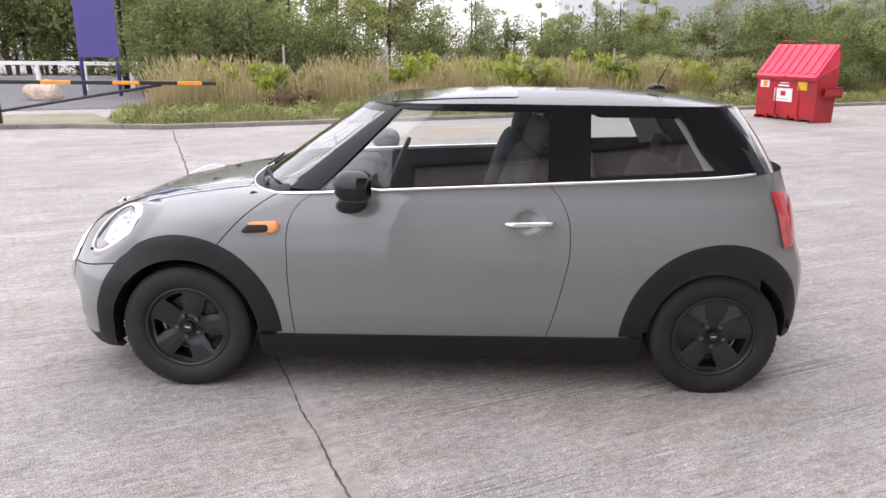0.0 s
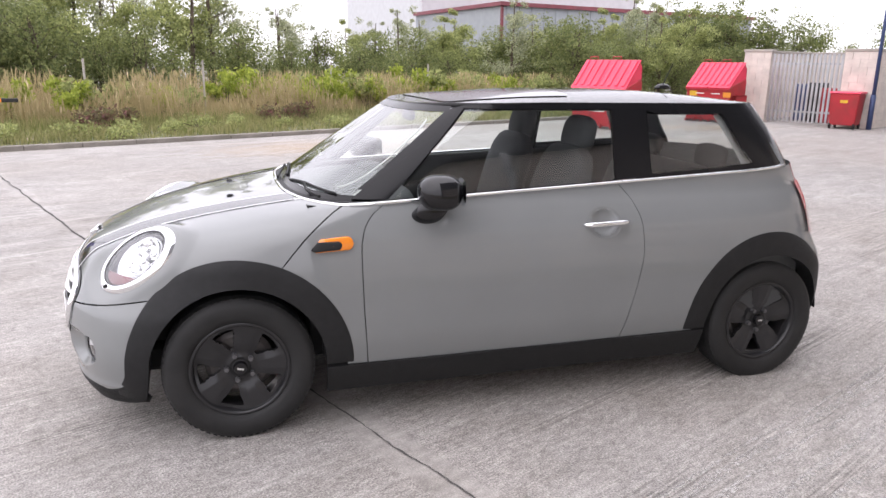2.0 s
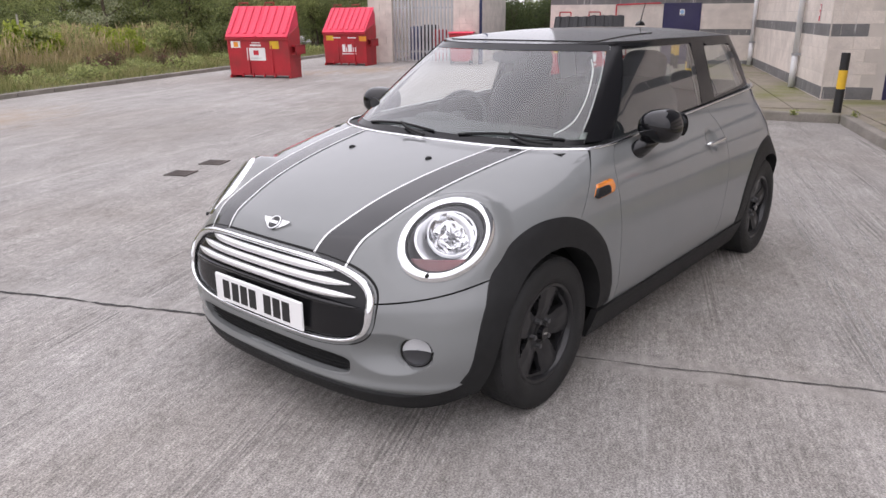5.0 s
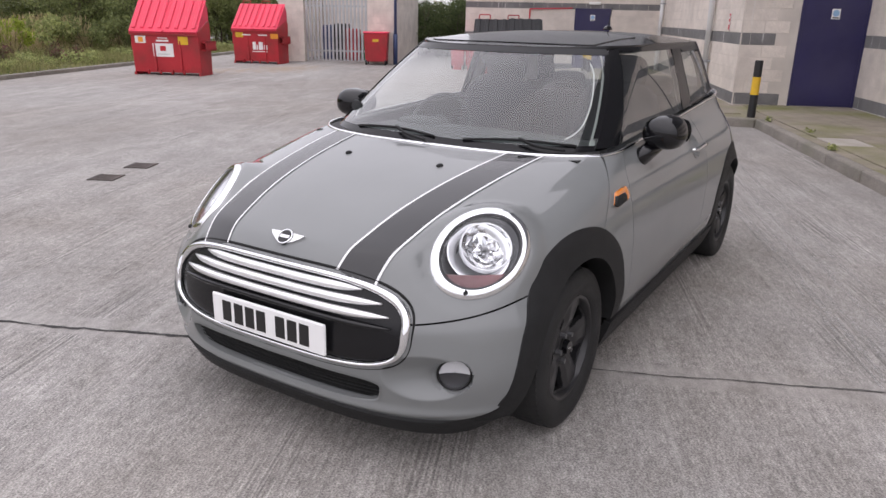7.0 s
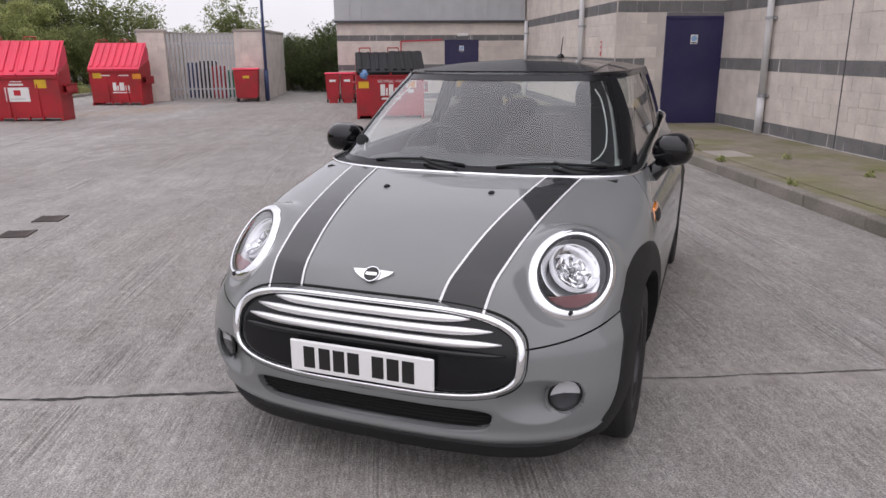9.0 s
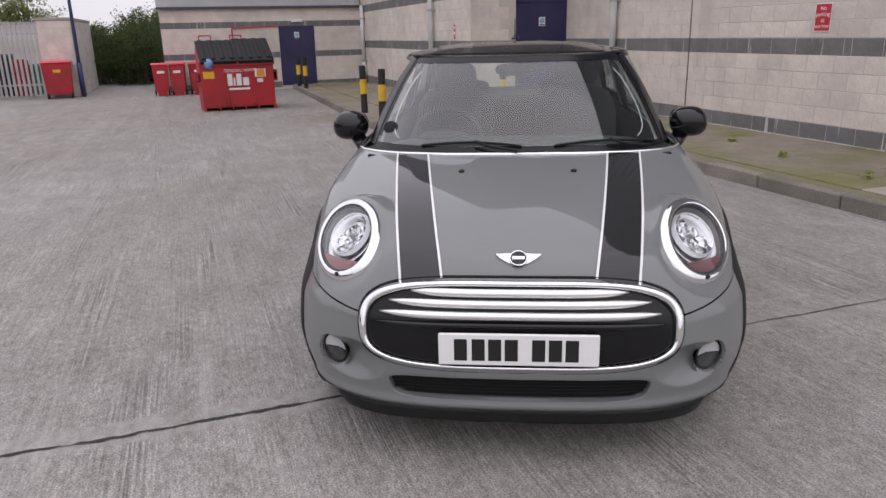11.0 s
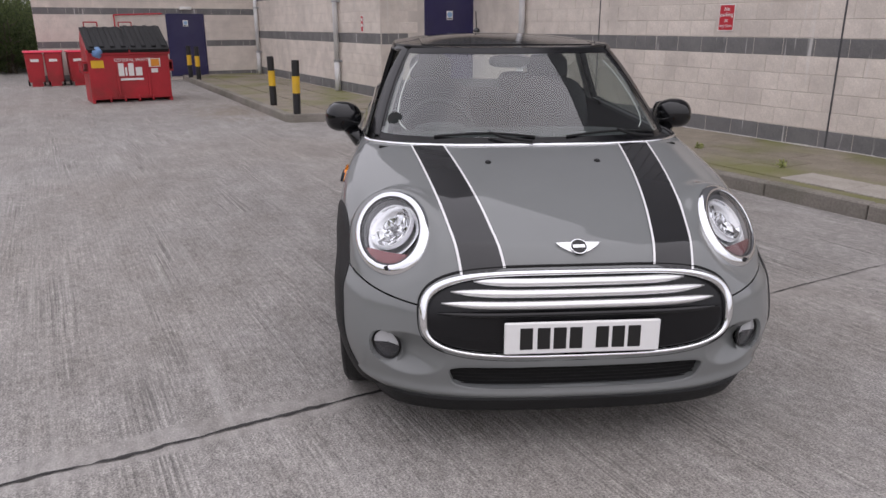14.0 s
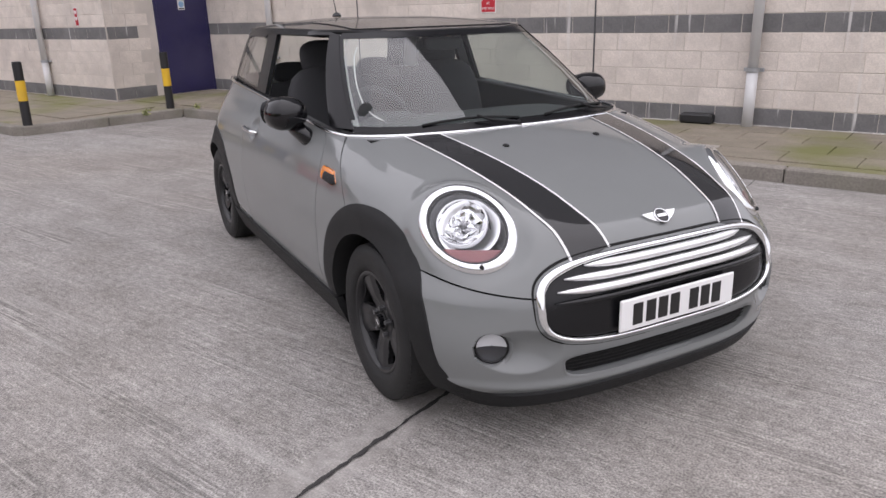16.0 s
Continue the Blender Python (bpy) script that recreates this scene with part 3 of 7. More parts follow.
def skin(a, b, rows, half=body_y, core=CORE, proud=0.0, keep=None, rim=0.0, project=True):
    """Verts and faces of a panel between two edge lines, laid on to the skin; rim turns its edges inward."""
    a, b = np.asarray(a, float), np.asarray(b, float)
    n = len(a)
    t = np.linspace(0, 1, rows)[:, None, None]
    p = (a[None] * (1 - t) + b[None] * t).reshape(-1, 3)
    if project:
        p = onto(p, half, core)
        nn = normals(p, half)
        p = p + nn * proud
        if half is body_y:
            p = bulge(p)
    else:
        nn = np.zeros_like(p)
    v, faces = [tuple(q) for q in p], []
    for r in range(rows - 1):
        for c in range(n - 1):
            f = (r * n + c, r * n + c + 1, (r + 1) * n + c + 1, (r + 1) * n + c)
            if keep is None or keep(p[list(f)].mean(0)):
                faces.append(f)
    if rim:
        count = {}
        for f in faces:
            for i in range(4):
                e = (f[i], f[(i + 1) % 4])
                count[tuple(sorted(e))] = count.get(tuple(sorted(e)), []) + [e]
        inner = {}

        def deep(i):
            if i not in inner:
                inner[i] = len(v)
                v.append(tuple(p[i] - nn[i] * rim))
            return inner[i]

        for es in count.values():
            if len(es) == 1:
                i, j = es[0]
                if max(abs(p[i][1]), abs(p[j][1])) > 1e-4:
                    faces.append((j, i, deep(i), deep(j)))
    return v, faces


def mirrored(v, faces):
    return [(x, -y, z) for x, y, z in v], [f[::-1] for f in faces]


def fixed(me):
    """Face sides made to agree, pointing out of the car."""
    bm = bmesh.new()
    bm.from_mesh(me)
    bmesh.ops.remove_doubles(bm, verts=bm.verts, dist=1e-5)
    bmesh.ops.recalc_face_normals(bm, faces=bm.faces)
    far = max(bm.faces, key=lambda f: (f.calc_center_median() - Vector((0.1, 0, 0.6))).length * f.calc_area() ** 0.2)
    if far.normal.dot(far.calc_center_median() - Vector((0.1, 0, 0.6))) < 0:
        bmesh.ops.reverse_faces(bm, faces=bm.faces)
    bm.to_mesh(me)
    bm.free()
    me.shade_smooth()
    return me


def panel(name, data, mat, parent, label="", both=True):
    """A panel, and its mirror image on the car's other side."""
    obs = []
    for side in range(2 if both else 1):
        v, f = data if side == 0 else mirrored(*data)
        me = fixed(mesh_of(name, v, f, M[mat]))
        me.set_sharp_from_angle(angle=radians(38))
        obs.append(link(name, me, parent, label))
    return obs


def tube(name, pts, r, mat, parent, label="", closed=False, n=8, flat_=1.0, both=True, up=None):
    """A bar of round or flattened section along a line."""
    p = np.asarray(pts, float)
    k = len(p)
    t = np.roll(p, -1, 0) - np.roll(p, 1, 0) if closed else np.gradient(p, axis=0)
    t /= np.linalg.norm(t, axis=1, keepdims=True)
    ref = np.asarray(up, float) if up is not None else np.tile((0, 0, 1.0), (k, 1))
    ref = np.broadcast_to(ref, (k, 3))
    s = np.cross(t, ref)
    s /= np.maximum(np.linalg.norm(s, axis=1, keepdims=True), 1e-9)
    w = np.cross(s, t)
    rr = np.broadcast_to(np.asarray(r, float), (k,))
    v, f = [], []
    for i in range(k):
        for j in range(n):
            a = math.tau * j / n
            v.append(p[i] + rr[i] * (math.cos(a) * s[i] + flat_ * math.sin(a) * w[i]))
    for i in range(k if closed else k - 1):
        for j in range(n):
            f.append((i * n + j, i * n + (j + 1) % n, ((i + 1) % k) * n + (j + 1) % n, ((i + 1) % k) * n + j))
    if not closed:
        f += [tuple(range(n))[::-1], tuple((k - 1) * n + j for j in range(n))]
    obs = []
    for side in range(2 if both else 1):
        vv, ff = (v, f) if side == 0 else mirrored(v, f)
        me = mesh_of(name, vv, ff, M[mat], True)
        obs.append(link(name, me, parent, label))
    return obs


car = thing("car", pose(0, 0, 0), "grey three-door hatchback with black roof and bonnet stripes on concrete", "car")


def belt_z(x):
    return 0.943 + 0.0485 * (x + 0.64)


def side_pt(x, z):
    return (x, -float(body_y(x, z)), z)


def sides(pts):
    return [side_pt(x, z) for x, z in pts]


HUB_F, HUB_R, AXLE_Z, TYRE_R = -1.2475, 1.2475, 0.30, 0.302


def side_skin(a, b, rows, half=body_y, proud=0.0, keep=None, rim=0.0):
    """A panel of the flank between two lines in x, z."""
    a, b = np.asarray(a, float), np.asarray(b, float)
    t = np.linspace(0, 1, rows)[:, None, None]
    g = (a[None] * (1 - t) + b[None] * t).reshape(-1, 2)
    p = np.stack([g[:, 0], -half(g[:, 0], g[:, 1]), g[:, 1]], 1)
    nn = normals(p, half)
    p = p + nn * proud
    n = len(a)
    v, faces = [tuple(q) for q in p], []
    for r in range(rows - 1):
        for c in range(n - 1):
            f = (r * n + c, r * n + c + 1, (r + 1) * n + c + 1, (r + 1) * n + c)
            if keep is None or keep(p[list(f)].mean(0)):
                faces.append(f)
    if rim:
        count, inner = {}, {}
        for f in faces:
            for i in range(4):
                e = (f[i], f[(i + 1) % 4])
                count.setdefault(tuple(sorted(e)), []).append(e)

        def deep(i):
            if i not in inner:
                inner[i] = len(v)
                v.append(tuple(p[i] - nn[i] * rim))
            return inner[i]

        for es in count.values():
            if len(es) == 1:
                i, j = es[0]
                faces.append((j, i, deep(i), deep(j)))
    return v, faces


def off_arch(r):
    return lambda p: min(math.hypot(p[0] - HUB_F, p[2] - AXLE_Z), math.hypot(p[0] - HUB_R, p[2] - AXLE_Z)) > r


# -------- headlamp frame
def in_lamp(p, r=0.152):
    d = np.asarray(p) - HL_C
    return math.hypot(d @ HL_1 / HL_L, d @ HL_2 / HL_W) < r and abs(d @ HL_N) < 0.2


FOG = onto([(-1.755, -0.606, 0.390)], body_y, CORE)[0] + np.array((0.020, 0.0, 0.0))
GR_Y, GR_Z0, GR_Z1 = 0.505, 0.399, 0.653


def grille_outline(n=64, grow=0.0):
    """The grille's rounded outline in y, z, widest a little under the middle."""
    a = np.linspace(0, math.tau, n, endpoint=False)
    ca, sa = np.cos(a), np.sin(a)
    y = (GR_Y + grow) * np.sign(ca) * np.abs(ca) ** np.where(sa > 0, 2 / 3.5, 2 / 4.2)
    up = (GR_Z1 - 0.522 + grow) * np.abs(sa) ** (2 / 2.5)
    down = (0.522 - GR_Z0 + grow) * np.abs(sa) ** (2 / 3.4)
    return y, np.where(sa > 0, 0.522 + up, 0.522 - down)


def in_grille(p, grow=0.007):
    y, z = abs(p[1]), p[2]
    if z > 0.522:
        return (y / (GR_Y + grow)) ** 3.5 + ((z - 0.522) / (GR_Z1 - 0.522 + grow)) ** 2.5 < 1 and p[0] < -1.64
    return (y / (GR_Y + grow)) ** 4.2 + ((0.522 - z) / (0.522 - GR_Z0 + grow)) ** 3.4 < 1 and p[0] < -1.64


def arch(hub, r, a0, a1, n):
    a = np.radians(np.linspace(a0, a1, n))
    return [(hub + r * math.cos(t), AXLE_Z + r * math.sin(t)) for t in a]


# bonnet, from its front shut line and the wheel arch up to the screen
shut = [(-1.90, 0, 0.67), (-1.89, -0.25, 0.665), (-1.865, -0.40, 0.615), (-1.835, -0.465, 0.548), (-1.775, -0.60, 0.560), (-1.68, -0.70, 0.580), (-1.565, -0.765, 0.605)]
low = np.concatenate([polyline(shut, 44), np.array(sides(arch(HUB_F, 0.438, 136, 68, 30)))[1:]])
COWL = onto(polyline([(-1.030, 0, 0.940), (-1.02, -0.25, 0.939), (-0.97, -0.48, 0.937), (-0.895, -0.62, 0.936), (-0.815, -0.70, 0.937)], 73), body_y, (-0.55, 0, 0.3))
bonnet_data = skin(low, COWL, 56, keep=lambda p: not in_lamp(p) and not in_grille(p), rim=0.012)
vb, fb = bonnet_data
vm, fm = mirrored(vb, fb)
bonnet = link("bonnet", fixed(mesh_of("bonnet", vb + vm, fb + [tuple(i + len(vb) for i in f) for f in fm], M["paint"])), car, "grey painted clamshell bonnet")
bonnet.data.set_sharp_from_angle(angle=radians(38))

# front bumper
low2 = polyline([(-1.930, 0, 0.222), (-1.915, -0.25, 0.221), (-1.855, -0.46, 0.218), (-1.745, -0.62, 0.222), (-1.68, -0.70, 0.242), (-1.635, -0.735, 0.268)], 150)
up2 = polyline([(x, y, z - 0.005) for x, y, z in shut], 150)


def intake_outline(grow=0.0, n=96):
    """The lower intake's rounded outline in y, z, wider at its top."""
    a = np.linspace(0, math.tau, n, endpoint=False)
    y = np.sign(np.cos(a)) * np.abs(np.cos(a)) ** 0.25
    z = np.sign(np.sin(a)) * np.abs(np.sin(a)) ** 0.45
    return y * (0.428 + grow + 0.014 * z), 0.304 + (0.044 + grow) * z


def bumper_keep(p):
    zr = (p[2] - 0.304) / 0.0465
    intake = abs(zr) < 1 and (abs(p[1]) / (0.4305 + 0.014 * zr)) ** 8 + abs(zr) ** 4.4 < 1
    return not intake and not in_grille(p) and np.linalg.norm(p - FOG) > 0.060 and off_arch(0.415)(p)


bv, bf = skin(low2, up2, 104, keep=bumper_keep, rim=0.012)
bvm, bfm = mirrored(bv, bf)
bumper = link("front_bumper", fixed(mesh_of("front_bumper", bv + bvm, bf + [tuple(i + len(bv) for i in f) for f in bfm], M["paint"])), car)
bumper.data.set_sharp_from_angle(angle=radians(38))

# black chin under it
chin0 = polyline([(-1.93, 0, 0.172), (-1.91, -0.3, 0.167), (-1.83, -0.52, 0.154), (-1.69, -0.67, 0.150), (-1.605, -0.735, 0.160)], 40)
chin1 = polyline([(-1.930, 0, 0.225), (-1.915, -0.25, 0.224), (-1.855, -0.46, 0.221), (-1.745, -0.62, 0.225), (-1.68, -0.70, 0.246), (-1.62, -0.74, 0.276)], 40)
cv, cf = skin(chin0, chin1, 8, proud=0.012, rim=0.03)
cv = [(x, y * (1 - 0.05 * float(step(0.56, 0.74, abs(y)))), z) for x, y, z in cv]
cvm, cfm = mirrored(cv, cf)
link("chin_spoiler", fixed(mesh_of("chin_spoiler", cv + cvm, cf + [tuple(i + len(cv) for i in f) for f in cfm], M["plastic"])), car, "matt black plastic lower lip")

# front wing behind the bonnet's side shut line, door, rear quarter
DOOR_F = [(-0.640, 0.944), (-0.700, 0.90), (-0.738, 0.84), (-0.752, 0.76), (-0.750, 0.60), (-0.740, 0.42), (-0.730, 0.288)]
DOOR_R = [(0.448, 0.993), (0.505, 0.92), (0.535, 0.82), (0.537, 0.72), (0.515, 0.58), (0.480, 0.42), (0.448, 0.288)]


def shifted(line, dx):
    return [(x + dx, z) for x, z in line]


joint = [(vb[r * 73 + 72][0] + 0.005, vb[r * 73 + 72][2] - 0.002) for r in range(55, -1, -5)]
wing_a = polyline(joint + [(-1.02, 0.60), (-0.90, 0.40), (-0.87, 0.288)], 60)
panel("front_wing", side_skin(wing_a, polyline(shifted(DOOR_F, -0.004), 60), 34, keep=off_arch(0.430), rim=0.012), "paint", car)
CUP = (0.350, 0.835)


def off_cup(p):
    return ((p[0] - CUP[0]) / 0.072) ** 2 + ((p[2] - CUP[1]) / 0.056) ** 2 > 1


doors = panel("door", side_skin(polyline(DOOR_F, 76), polyline(DOOR_R, 76), 120, keep=off_cup, rim=0.014), "paint", car)
q_out = polyline([(1.50, 1.043), (1.50, 0.80), (1.50, 0.60), (1.50, 0.40), (1.50, 0.288)], 60)
panel("rear_quarter", side_skin(polyline(shifted(DOOR_R, 0.004), 60), q_out, 74, keep=off_arch(0.408), rim=0.012), "paint", car)


def tail_x(s, z):
    """The tail's place along the car at a share s of its half width."""
    return TAIL(z) - REAR(z) * (1 - (1 - np.clip(s, 0, 1) ** 3.2) ** (1 / 2.2))


tail_v, tail_f = [], []
zs = np.linspace(0.26, 1.045, 30)
for z in zs:
    w = float(WIDE(z))
    s_edge = float(body_y(1.497, z)) / w
    for s in np.linspace(s_edge, -s_edge, 41):
        tail_v.append((float(tail_x(abs(s), z)), -s * w, z))
for r in range(29):
    for c in range(40):
        f = (r * 41 + c, r * 41 + c + 1, (r + 1) * 41 + c + 1, (r + 1) * 41 + c)
        m_ = np.mean([tail_v[i] for i in f], 0)
        if off_arch(0.408)(m_):
            tail_f.append(f)
tail = link("tailgate", fixed(mesh_of("tailgate", tail_v, tail_f, M["paint"])), car)

# tail lamps
lamp_v, lamp_f = [], []
for z in np.linspace(0.715, 0.965, 14):
    w = float(WIDE(z))
    k = math.sqrt(max(0.0, 1 - ((z - 0.840) / 0.128) ** 4))
    for s in np.linspace(0.858, 0.858 - 0.20 * k - 0.004, 10):
        lamp_v.append((float(tail_x(s, z)) + 0.006, -s * w - 0.008, z))
for r in range(13):
    for c in range(9):
        lamp_f.append((r * 10 + c, r * 10 + c + 1, (r + 1) * 10 + c + 1, (r + 1) * 10 + c))
panel("tail_lamp", (lamp_v, lamp_f), "red_lens", car, "red rear lamp")

# sills and arch cladding
sill = side_skin([(x, 0.160) for x in np.linspace(-0.90, 0.90, 40)], [(x, 0.286 + 0.004 * (x + 0.9)) for x in np.linspace(-0.90, 0.90, 40)], 7, proud=0.012, rim=0.03)
panel("sill", sill, "plastic", car, "matt black plastic sill")
for hub, a0, a1, ro0 in ((HUB_F, 0, 187, 0.455), (HUB_R, -3, 180, 0.455)):
    inner, outer = [], []
    for t in np.radians(np.linspace(a0, a1, 64)):
        ro = ro0 - (0.020 * float(step(1.9, 3.0, t)) if hub < 0 else 0.035 * float(step(1.0, 0.1, t)))
        inner.append((hub + 0.345 * math.cos(t), AXLE_Z + 0.345 * math.sin(t)))
        outer.append((hub + ro * math.cos(t), AXLE_Z + ro * math.sin(t)))
    if hub < 0:
        # the front leg runs straight down to the chin
        inner[-6:] = [(hub - 0.345 - 0.004 * k, 0.30 - 0.0225 * k) for k in range(6)]
        outer[-6:] = [(hub - ro - 0.010 * k, 0.30 - 0.0225 * k) for k in range(6)]
    v, f = side_skin(inner, outer, 10, proud=0.0, rim=0.0)
    ro = ro0
    v = [(x, y - 0.006 * (1 - 0.75 * max(0.0, (math.hypot(x - hub, z - AXLE_Z) - ro + 0.028) / 0.03) ** 2 if math.hypot(x - hub, z - AXLE_Z) > ro - 0.028 else 1), z) for x, y, z in v]
    n = 64
    base = len(v)
    v += [(x, y + 0.10, z) for x, y, z in v[:n]] + [(x, y + 0.03, z) for x, y, z in v[9 * n:10 * n]]
    for c in range(n - 1):
        f.append((c, c + 1, base + c + 1, base + c))
        f.append((9 * n + c + 1, 9 * n + c, base + n + c, base + n + c + 1))
    panel("wheel_arch", (v, f), "plastic", car, "matt black plastic arch trim")
    bm = bmesh.new()
    well = []
    for k in range(25):
        t = radians(4 + 172 * k / 24)
        well.append([bm.verts.new((hub + 0.37 * math.cos(t), y, AXLE_Z + 0.37 * math.sin(t))) for y in (-0.77, -0.46)])
    for k in range(24):
        bm.faces.new((well[k][0], well[k][1], well[k + 1][1], well[k + 1][0]))
    bm.faces.new([w[1] for w in well])
    part("wheel_well", bm, M["cavity"], car)
    bm = bmesh.new()
    well = []
    for k in range(25):
        t = radians(4 + 172 * k / 24)
        well.append([bm.verts.new((hub + 0.37 * math.cos(t), y, AXLE_Z + 0.37 * math.sin(t))) for y in (0.77, 0.46)])
    for k in range(24):
        bm.faces.new((well[k][0], well[k][1], well[k + 1][1], well[k + 1][0]))
    bm.faces.new([w[1] for w in well])
    part("wheel_well", bm, M["cavity"], car)
bm = bmesh.new()
box(bm, -0.80, 0.80, -0.74, 0.74, 0.165, 0.27, bevel=0.02)
part("underbody", bm, M["cavity"], car)
bm = bmesh.new()
box(bm, -1.84, -0.8, -0.45, 0.45, 0.18, 0.30, bevel=0.02)
part("underbody", bm, M["cavity"], car)
bm = bmesh.new()
box(bm, 0.8, 1.70, -0.45, 0.45, 0.19, 0.30, bevel=0.02)
part("underbody", bm, M["cavity"], car)

# -------- cabin
PIL_F = [(-0.768, 0.952), (-0.627, 1.055), (-0.446, 1.195), (-0.283, 1.322)]
GLASS_F = [(-0.618, 0.956), (-0.508, 1.060), (-0.375, 1.190), (-0.243, 1.318)]
panel("front_pillar", side_skin(polyline(PIL_F, 24), polyline(GLASS_F, 24), 12, half=cab_y, proud=0.004, rim=0.02), "pillar", car, "gloss black windscreen pillar")
TOP = 1.318


def low_edge(x):
    return belt_z(x) + 0.012


xs = np.linspace(0, 1, 30)
gl_bot = [(-0.595 + (0.442 + 0.595) * s, low_edge(-0.595 + 1.067 * s)) for s in xs]
gl_top = [(-0.238 + (0.452 + 0.238) * s, TOP + 0.006 * math.sin(math.pi * s)) for s in xs]
# the window of the other door is wound down
panel("side_window", side_skin(gl_bot, gl_top, 14, half=cab_y), "glass", car, "clear side window", both=False)
panel("middle_pillar", side_skin([(0.447, low_edge(0.45)), (0.457, TOP)], [(0.640, low_edge(0.64)), (0.640, TOP)], 8, half=cab_y, proud=0.004, rim=0.02), "pillar", car, "gloss black middle pillar")
qb = [(0.640 + 0.59 * s, low_edge(0.64 + 0.59 * s) + 0.012 + 0.01 * s**6) for s in xs]
qt = [(0.640 + 0.43 * s, 1.300 - 0.012 * s**8) for s in xs]
panel("quarter_window", side_skin(qb, qt, 12, half=cab_y, proud=0.003), "tint", car, "tinted rear quarter window")
panel("roof_rail", side_skin([(-0.283 + 1.56 * s, 1.318 - (0.018 if -0.283 + 1.56 * s > 0.64 else 0)) for s in xs], [(-0.235 + 1.552 * s, 1.330 + 0.015 * min(1, 4 * s)) for s in xs], 4, half=cab_y, proud=0.005, rim=0.02), "pillar", car)
ce = [(1.228, low_edge(1.23) + 0.02), (1.155, 1.15), (1.070, 1.290), (1.02, 1.318)]
co = [(1.52, low_edge(1.42)), (1.46, 1.14), (1.38, 1.26), (1.30, 1.35)]
panel("rear_pillar", side_skin(polyline(ce, 24), polyline(co, 24), 12, half=cab_y, proud=0.004, rim=0.02), "pillar", car, "gloss black rear pillar")
panel("window_base", side_skin([(x, belt_z(x) - 0.02) for x in np.linspace(0.63, 1.5, 20)], [(x, low_edge(x) + 0.02) for x in np.linspace(0.63, 1.5, 20)], 3, half=cab_y, proud=0.003), "pillar", car)


def screen_x(y, z):
    return CAB_NOSE(z) + 0.38 * (1 - np.sqrt(np.clip(1 - (np.abs(y) / CAB_WIDE(z)) ** 2.8, 0, 1)))


def pil_y(z):
    x = np.interp(z, [q[1] for q in PIL_F], [q[0] for q in PIL_F])
    return float(cab_y(x, z))


def screen_sheet(z0, z1, rows, cols, inset0=0.0, shift=0.0, y0=None, y1=None):
    v, f = [], []
    for z in np.linspace(z0, z1, rows):
        e = pil_y(z) - inset0
        a, b = (-e if y0 is None else y0(z)), (e if y1 is None else y1(z))
        for y in np.linspace(a, b, cols):
            v.append((float(screen_x(y, z)) - shift, y, z))
    for r in range(rows - 1):
        for c in range(cols - 1):
            f.append((r * cols + c, r * cols + c + 1, (r + 1) * cols + c + 1, (r + 1) * cols + c))
    return v, f


windscreen = panel("windscreen", screen_sheet(0.945, 1.322, 18, 48), "glass", car, "clear windscreen reflecting the sky", both=False)[0]
panel("screen_border", screen_sheet(0.930, 0.966, 4, 40, shift=0.003), "pillar", windscreen, both=False)
panel("screen_border", screen_sheet(1.302, 1.328, 3, 40, shift=0.003), "pillar", windscreen, both=False)
panel("screen_border", screen_sheet(0.99, 1.305, 12, 5, shift=0.003, y0=lambda z: -pil_y(z) - 0.002, y1=lambda z: -pil_y(z) + 0.012), "pillar", windscreen)

# pale edge of the inner pillar trim behind the screen
M["pale_trim"] = material("pale_pillar_trim", (0.62, 0.62, 0.60), 0.6)
edge_pts = polyline([(1.265, 0.070), (1.22, 0.055), (1.12, 0.050), (1.04, 0.060), (1.00, 0.085), (0.985, 0.11)], 26)
tube("trim_edge", [(float(screen_x(pil_y(z) - i_, z)) + 0.030, -(pil_y(z) - i_), z) for z, i_ in edge_pts], 0.0032, "pale_trim", windscreen, n=6)

# rear window
rv, rf = [], []
for z in np.linspace(1.00, 1.34, 14):
    w = float(CAB_WIDE(z)) * 0.955
    for s in np.linspace(-0.93, 0.93, 30):
        r_ = 1 - (1 - abs(s) ** 3.5) ** (1 / 2.2)
        rv.append((float(CAB_TAIL(z)) - 0.42 * r_, s * w, z))
for r in range(13):
    for c in range(29):
        rf.append((r * 30 + c, r * 30 + c + 1, (r + 1) * 30 + c + 1, (r + 1) * 30 + c))
panel("rear_window", (rv, rf), "tint", car, both=False)

# roof
ROOF_C = curve([(-0.44, 1.336), (-0.30, 1.362), (-0.10, 1.375), (0.30, 1.391), (0.80, 1.398), (1.20, 1.389), (1.43, 1.364)])
ROOF_E = curve([(-0.44, 1.330), (-0.25, 1.343), (0.3, 1.350), (1.0, 1.350), (1.43, 1.346)])
t_ = np.linspace(0, math.pi, 60)
rim_x = 0.497 - 0.932 * np.sign(np.cos(t_)) * np.abs(np.cos(t_)) ** 0.9
rim_x[0], rim_x[-1] = -0.428, 1.425
out = []
for k, x in enumerate(rim_x):
    z = 1.338
    fr = np.clip((x + 0.435) / 0.40, 0, 1)
    re = np.clip((1.425 - x) / 0.45, 0, 1)
    y = 0.575 * (1 - 0.04 * np.clip((x - 0.3) / 1.2, 0, 1) ** 2) * (1 - (1 - fr) ** 2) ** (1 / 2.8) * (1 - (1 - re) ** 2.2) ** (1 / 3.5)
    out.append((x, -float(y)))
ring_xy = out + [(x, -y) for x, y in out[-2:0:-1]]
nr = len(ring_xy)
roof_v, roof_f = [(0.52, 0, float(ROOF_C(0.52)))], []
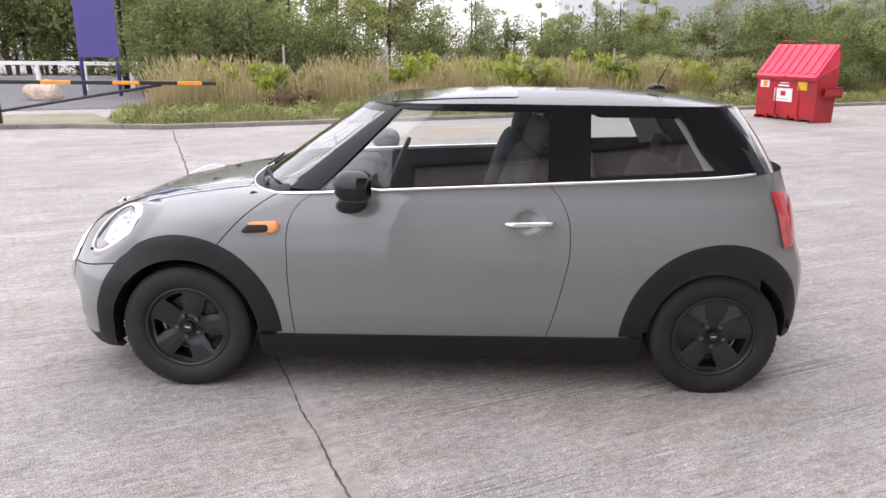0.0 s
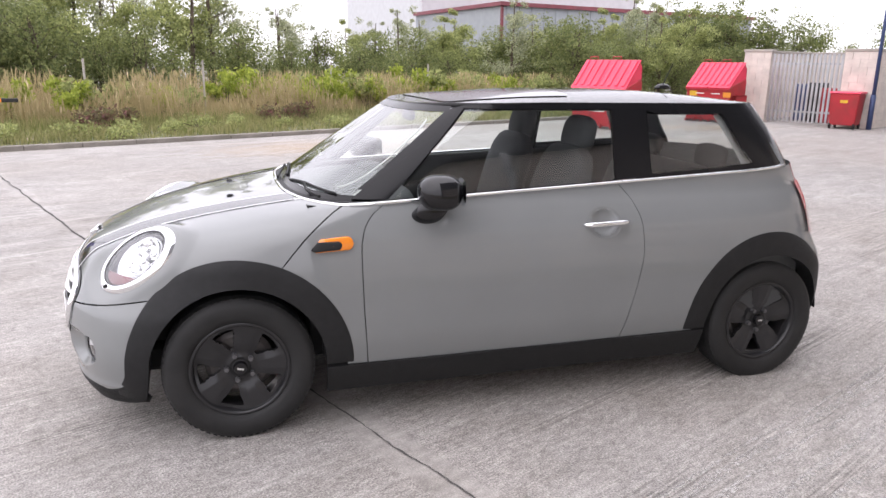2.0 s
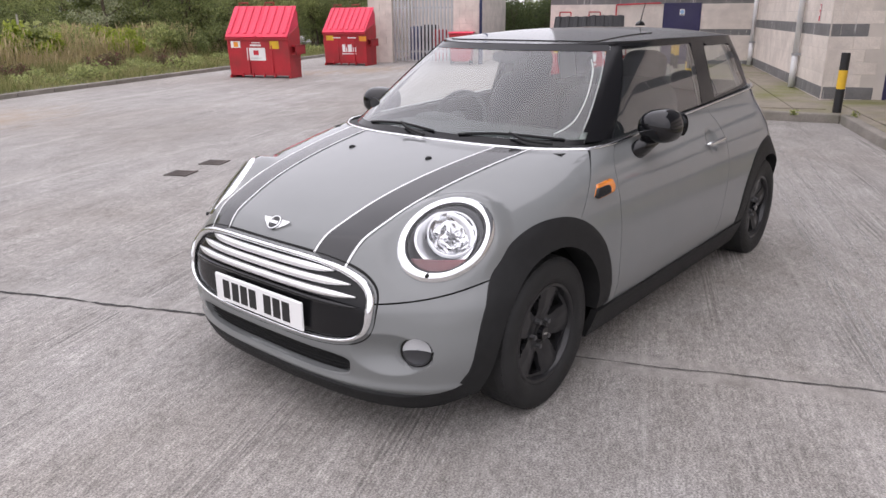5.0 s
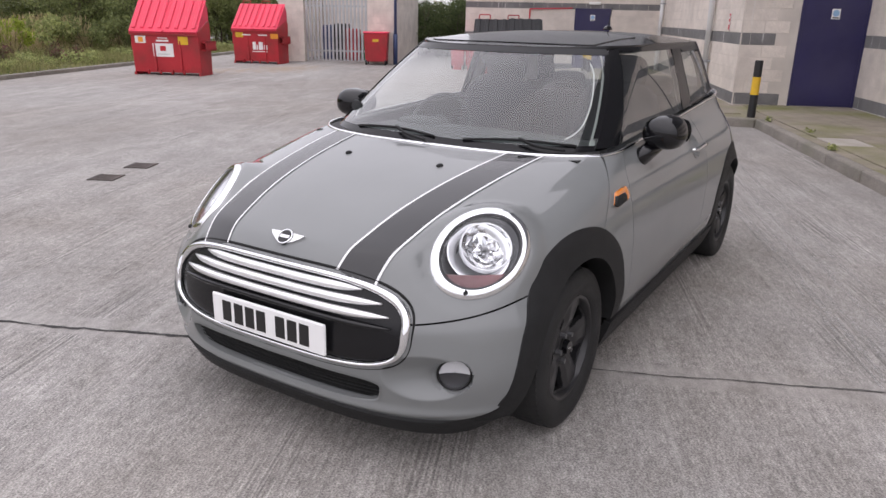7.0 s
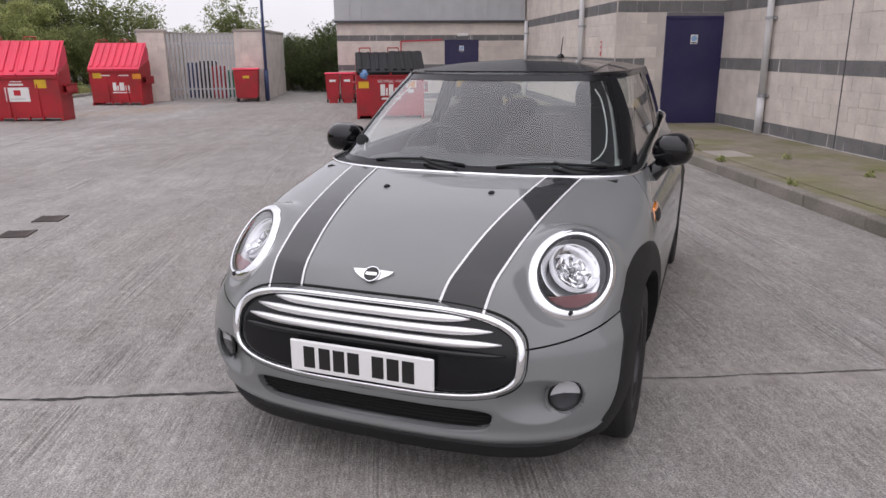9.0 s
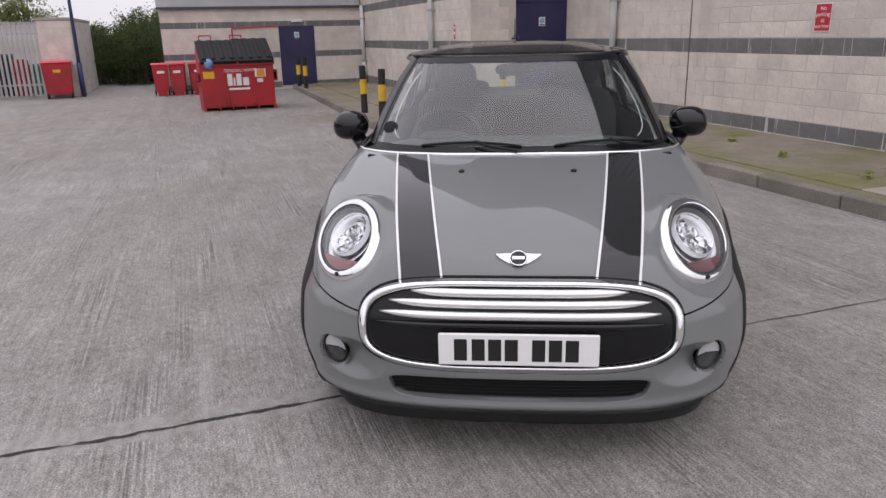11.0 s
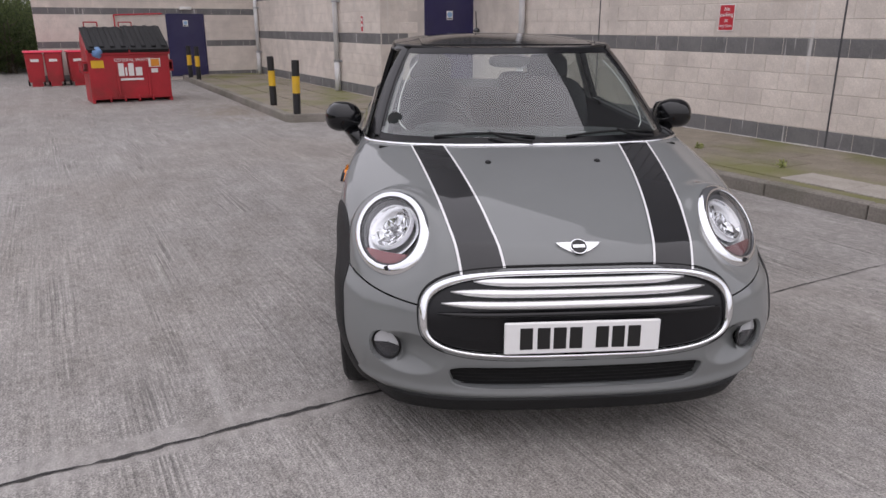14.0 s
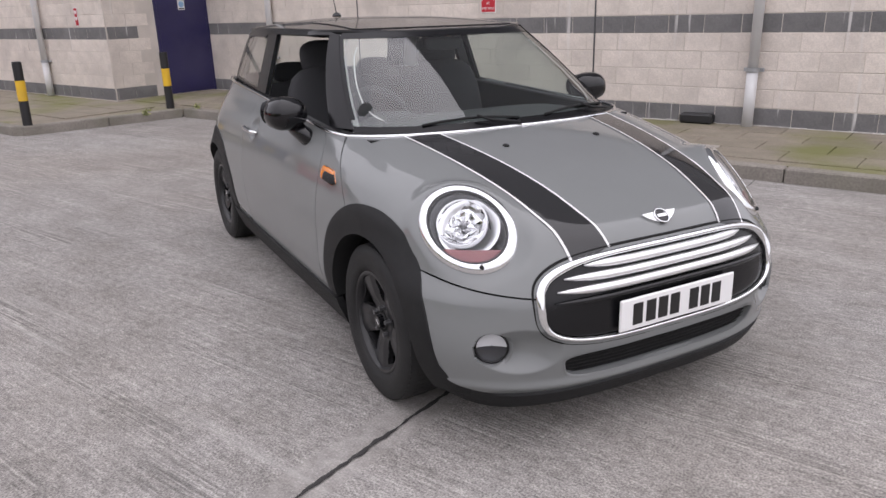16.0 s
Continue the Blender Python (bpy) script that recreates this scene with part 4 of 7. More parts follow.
radii = [0.12, 0.25, 0.4, 0.55, 0.68, 0.78, 0.86, 0.92, 0.96, 0.985, 1.0, 1.004, 1.0]
for k, r in enumerate(radii):
    for x, y in ring_xy:
        px, py = 0.52 + (x - 0.52) * r, y * r
        zc, ze = float(ROOF_C(px)), float(ROOF_E(x))
        z = ze + (zc - ze) * (1 - min(r, 1) ** 2.6)
        if k >= 10:
            z = ze - (0, 0.010, 0.022)[k - 10]
        roof_v.append((px, py, z))
for j in range(nr):
    roof_f.append((0, 1 + j, 1 + (j + 1) % nr))
for k in range(len(radii) - 1):
    for j in range(nr):
        a, b = 1 + k * nr + j, 1 + k * nr + (j + 1) % nr
        roof_f.append((a, a + nr, b + nr, b))
panel("roof", (roof_v, roof_f), "roofpaint", car, "black painted roof", both=False)
# glass panel let into the front of the roof
sv, sf = [], []
RIM_A, RIM_R = zip(*sorted((math.atan2(-y, x - 0.52), math.hypot(x - 0.52, y)) for x, y in out))
for i in range(13):
    for j in range(25):
        x, y = -0.30 + 0.62 * i / 12, -0.44 + 0.88 * j / 24
        corner = max(0.0, abs(y) - 0.40) * 0.5
        x = x + (corner if i < 6 else -corner)
        ang = math.atan2(abs(y), x - 0.52)
        rim_r = float(np.interp(ang, RIM_A, RIM_R))
        k = min(1.0, math.hypot(x - 0.52, y) / rim_r)
        zc, ze = float(ROOF_C(x)), float(ROOF_E(0.52 + rim_r * math.cos(ang)))
        sv.append((x, y, ze + (zc - ze) * (1 - k**2.6) + 0.004))
for i in range(12):
    for j in range(24):
        sf.append((25 * i + j, 25 * i + j + 1, 25 * i + j + 26, 25 * i + j + 25))
edge_i = [j for j in range(25)] + [25 * i + 24 for i in range(1, 13)] + [300 + j for j in range(23, -1, -1)] + [25 * i for i in range(11, 0, -1)]
base = len(sv)
sv += [(sv[i][0], sv[i][1], sv[i][2] - 0.012) for i in edge_i]
for k in range(len(edge_i)):
    m_ = (k + 1) % len(edge_i)
    sf.append((edge_i[k], edge_i[m_], base + m_, base + k))
panel("sunroof", (sv, sf), "gloss", car, "dark glass sunroof panel", both=False)
# headliner under the roof
panel("headliner", ([(x, y * 0.96, z - 0.035) for x, y, z in roof_v[:1 + 9 * nr]], roof_f[:nr + 8 * nr]), "headliner", car, both=False)

# chrome lines: round the screen base and along the belt
belt_line = [tuple(q) for q in COWL[::4]] + [(x, -float(body_y(x, belt_z(x))) - 0.002, belt_z(x) + 0.004) for x in np.linspace(-0.77, 1.42, 60)]
tube("belt_strip", belt_line, 0.0085, "chrome", car, "bright chrome waist strip", n=6)
cowl_v, cowl_f = [], []
nc = len(COWL)
for s in (0.0, 1.0):
    for q in COWL:
        zz = 0.947
        yy = q[1] * (1 - 0.04 * s)
        cowl_v.append((q[0] + s * (max(0.03, float(screen_x(min(abs(yy), 0.69), zz)) - q[0] + 0.01)), yy, q[2] + 0.001 + s * 0.008))
for c in range(nc - 1):
    cowl_f.append((c, c + 1, nc + c + 1, nc + c))
panel("cowl", (cowl_v, cowl_f), "plastic", car, "black plastic scuttle panel")

# -------- bonnet stripes with their white pinstripes
def bonnet_strip(y0f, y1f, y0r, y1r, mat, name, proud):
    """A band from the grille back to the screen, between two shares of the width at each end."""
    n, m = 220, 6
    va = []
    for k in range(n):
        s = k / (n - 1)
        x = -1.89 + s * 0.925
        e0, e1 = y0f + (y0r - y0f) * s**0.85, y1f + (y1r - y1f) * s**0.85
        va += [(x, e0 + (e1 - e0) * j / (m - 1), 0) for j in range(m)]
    va = np.array(va)
    lo, hi = np.full(len(va), 0.5), np.full(len(va), 1.0)
    for _ in range(40):
        mid = (lo + hi) / 2
        inside = np.abs(va[:, 1]) < body_y(va[:, 0], mid)
        lo, hi = np.where(inside, mid, lo), np.where(inside, hi, mid)
    va[:, 2] = lo
    va = bulge(va + normals(va, body_y) * proud)
    keep = [k for k in range(n - 1) if va[m * k:m * k + 2 * m, 2].min() > 0.60]
    lim = float(np.interp(abs((y0r + y1r) / 2), np.abs(COWL[:, 1]), COWL[:, 0])) - 0.008
    keep = [k for k in keep if va[m * k + m:m * k + 2 * m, 0].max() < lim]
    fa = [(m * k + j, m * k + j + 1, m * k + m + j + 1, m * k + m + j) for k in keep for j in range(m - 1) if not in_grille(va[m * k + j], 0.016)]
    return panel(name, ([tuple(q) for q in va], fa), mat, bonnet)


bonnet_strip(-0.252, -0.378, -0.392, -0.518, "stripe", "stripe", 0.0030)
bonnet_strip(-0.244, -0.252, -0.384, -0.392, "pinline", "pinstripe", 0.0034)
bonnet_strip(-0.378, -0.386, -0.518, -0.526, "pinline", "pinstripe", 0.0034)

# washer jets
for y in (-0.222, 0.222):
    bm = bmesh.new()
    bmesh.ops.create_uvsphere(bm, u_segments=12, v_segments=8, radius=0.013)
    for v in bm.verts:
        v.co = Vector((v.co.x * 1.3, v.co.y, max(v.co.z, -0.2) * 0.7))
    ob = part("washer_jet", bm, M["plastic"], bonnet, smooth=True)
    ob.matrix_world = pose(-1.250, y, 0.9075)

# badge: plain wings and a disc
by = np.array([(-1.85, 0.0, 0.731)])
bz = onto(by, body_y, CORE)[0]
bn = normals(bz[None], body_y)[0]
tilt = math.degrees(math.atan2(bn[2], -bn[0]))
bm = bmesh.new()
wing = [(-0.074, 0.018), (-0.03, 0.020), (0.03, 0.020), (0.074, 0.018), (0.060, 0.002), (0.036, -0.014), (0.020, -0.022), (-0.020, -0.022), (-0.036, -0.014), (-0.060, 0.002)]
prism(bm, wing, 0.0, -0.007)
badge = part("badge", bm, M["satin"], bonnet, "plain silver winged badge")
badge.matrix_world = pose(bz[0] - 0.006, 0, bz[2] - 0.004, 0, tilt, 0)
bm = bmesh.new()
rod(bm, (0.002, 0, 0), (-0.011, 0, 0), 0.0275, 24)
part("badge_disc", bm, M["gloss"], badge)
ring_pts = [(-0.010, 0.0275 * math.cos(a), 0.0275 * math.sin(a)) for a in np.linspace(0, math.tau, 28, endpoint=False)]
tube("badge_ring", ring_pts, 0.0028, "chrome", badge, closed=True, both=False, n=6, up=(1, 0, 0))
bm = bmesh.new()
box(bm, -0.0125, -0.011, -0.020, 0.020, -0.006, 0.006)
part("badge_bar", bm, M["satin"], badge)

# -------- grille
gy, gz = grille_outline(96)


def nose_x(y, z):
    """The nose's place along the car at a share of the width and a height."""
    return NOSE(z) + ROUND(z) * (1 - np.sqrt(np.clip(1 - (np.abs(y) / (0.979 * WIDE(z))) ** SQUARE(z), 0, 1))) - face_flat(y, z)


gv, gf = [], []
rings = np.linspace(1.0, 0.0, 12)
for r in rings:
    for y, z in zip(gy, gz):
        yy, zz = y * r, 0.526 + (z - 0.526) * r
        gv.append((float(nose_x(yy, zz)) + 0.006, yy, zz))
n = len(gy)
for k in range(len(rings) - 1):
    for j in range(n):
        gf.append((k * n + j, k * n + (j + 1) % n, (k + 1) * n + (j + 1) % n, (k + 1) * n + j))
grille = panel("grille", (gv, gf), "grille_black", car, "gloss black grille", both=False)[0]
sp = np.array([(float(nose_x(y, z)) - 0.004, y, z) for y, z in zip(*grille_outline(96, 0.010))])
top_w = np.clip((sp[:, 2] - 0.47) / 0.15, 0, 1)
# added near-black tube in place of the shaded shut gap outside the chrome
gp = np.array([(float(nose_x(y, z)) + 0.002, y, z) for y, z in zip(*grille_outline(96, 0.028))])
tube("grille_gasket", gp, 0.0025 + 0.003 * top_w, "cavity", grille, "near-black tube in place of the gap round the grille", closed=True, both=False, n=8, up=np.stack([-np.ones(n), np.zeros(n), np.zeros(n)], 1))
tube("grille_surround", sp, 0.0060 + 0.0040 * np.clip((sp[:, 2] - 0.43) / 0.12, 0, 1) + 0.0065 * np.clip((np.abs(sp[:, 1]) - 0.30) / 0.18, 0, 1) * np.clip((sp[:, 2] - 0.41) / 0.08, 0, 1), "chrome", grille, "bright chrome grille surround", closed=True, both=False, n=10, up=np.stack([-np.ones(n), np.zeros(n), np.zeros(n)], 1))
for z, w in ((0.636, 0.350), (0.602, 0.425), (0.566, 0.456)):
    ys = np.linspace(-w, w, 41)
    pts = [(float(nose_x(y, z)) - 0.006 + 0.004 * (abs(y) / w) ** 4, y, z - 0.004 * (abs(y) / w) ** 2) for y in ys]
    tube("grille_slat", pts, 0.0142 * np.clip(1.04 - (np.abs(ys) / w) ** 9, 0.2, 1), "slat", grille, "satin chrome slat", both=False, n=10, flat_=1.0)

ys = np.linspace(-0.47, 0.47, 41)
tube("grille_bar", [(float(nose_x(y, 0.534)) - 0.002, y, 0.534 - 0.004 * (abs(y) / 0.47) ** 2) for y in ys], 0.0105 * np.clip(1.04 - (np.abs(ys) / 0.47) ** 9, 0.2, 1), "gloss", grille, "gloss black bar under the slats", both=False, n=10)

# number plate with plain bars for its letters
PX = float(nose_x(0.2, 0.455)) - 0.020
bm = bmesh.new()
box(bm, PX, PX + 0.012, -0.257, 0.257, 0.4035, 0.5135, bevel=0.004)
plate = part("number_plate", bm, M["plate"], car, "white number plate with black bars")
for k, y in enumerate((0.185, 0.128, 0.075, 0.022, -0.065, -0.118, -0.171)):
    bm = bmesh.new()
    box(bm, PX - 0.0015, PX + 0.002, y - 0.021, y + 0.021, 0.4205, 0.4955, bevel=0.001)
    part("bar", bm, M["ink"], plate)
bm = bmesh.new()
box(bm, PX + 0.012, 0.04 + PX, -0.20, 0.20, 0.41, 0.50)
part("plate_holder", bm, M["gloss"], plate)

# lower intake: mesh and a near-black back, its shade put into the colour
bm = bmesh.new()
for z in np.linspace(0.270, 0.342, 6):
    for k in range(24):
        y0 = -0.42 + 0.035 * k
        a, b = (float(nose_x(y0, z)) + 0.020, y0, z), (float(nose_x(y0 + 0.035, z)) + 0.020, y0 + 0.035, z)
        rod(bm, a, b, 0.0022, 4)
part("intake_mesh", bm, M["cavity"], bumper)
iv, if_ = [], []
for y in np.linspace(-0.46, 0.46, 30):
    for z in (0.255, 0.355):
        iv.append((float(nose_x(y, z)) + 0.026, y, z))
for k in range(29):
    if_.append((2 * k, 2 * k + 1, 2 * k + 3, 2 * k + 2))
iy, iz = intake_outline(0.006)
jy, jz = intake_outline(-0.004)
n = len(iy)
fr = [(float(nose_x(y, z)) - 0.0025 - 0.012 * math.exp(-(((z - 0.236) / 0.018) ** 2)), y, z) for y, z in zip(iy, iz)]
fr += [(x + 0.001, y, z) for (x, _, _), y, z in zip(fr, *intake_outline(0.0))]
fr += [(float(nose_x(y, z)) + 0.030, y, z) for y, z in zip(jy, jz)]
panel("intake_frame", (fr, [(k * n + j, k * n + (j + 1) % n, (k + 1) * n + (j + 1) % n, (k + 1) * n + j) for k in range(2) for j in range(n)]), "paint", bumper, both=False)
panel("intake_back", (iv, if_), "cavity", bumper, both=False)
# added near-black sheet: shade inside the nose, behind gaps and lamps, as colour
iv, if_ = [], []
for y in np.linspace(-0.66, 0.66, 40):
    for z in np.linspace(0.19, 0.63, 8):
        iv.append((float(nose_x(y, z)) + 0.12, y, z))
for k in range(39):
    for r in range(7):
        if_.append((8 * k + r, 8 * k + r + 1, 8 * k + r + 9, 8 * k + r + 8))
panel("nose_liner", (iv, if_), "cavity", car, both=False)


# -------- headlamps
def lathe(profile, c=(0.0, 0.0), n=56, sweep=(0.0, math.tau)):
    """A turned shape about an axis along the way the lamp faces: profile of (radius, height over the mouth)."""
    whole = sweep[1] - sweep[0] > 6.28
    sl, sw = (HL_L, HL_W) if c == (0.0, 0.0) else (1.0, 1.0)
    ts = np.linspace(*sweep, n, endpoint=not whole)
    v, f = [], []
    for r, h in profile:
        for t in ts:
            v.append(tuple(HL_C + HL_N * h + HL_1 * (c[0] + r * sl * math.cos(t)) + HL_2 * (c[1] + r * sw * math.sin(t))))
    for k in range(len(profile) - 1):
        for j in range(n if whole else n - 1):
            f.append((k * n + j, k * n + (j + 1) % n, (k + 1) * n + (j + 1) % n, (k + 1) * n + j))
    return v, f


M["lampdark"] = material("lamp_bowl", (0.035, 0.035, 0.037), 0.4, 0.0)
M["lampgrey"] = material("lamp_bezel", (0.26, 0.26, 0.265), 0.35, 0.5)
M["lampsilver"] = material("lamp_silver", (0.82, 0.82, 0.83), 0.32, 0.75)
# mirror facets: bright and dark reflections painted as a random metal tone each
M["lampfacet"] = material("lamp_facet_glints", (0.8, 0.8, 0.81), 0.12, 1.0)
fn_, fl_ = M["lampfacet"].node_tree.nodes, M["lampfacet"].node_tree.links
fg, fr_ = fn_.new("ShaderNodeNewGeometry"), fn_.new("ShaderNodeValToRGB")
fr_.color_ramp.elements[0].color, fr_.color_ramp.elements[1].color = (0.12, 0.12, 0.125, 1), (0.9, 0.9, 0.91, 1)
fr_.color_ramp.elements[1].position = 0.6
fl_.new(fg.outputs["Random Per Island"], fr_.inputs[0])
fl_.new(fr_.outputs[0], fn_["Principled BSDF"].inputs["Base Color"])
rims = panel("headlamp", lathe([(0.171, -0.030), (0.170, -0.012), (0.166, -0.002), (0.160, 0.005), (0.152, 0.010), (0.144, 0.012), (0.137, 0.010), (0.134, 0.002)], n=96), "chrome", car, "round headlamp with a chrome ring")


def lamp_part(name, data, mat, label="", smooth=True):
    for side, ob in enumerate(rims):
        v, f = data if side == 0 else mirrored(*data)
        link(name, mesh_of(name, v, f, M[mat], smooth), ob, label)


RC, SC = (0.032, 0.004), (0.000, 0.006)
lamp_part("lamp_gasket", lathe([(0.136, 0.009), (0.132, 0.009), (0.128, 0.006), (0.1265, -0.006)]), "lampdark")
lamp_part("lamp_housing", lathe([(0.1270, -0.004), (0.122, -0.014), (0.112, -0.036), (0.06, -0.062), (0.001, -0.066)]), "lampgrey")
lamp_part("lamp_crescent", lathe([(0.104, -0.013), (0.101, -0.012), (0.086, -0.022), (0.070, -0.052), (0.001, -0.060)], SC), "lampsilver", "silver crescent round the reflector")
lamp_part("reflector_ring", lathe([(0.087, -0.032), (0.086, -0.012), (0.084, -0.009), (0.080, -0.013)], RC), "lampsilver")
# mirror bowl of upright flutes and steps, every cell tilted on its own
rng_lamp = random.Random(5)
UP_L = np.array((HL_1[2], HL_2[2])) / math.hypot(HL_1[2], HL_2[2])
SIDE_L = np.array((UP_L[1], -UP_L[0]))
fv, ff = [], []
node = {}
radii = (0.006, 0.019, 0.032, 0.045, 0.057, 0.069, 0.082)
for k, r_ in enumerate(radii):
    for j in range(18):
        t_ = (j + 0.5 * (k % 2) + rng_lamp.uniform(-0.38, 0.38)) * math.tau / 18
        rr = min(0.082, r_ + rng_lamp.uniform(-0.005, 0.005)) if k < 6 else r_
        c2 = RC + rr * math.cos(t_) * SIDE_L + rr * math.sin(t_) * UP_L
        h = -0.014 - 0.030 * (1 - (rr / 0.082) ** 2) + (rng_lamp.uniform(-0.0055, 0.0055) if k < 6 else 0)
        node[k, j] = tuple(HL_C + HL_N * h + HL_1 * c2[0] + HL_2 * c2[1])
for k in range(6):
    for j in range(18):
        a, b, c, d = node[k, j], node[k, (j + 1) % 18], node[k + 1, (j + 1) % 18], node[k + 1, j]
        for tri in (((a, b, c), (a, c, d)) if rng_lamp.random() < 0.5 else ((a, b, d), (b, c, d))):
            fv += tri
            ff.append((len(fv) - 3, len(fv) - 2, len(fv) - 1))
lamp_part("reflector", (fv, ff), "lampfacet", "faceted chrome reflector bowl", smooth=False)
lamp_part("reflector_back", lathe([(0.084, -0.026), (0.055, -0.050), (0.001, -0.060)], RC), "lampgrey")
lamp_part("bulb", lathe([(0.011, -0.056), (0.011, -0.034), (0.007, -0.028), (0.001, -0.026)], RC, 20), "lampgrey")
# red-tinted turn signal filling the foot of the bowl
tv, tf = [], []
rim2 = [np.array((0.1262 * HL_L * math.cos(t), 0.1262 * HL_W * math.sin(t))) for t in np.linspace(0, math.tau, 96, endpoint=False)]
rim2 = sorted((q for q in rim2 if -(q @ UP_L) > 0.078), key=lambda q: q @ SIDE_L)
for q in rim2:
    low_ = -(q @ UP_L)
    for k in range(4):
        c2 = q + UP_L * (low_ - 0.072 - 0.005 * math.cos(14 * (q @ SIDE_L))) * k / 3
        tv.append(tuple(HL_C + HL_N * (-0.001 - 0.006 * k / 3) + HL_1 * c2[0] + HL_2 * c2[1]))
for k in range(len(rim2) - 1):
    for j in range(3):
        tf.append((4 * k + j, 4 * k + j + 1, 4 * k + j + 5, 4 * k + j + 4))
lamp_part("turn_signal", (tv, tf), "pink_lens", "dull red turn signal at the lamp's foot")
lamp_part("lens", lathe([(0.134, 0.006), (0.118, 0.011), (0.09, 0.015), (0.05, 0.019), (0.001, 0.020)]), "lens", "clear lens")
inward = SIDE_L * np.sign((HL_1 * SIDE_L[0] + HL_2 * SIDE_L[1])[1])
foot_d = -UP_L * math.cos(0.42) + inward * math.sin(0.42)
foot_r = 0.146 / math.hypot(foot_d[0] / HL_L, foot_d[1] / HL_W)
foot = HL_C + foot_r * (HL_1 * foot_d[0] + HL_2 * foot_d[1]) + HL_N * 0.009
for side, ob in enumerate(rims):
    bm = bmesh.new()
    q = foot * ((1, 1, 1) if side == 0 else (1, -1, 1))
    box(bm, -0.008, 0.008, -0.011, 0.011, -0.006, 0.005, Matrix.Translation(Vector(q)) @ Euler((0, radians(-40), radians(-45 if side == 0 else 45))).to_matrix().to_4x4(), bevel=0.003)
    part("washer_cover", bm, M["plastic"], ob)

# -------- fog lamps
# one fog lamp bowl: bright upper, dark lower reflection painted as two materials
M["fogsilver"] = material("fog_bowl_bright", (0.80, 0.80, 0.81), 0.25, 0.4)
M["fogdark"] = material("fog_bowl_dark", (0.045, 0.045, 0.048), 0.25, 0.2)
FN = np.array((-0.86, -0.50, -0.05)) / np.linalg.norm((0.86, 0.50, 0.05))
F1 = np.array((0, 0, 1.0)) - FN * FN[2]
F1 /= np.linalg.norm(F1)
F2 = np.cross(FN, F1)


def fog_circle(r, depth, n=32):
    return np.array([FOG - FN * depth + F1 * r * math.cos(t) + F2 * r * math.sin(t) for t in np.linspace(0, math.tau, n, endpoint=False)])


for ob in tube("fog_lamp", fog_circle(0.053, 0.012), 0.004, "gloss", car, "round front fog lamp", closed=True, n=8, up=FN):
    sgn = 1 if ob.data.vertices[0].co.y < 0 else -1
    for name, r0, d0, r1, d1, mat in (("fog_pocket", 0.070, 0.006, 0.053, 0.020, "paint"),):
        a, b = fog_circle(r0, d0), fog_circle(r1, d1)
        v = [tuple(q * (1, sgn, 1)) for q in np.concatenate([a, b])]
        link(name, mesh_of(name, v, [(k, (k + 1) % 32, 32 + (k + 1) % 32, 32 + k) for k in range(32)], M[mat], True), ob)
    v, f = [], []
    for r in range(6):
        for q in fog_circle(0.052 * max(r / 5, 0.02), 0.014 - 0.010 * (1 - (r / 5) ** 2)):
            v.append(tuple(q * (1, sgn, 1)))
    for r in range(5):
        for k in range(32):
            f.append((r * 32 + k, r * 32 + (k + 1) % 32, (r + 1) * 32 + (k + 1) % 32, (r + 1) * 32 + k))
    # halves of the same bowl, each toned for what it would mirror
    for name, half_, mat in (("fog_reflector", range(-8, 8), "fogsilver"), ("fog_shroud", range(8, 24), "fogdark")):
        rings_ = [fog_circle(r, d) for r, d in ((0.051, 0.012), (0.040, 0.017), (0.022, 0.022), (0.003, 0.024))]
        rv_ = [tuple(q * (1, sgn, 1)) for ring in rings_ for q in ring]
        link(name, mesh_of(name, rv_, [(32 * a + k % 32, 32 * a + (k + 1) % 32, 32 * a + 32 + (k + 1) % 32, 32 * a + 32 + k % 32) for a in range(3) for k in half_], M[mat], True), ob)
    link("fog_lens", mesh_of("fog_lens", v, f, M["lens"], True), ob)


# -------- side repeaters on the wings
def flank_shape(outline, proud, thick, half=body_y, rings=3):
    o = np.array(outline)
    c = o.mean(0)
    v, f = [], []
    n = len(o)
    levels = [(1.0, proud - thick), (1.0, proud), (0.9, proud + 0.002), (0.5, proud + 0.003), (0.02, proud + 0.003)]
    for s, h in levels:
        g = c + (o - c) * s
        p = np.stack([g[:, 0], -half(g[:, 0], g[:, 1]) - h, g[:, 1]], 1)
        v += [tuple(q) for q in p]
    for r in range(len(levels) - 1):
        for k in range(n):
            f.append((r * n + k, r * n + (k + 1) % n, (r + 1) * n + (k + 1) % n, (r + 1) * n + k))
    return v, f


def wedge(tip, top, end, r, foot, n=14):
    """A rounded end drawn out to a slanted point in front."""
    pts = [(end[0] + r * math.cos(t), end[1] + r * math.sin(t)) for t in np.linspace(-math.pi / 2, math.pi / 2, n)]
    return pts + [(end[0] + (top[0] - end[0]) * s, end[1] + r + (top[1] - end[1] - r) * s) for s in (0.35, 0.7, 1.0)] + [((top[0] + tip[0]) / 2, (top[1] + tip[1]) / 2), tip] + [(foot[0] + (end[0] - foot[0]) * s, foot[1] + (end[1] - r - foot[1]) * s) for s in (0.0, 0.4, 0.75)]


reps = panel("side_repeater", flank_shape(wedge((-0.954, 0.784), (-0.918, 0.824), (-0.812, 0.805), 0.0255, (-0.938, 0.773)), 0.009, 0.02), "amber", car, "amber side repeater with a black wedge in front")
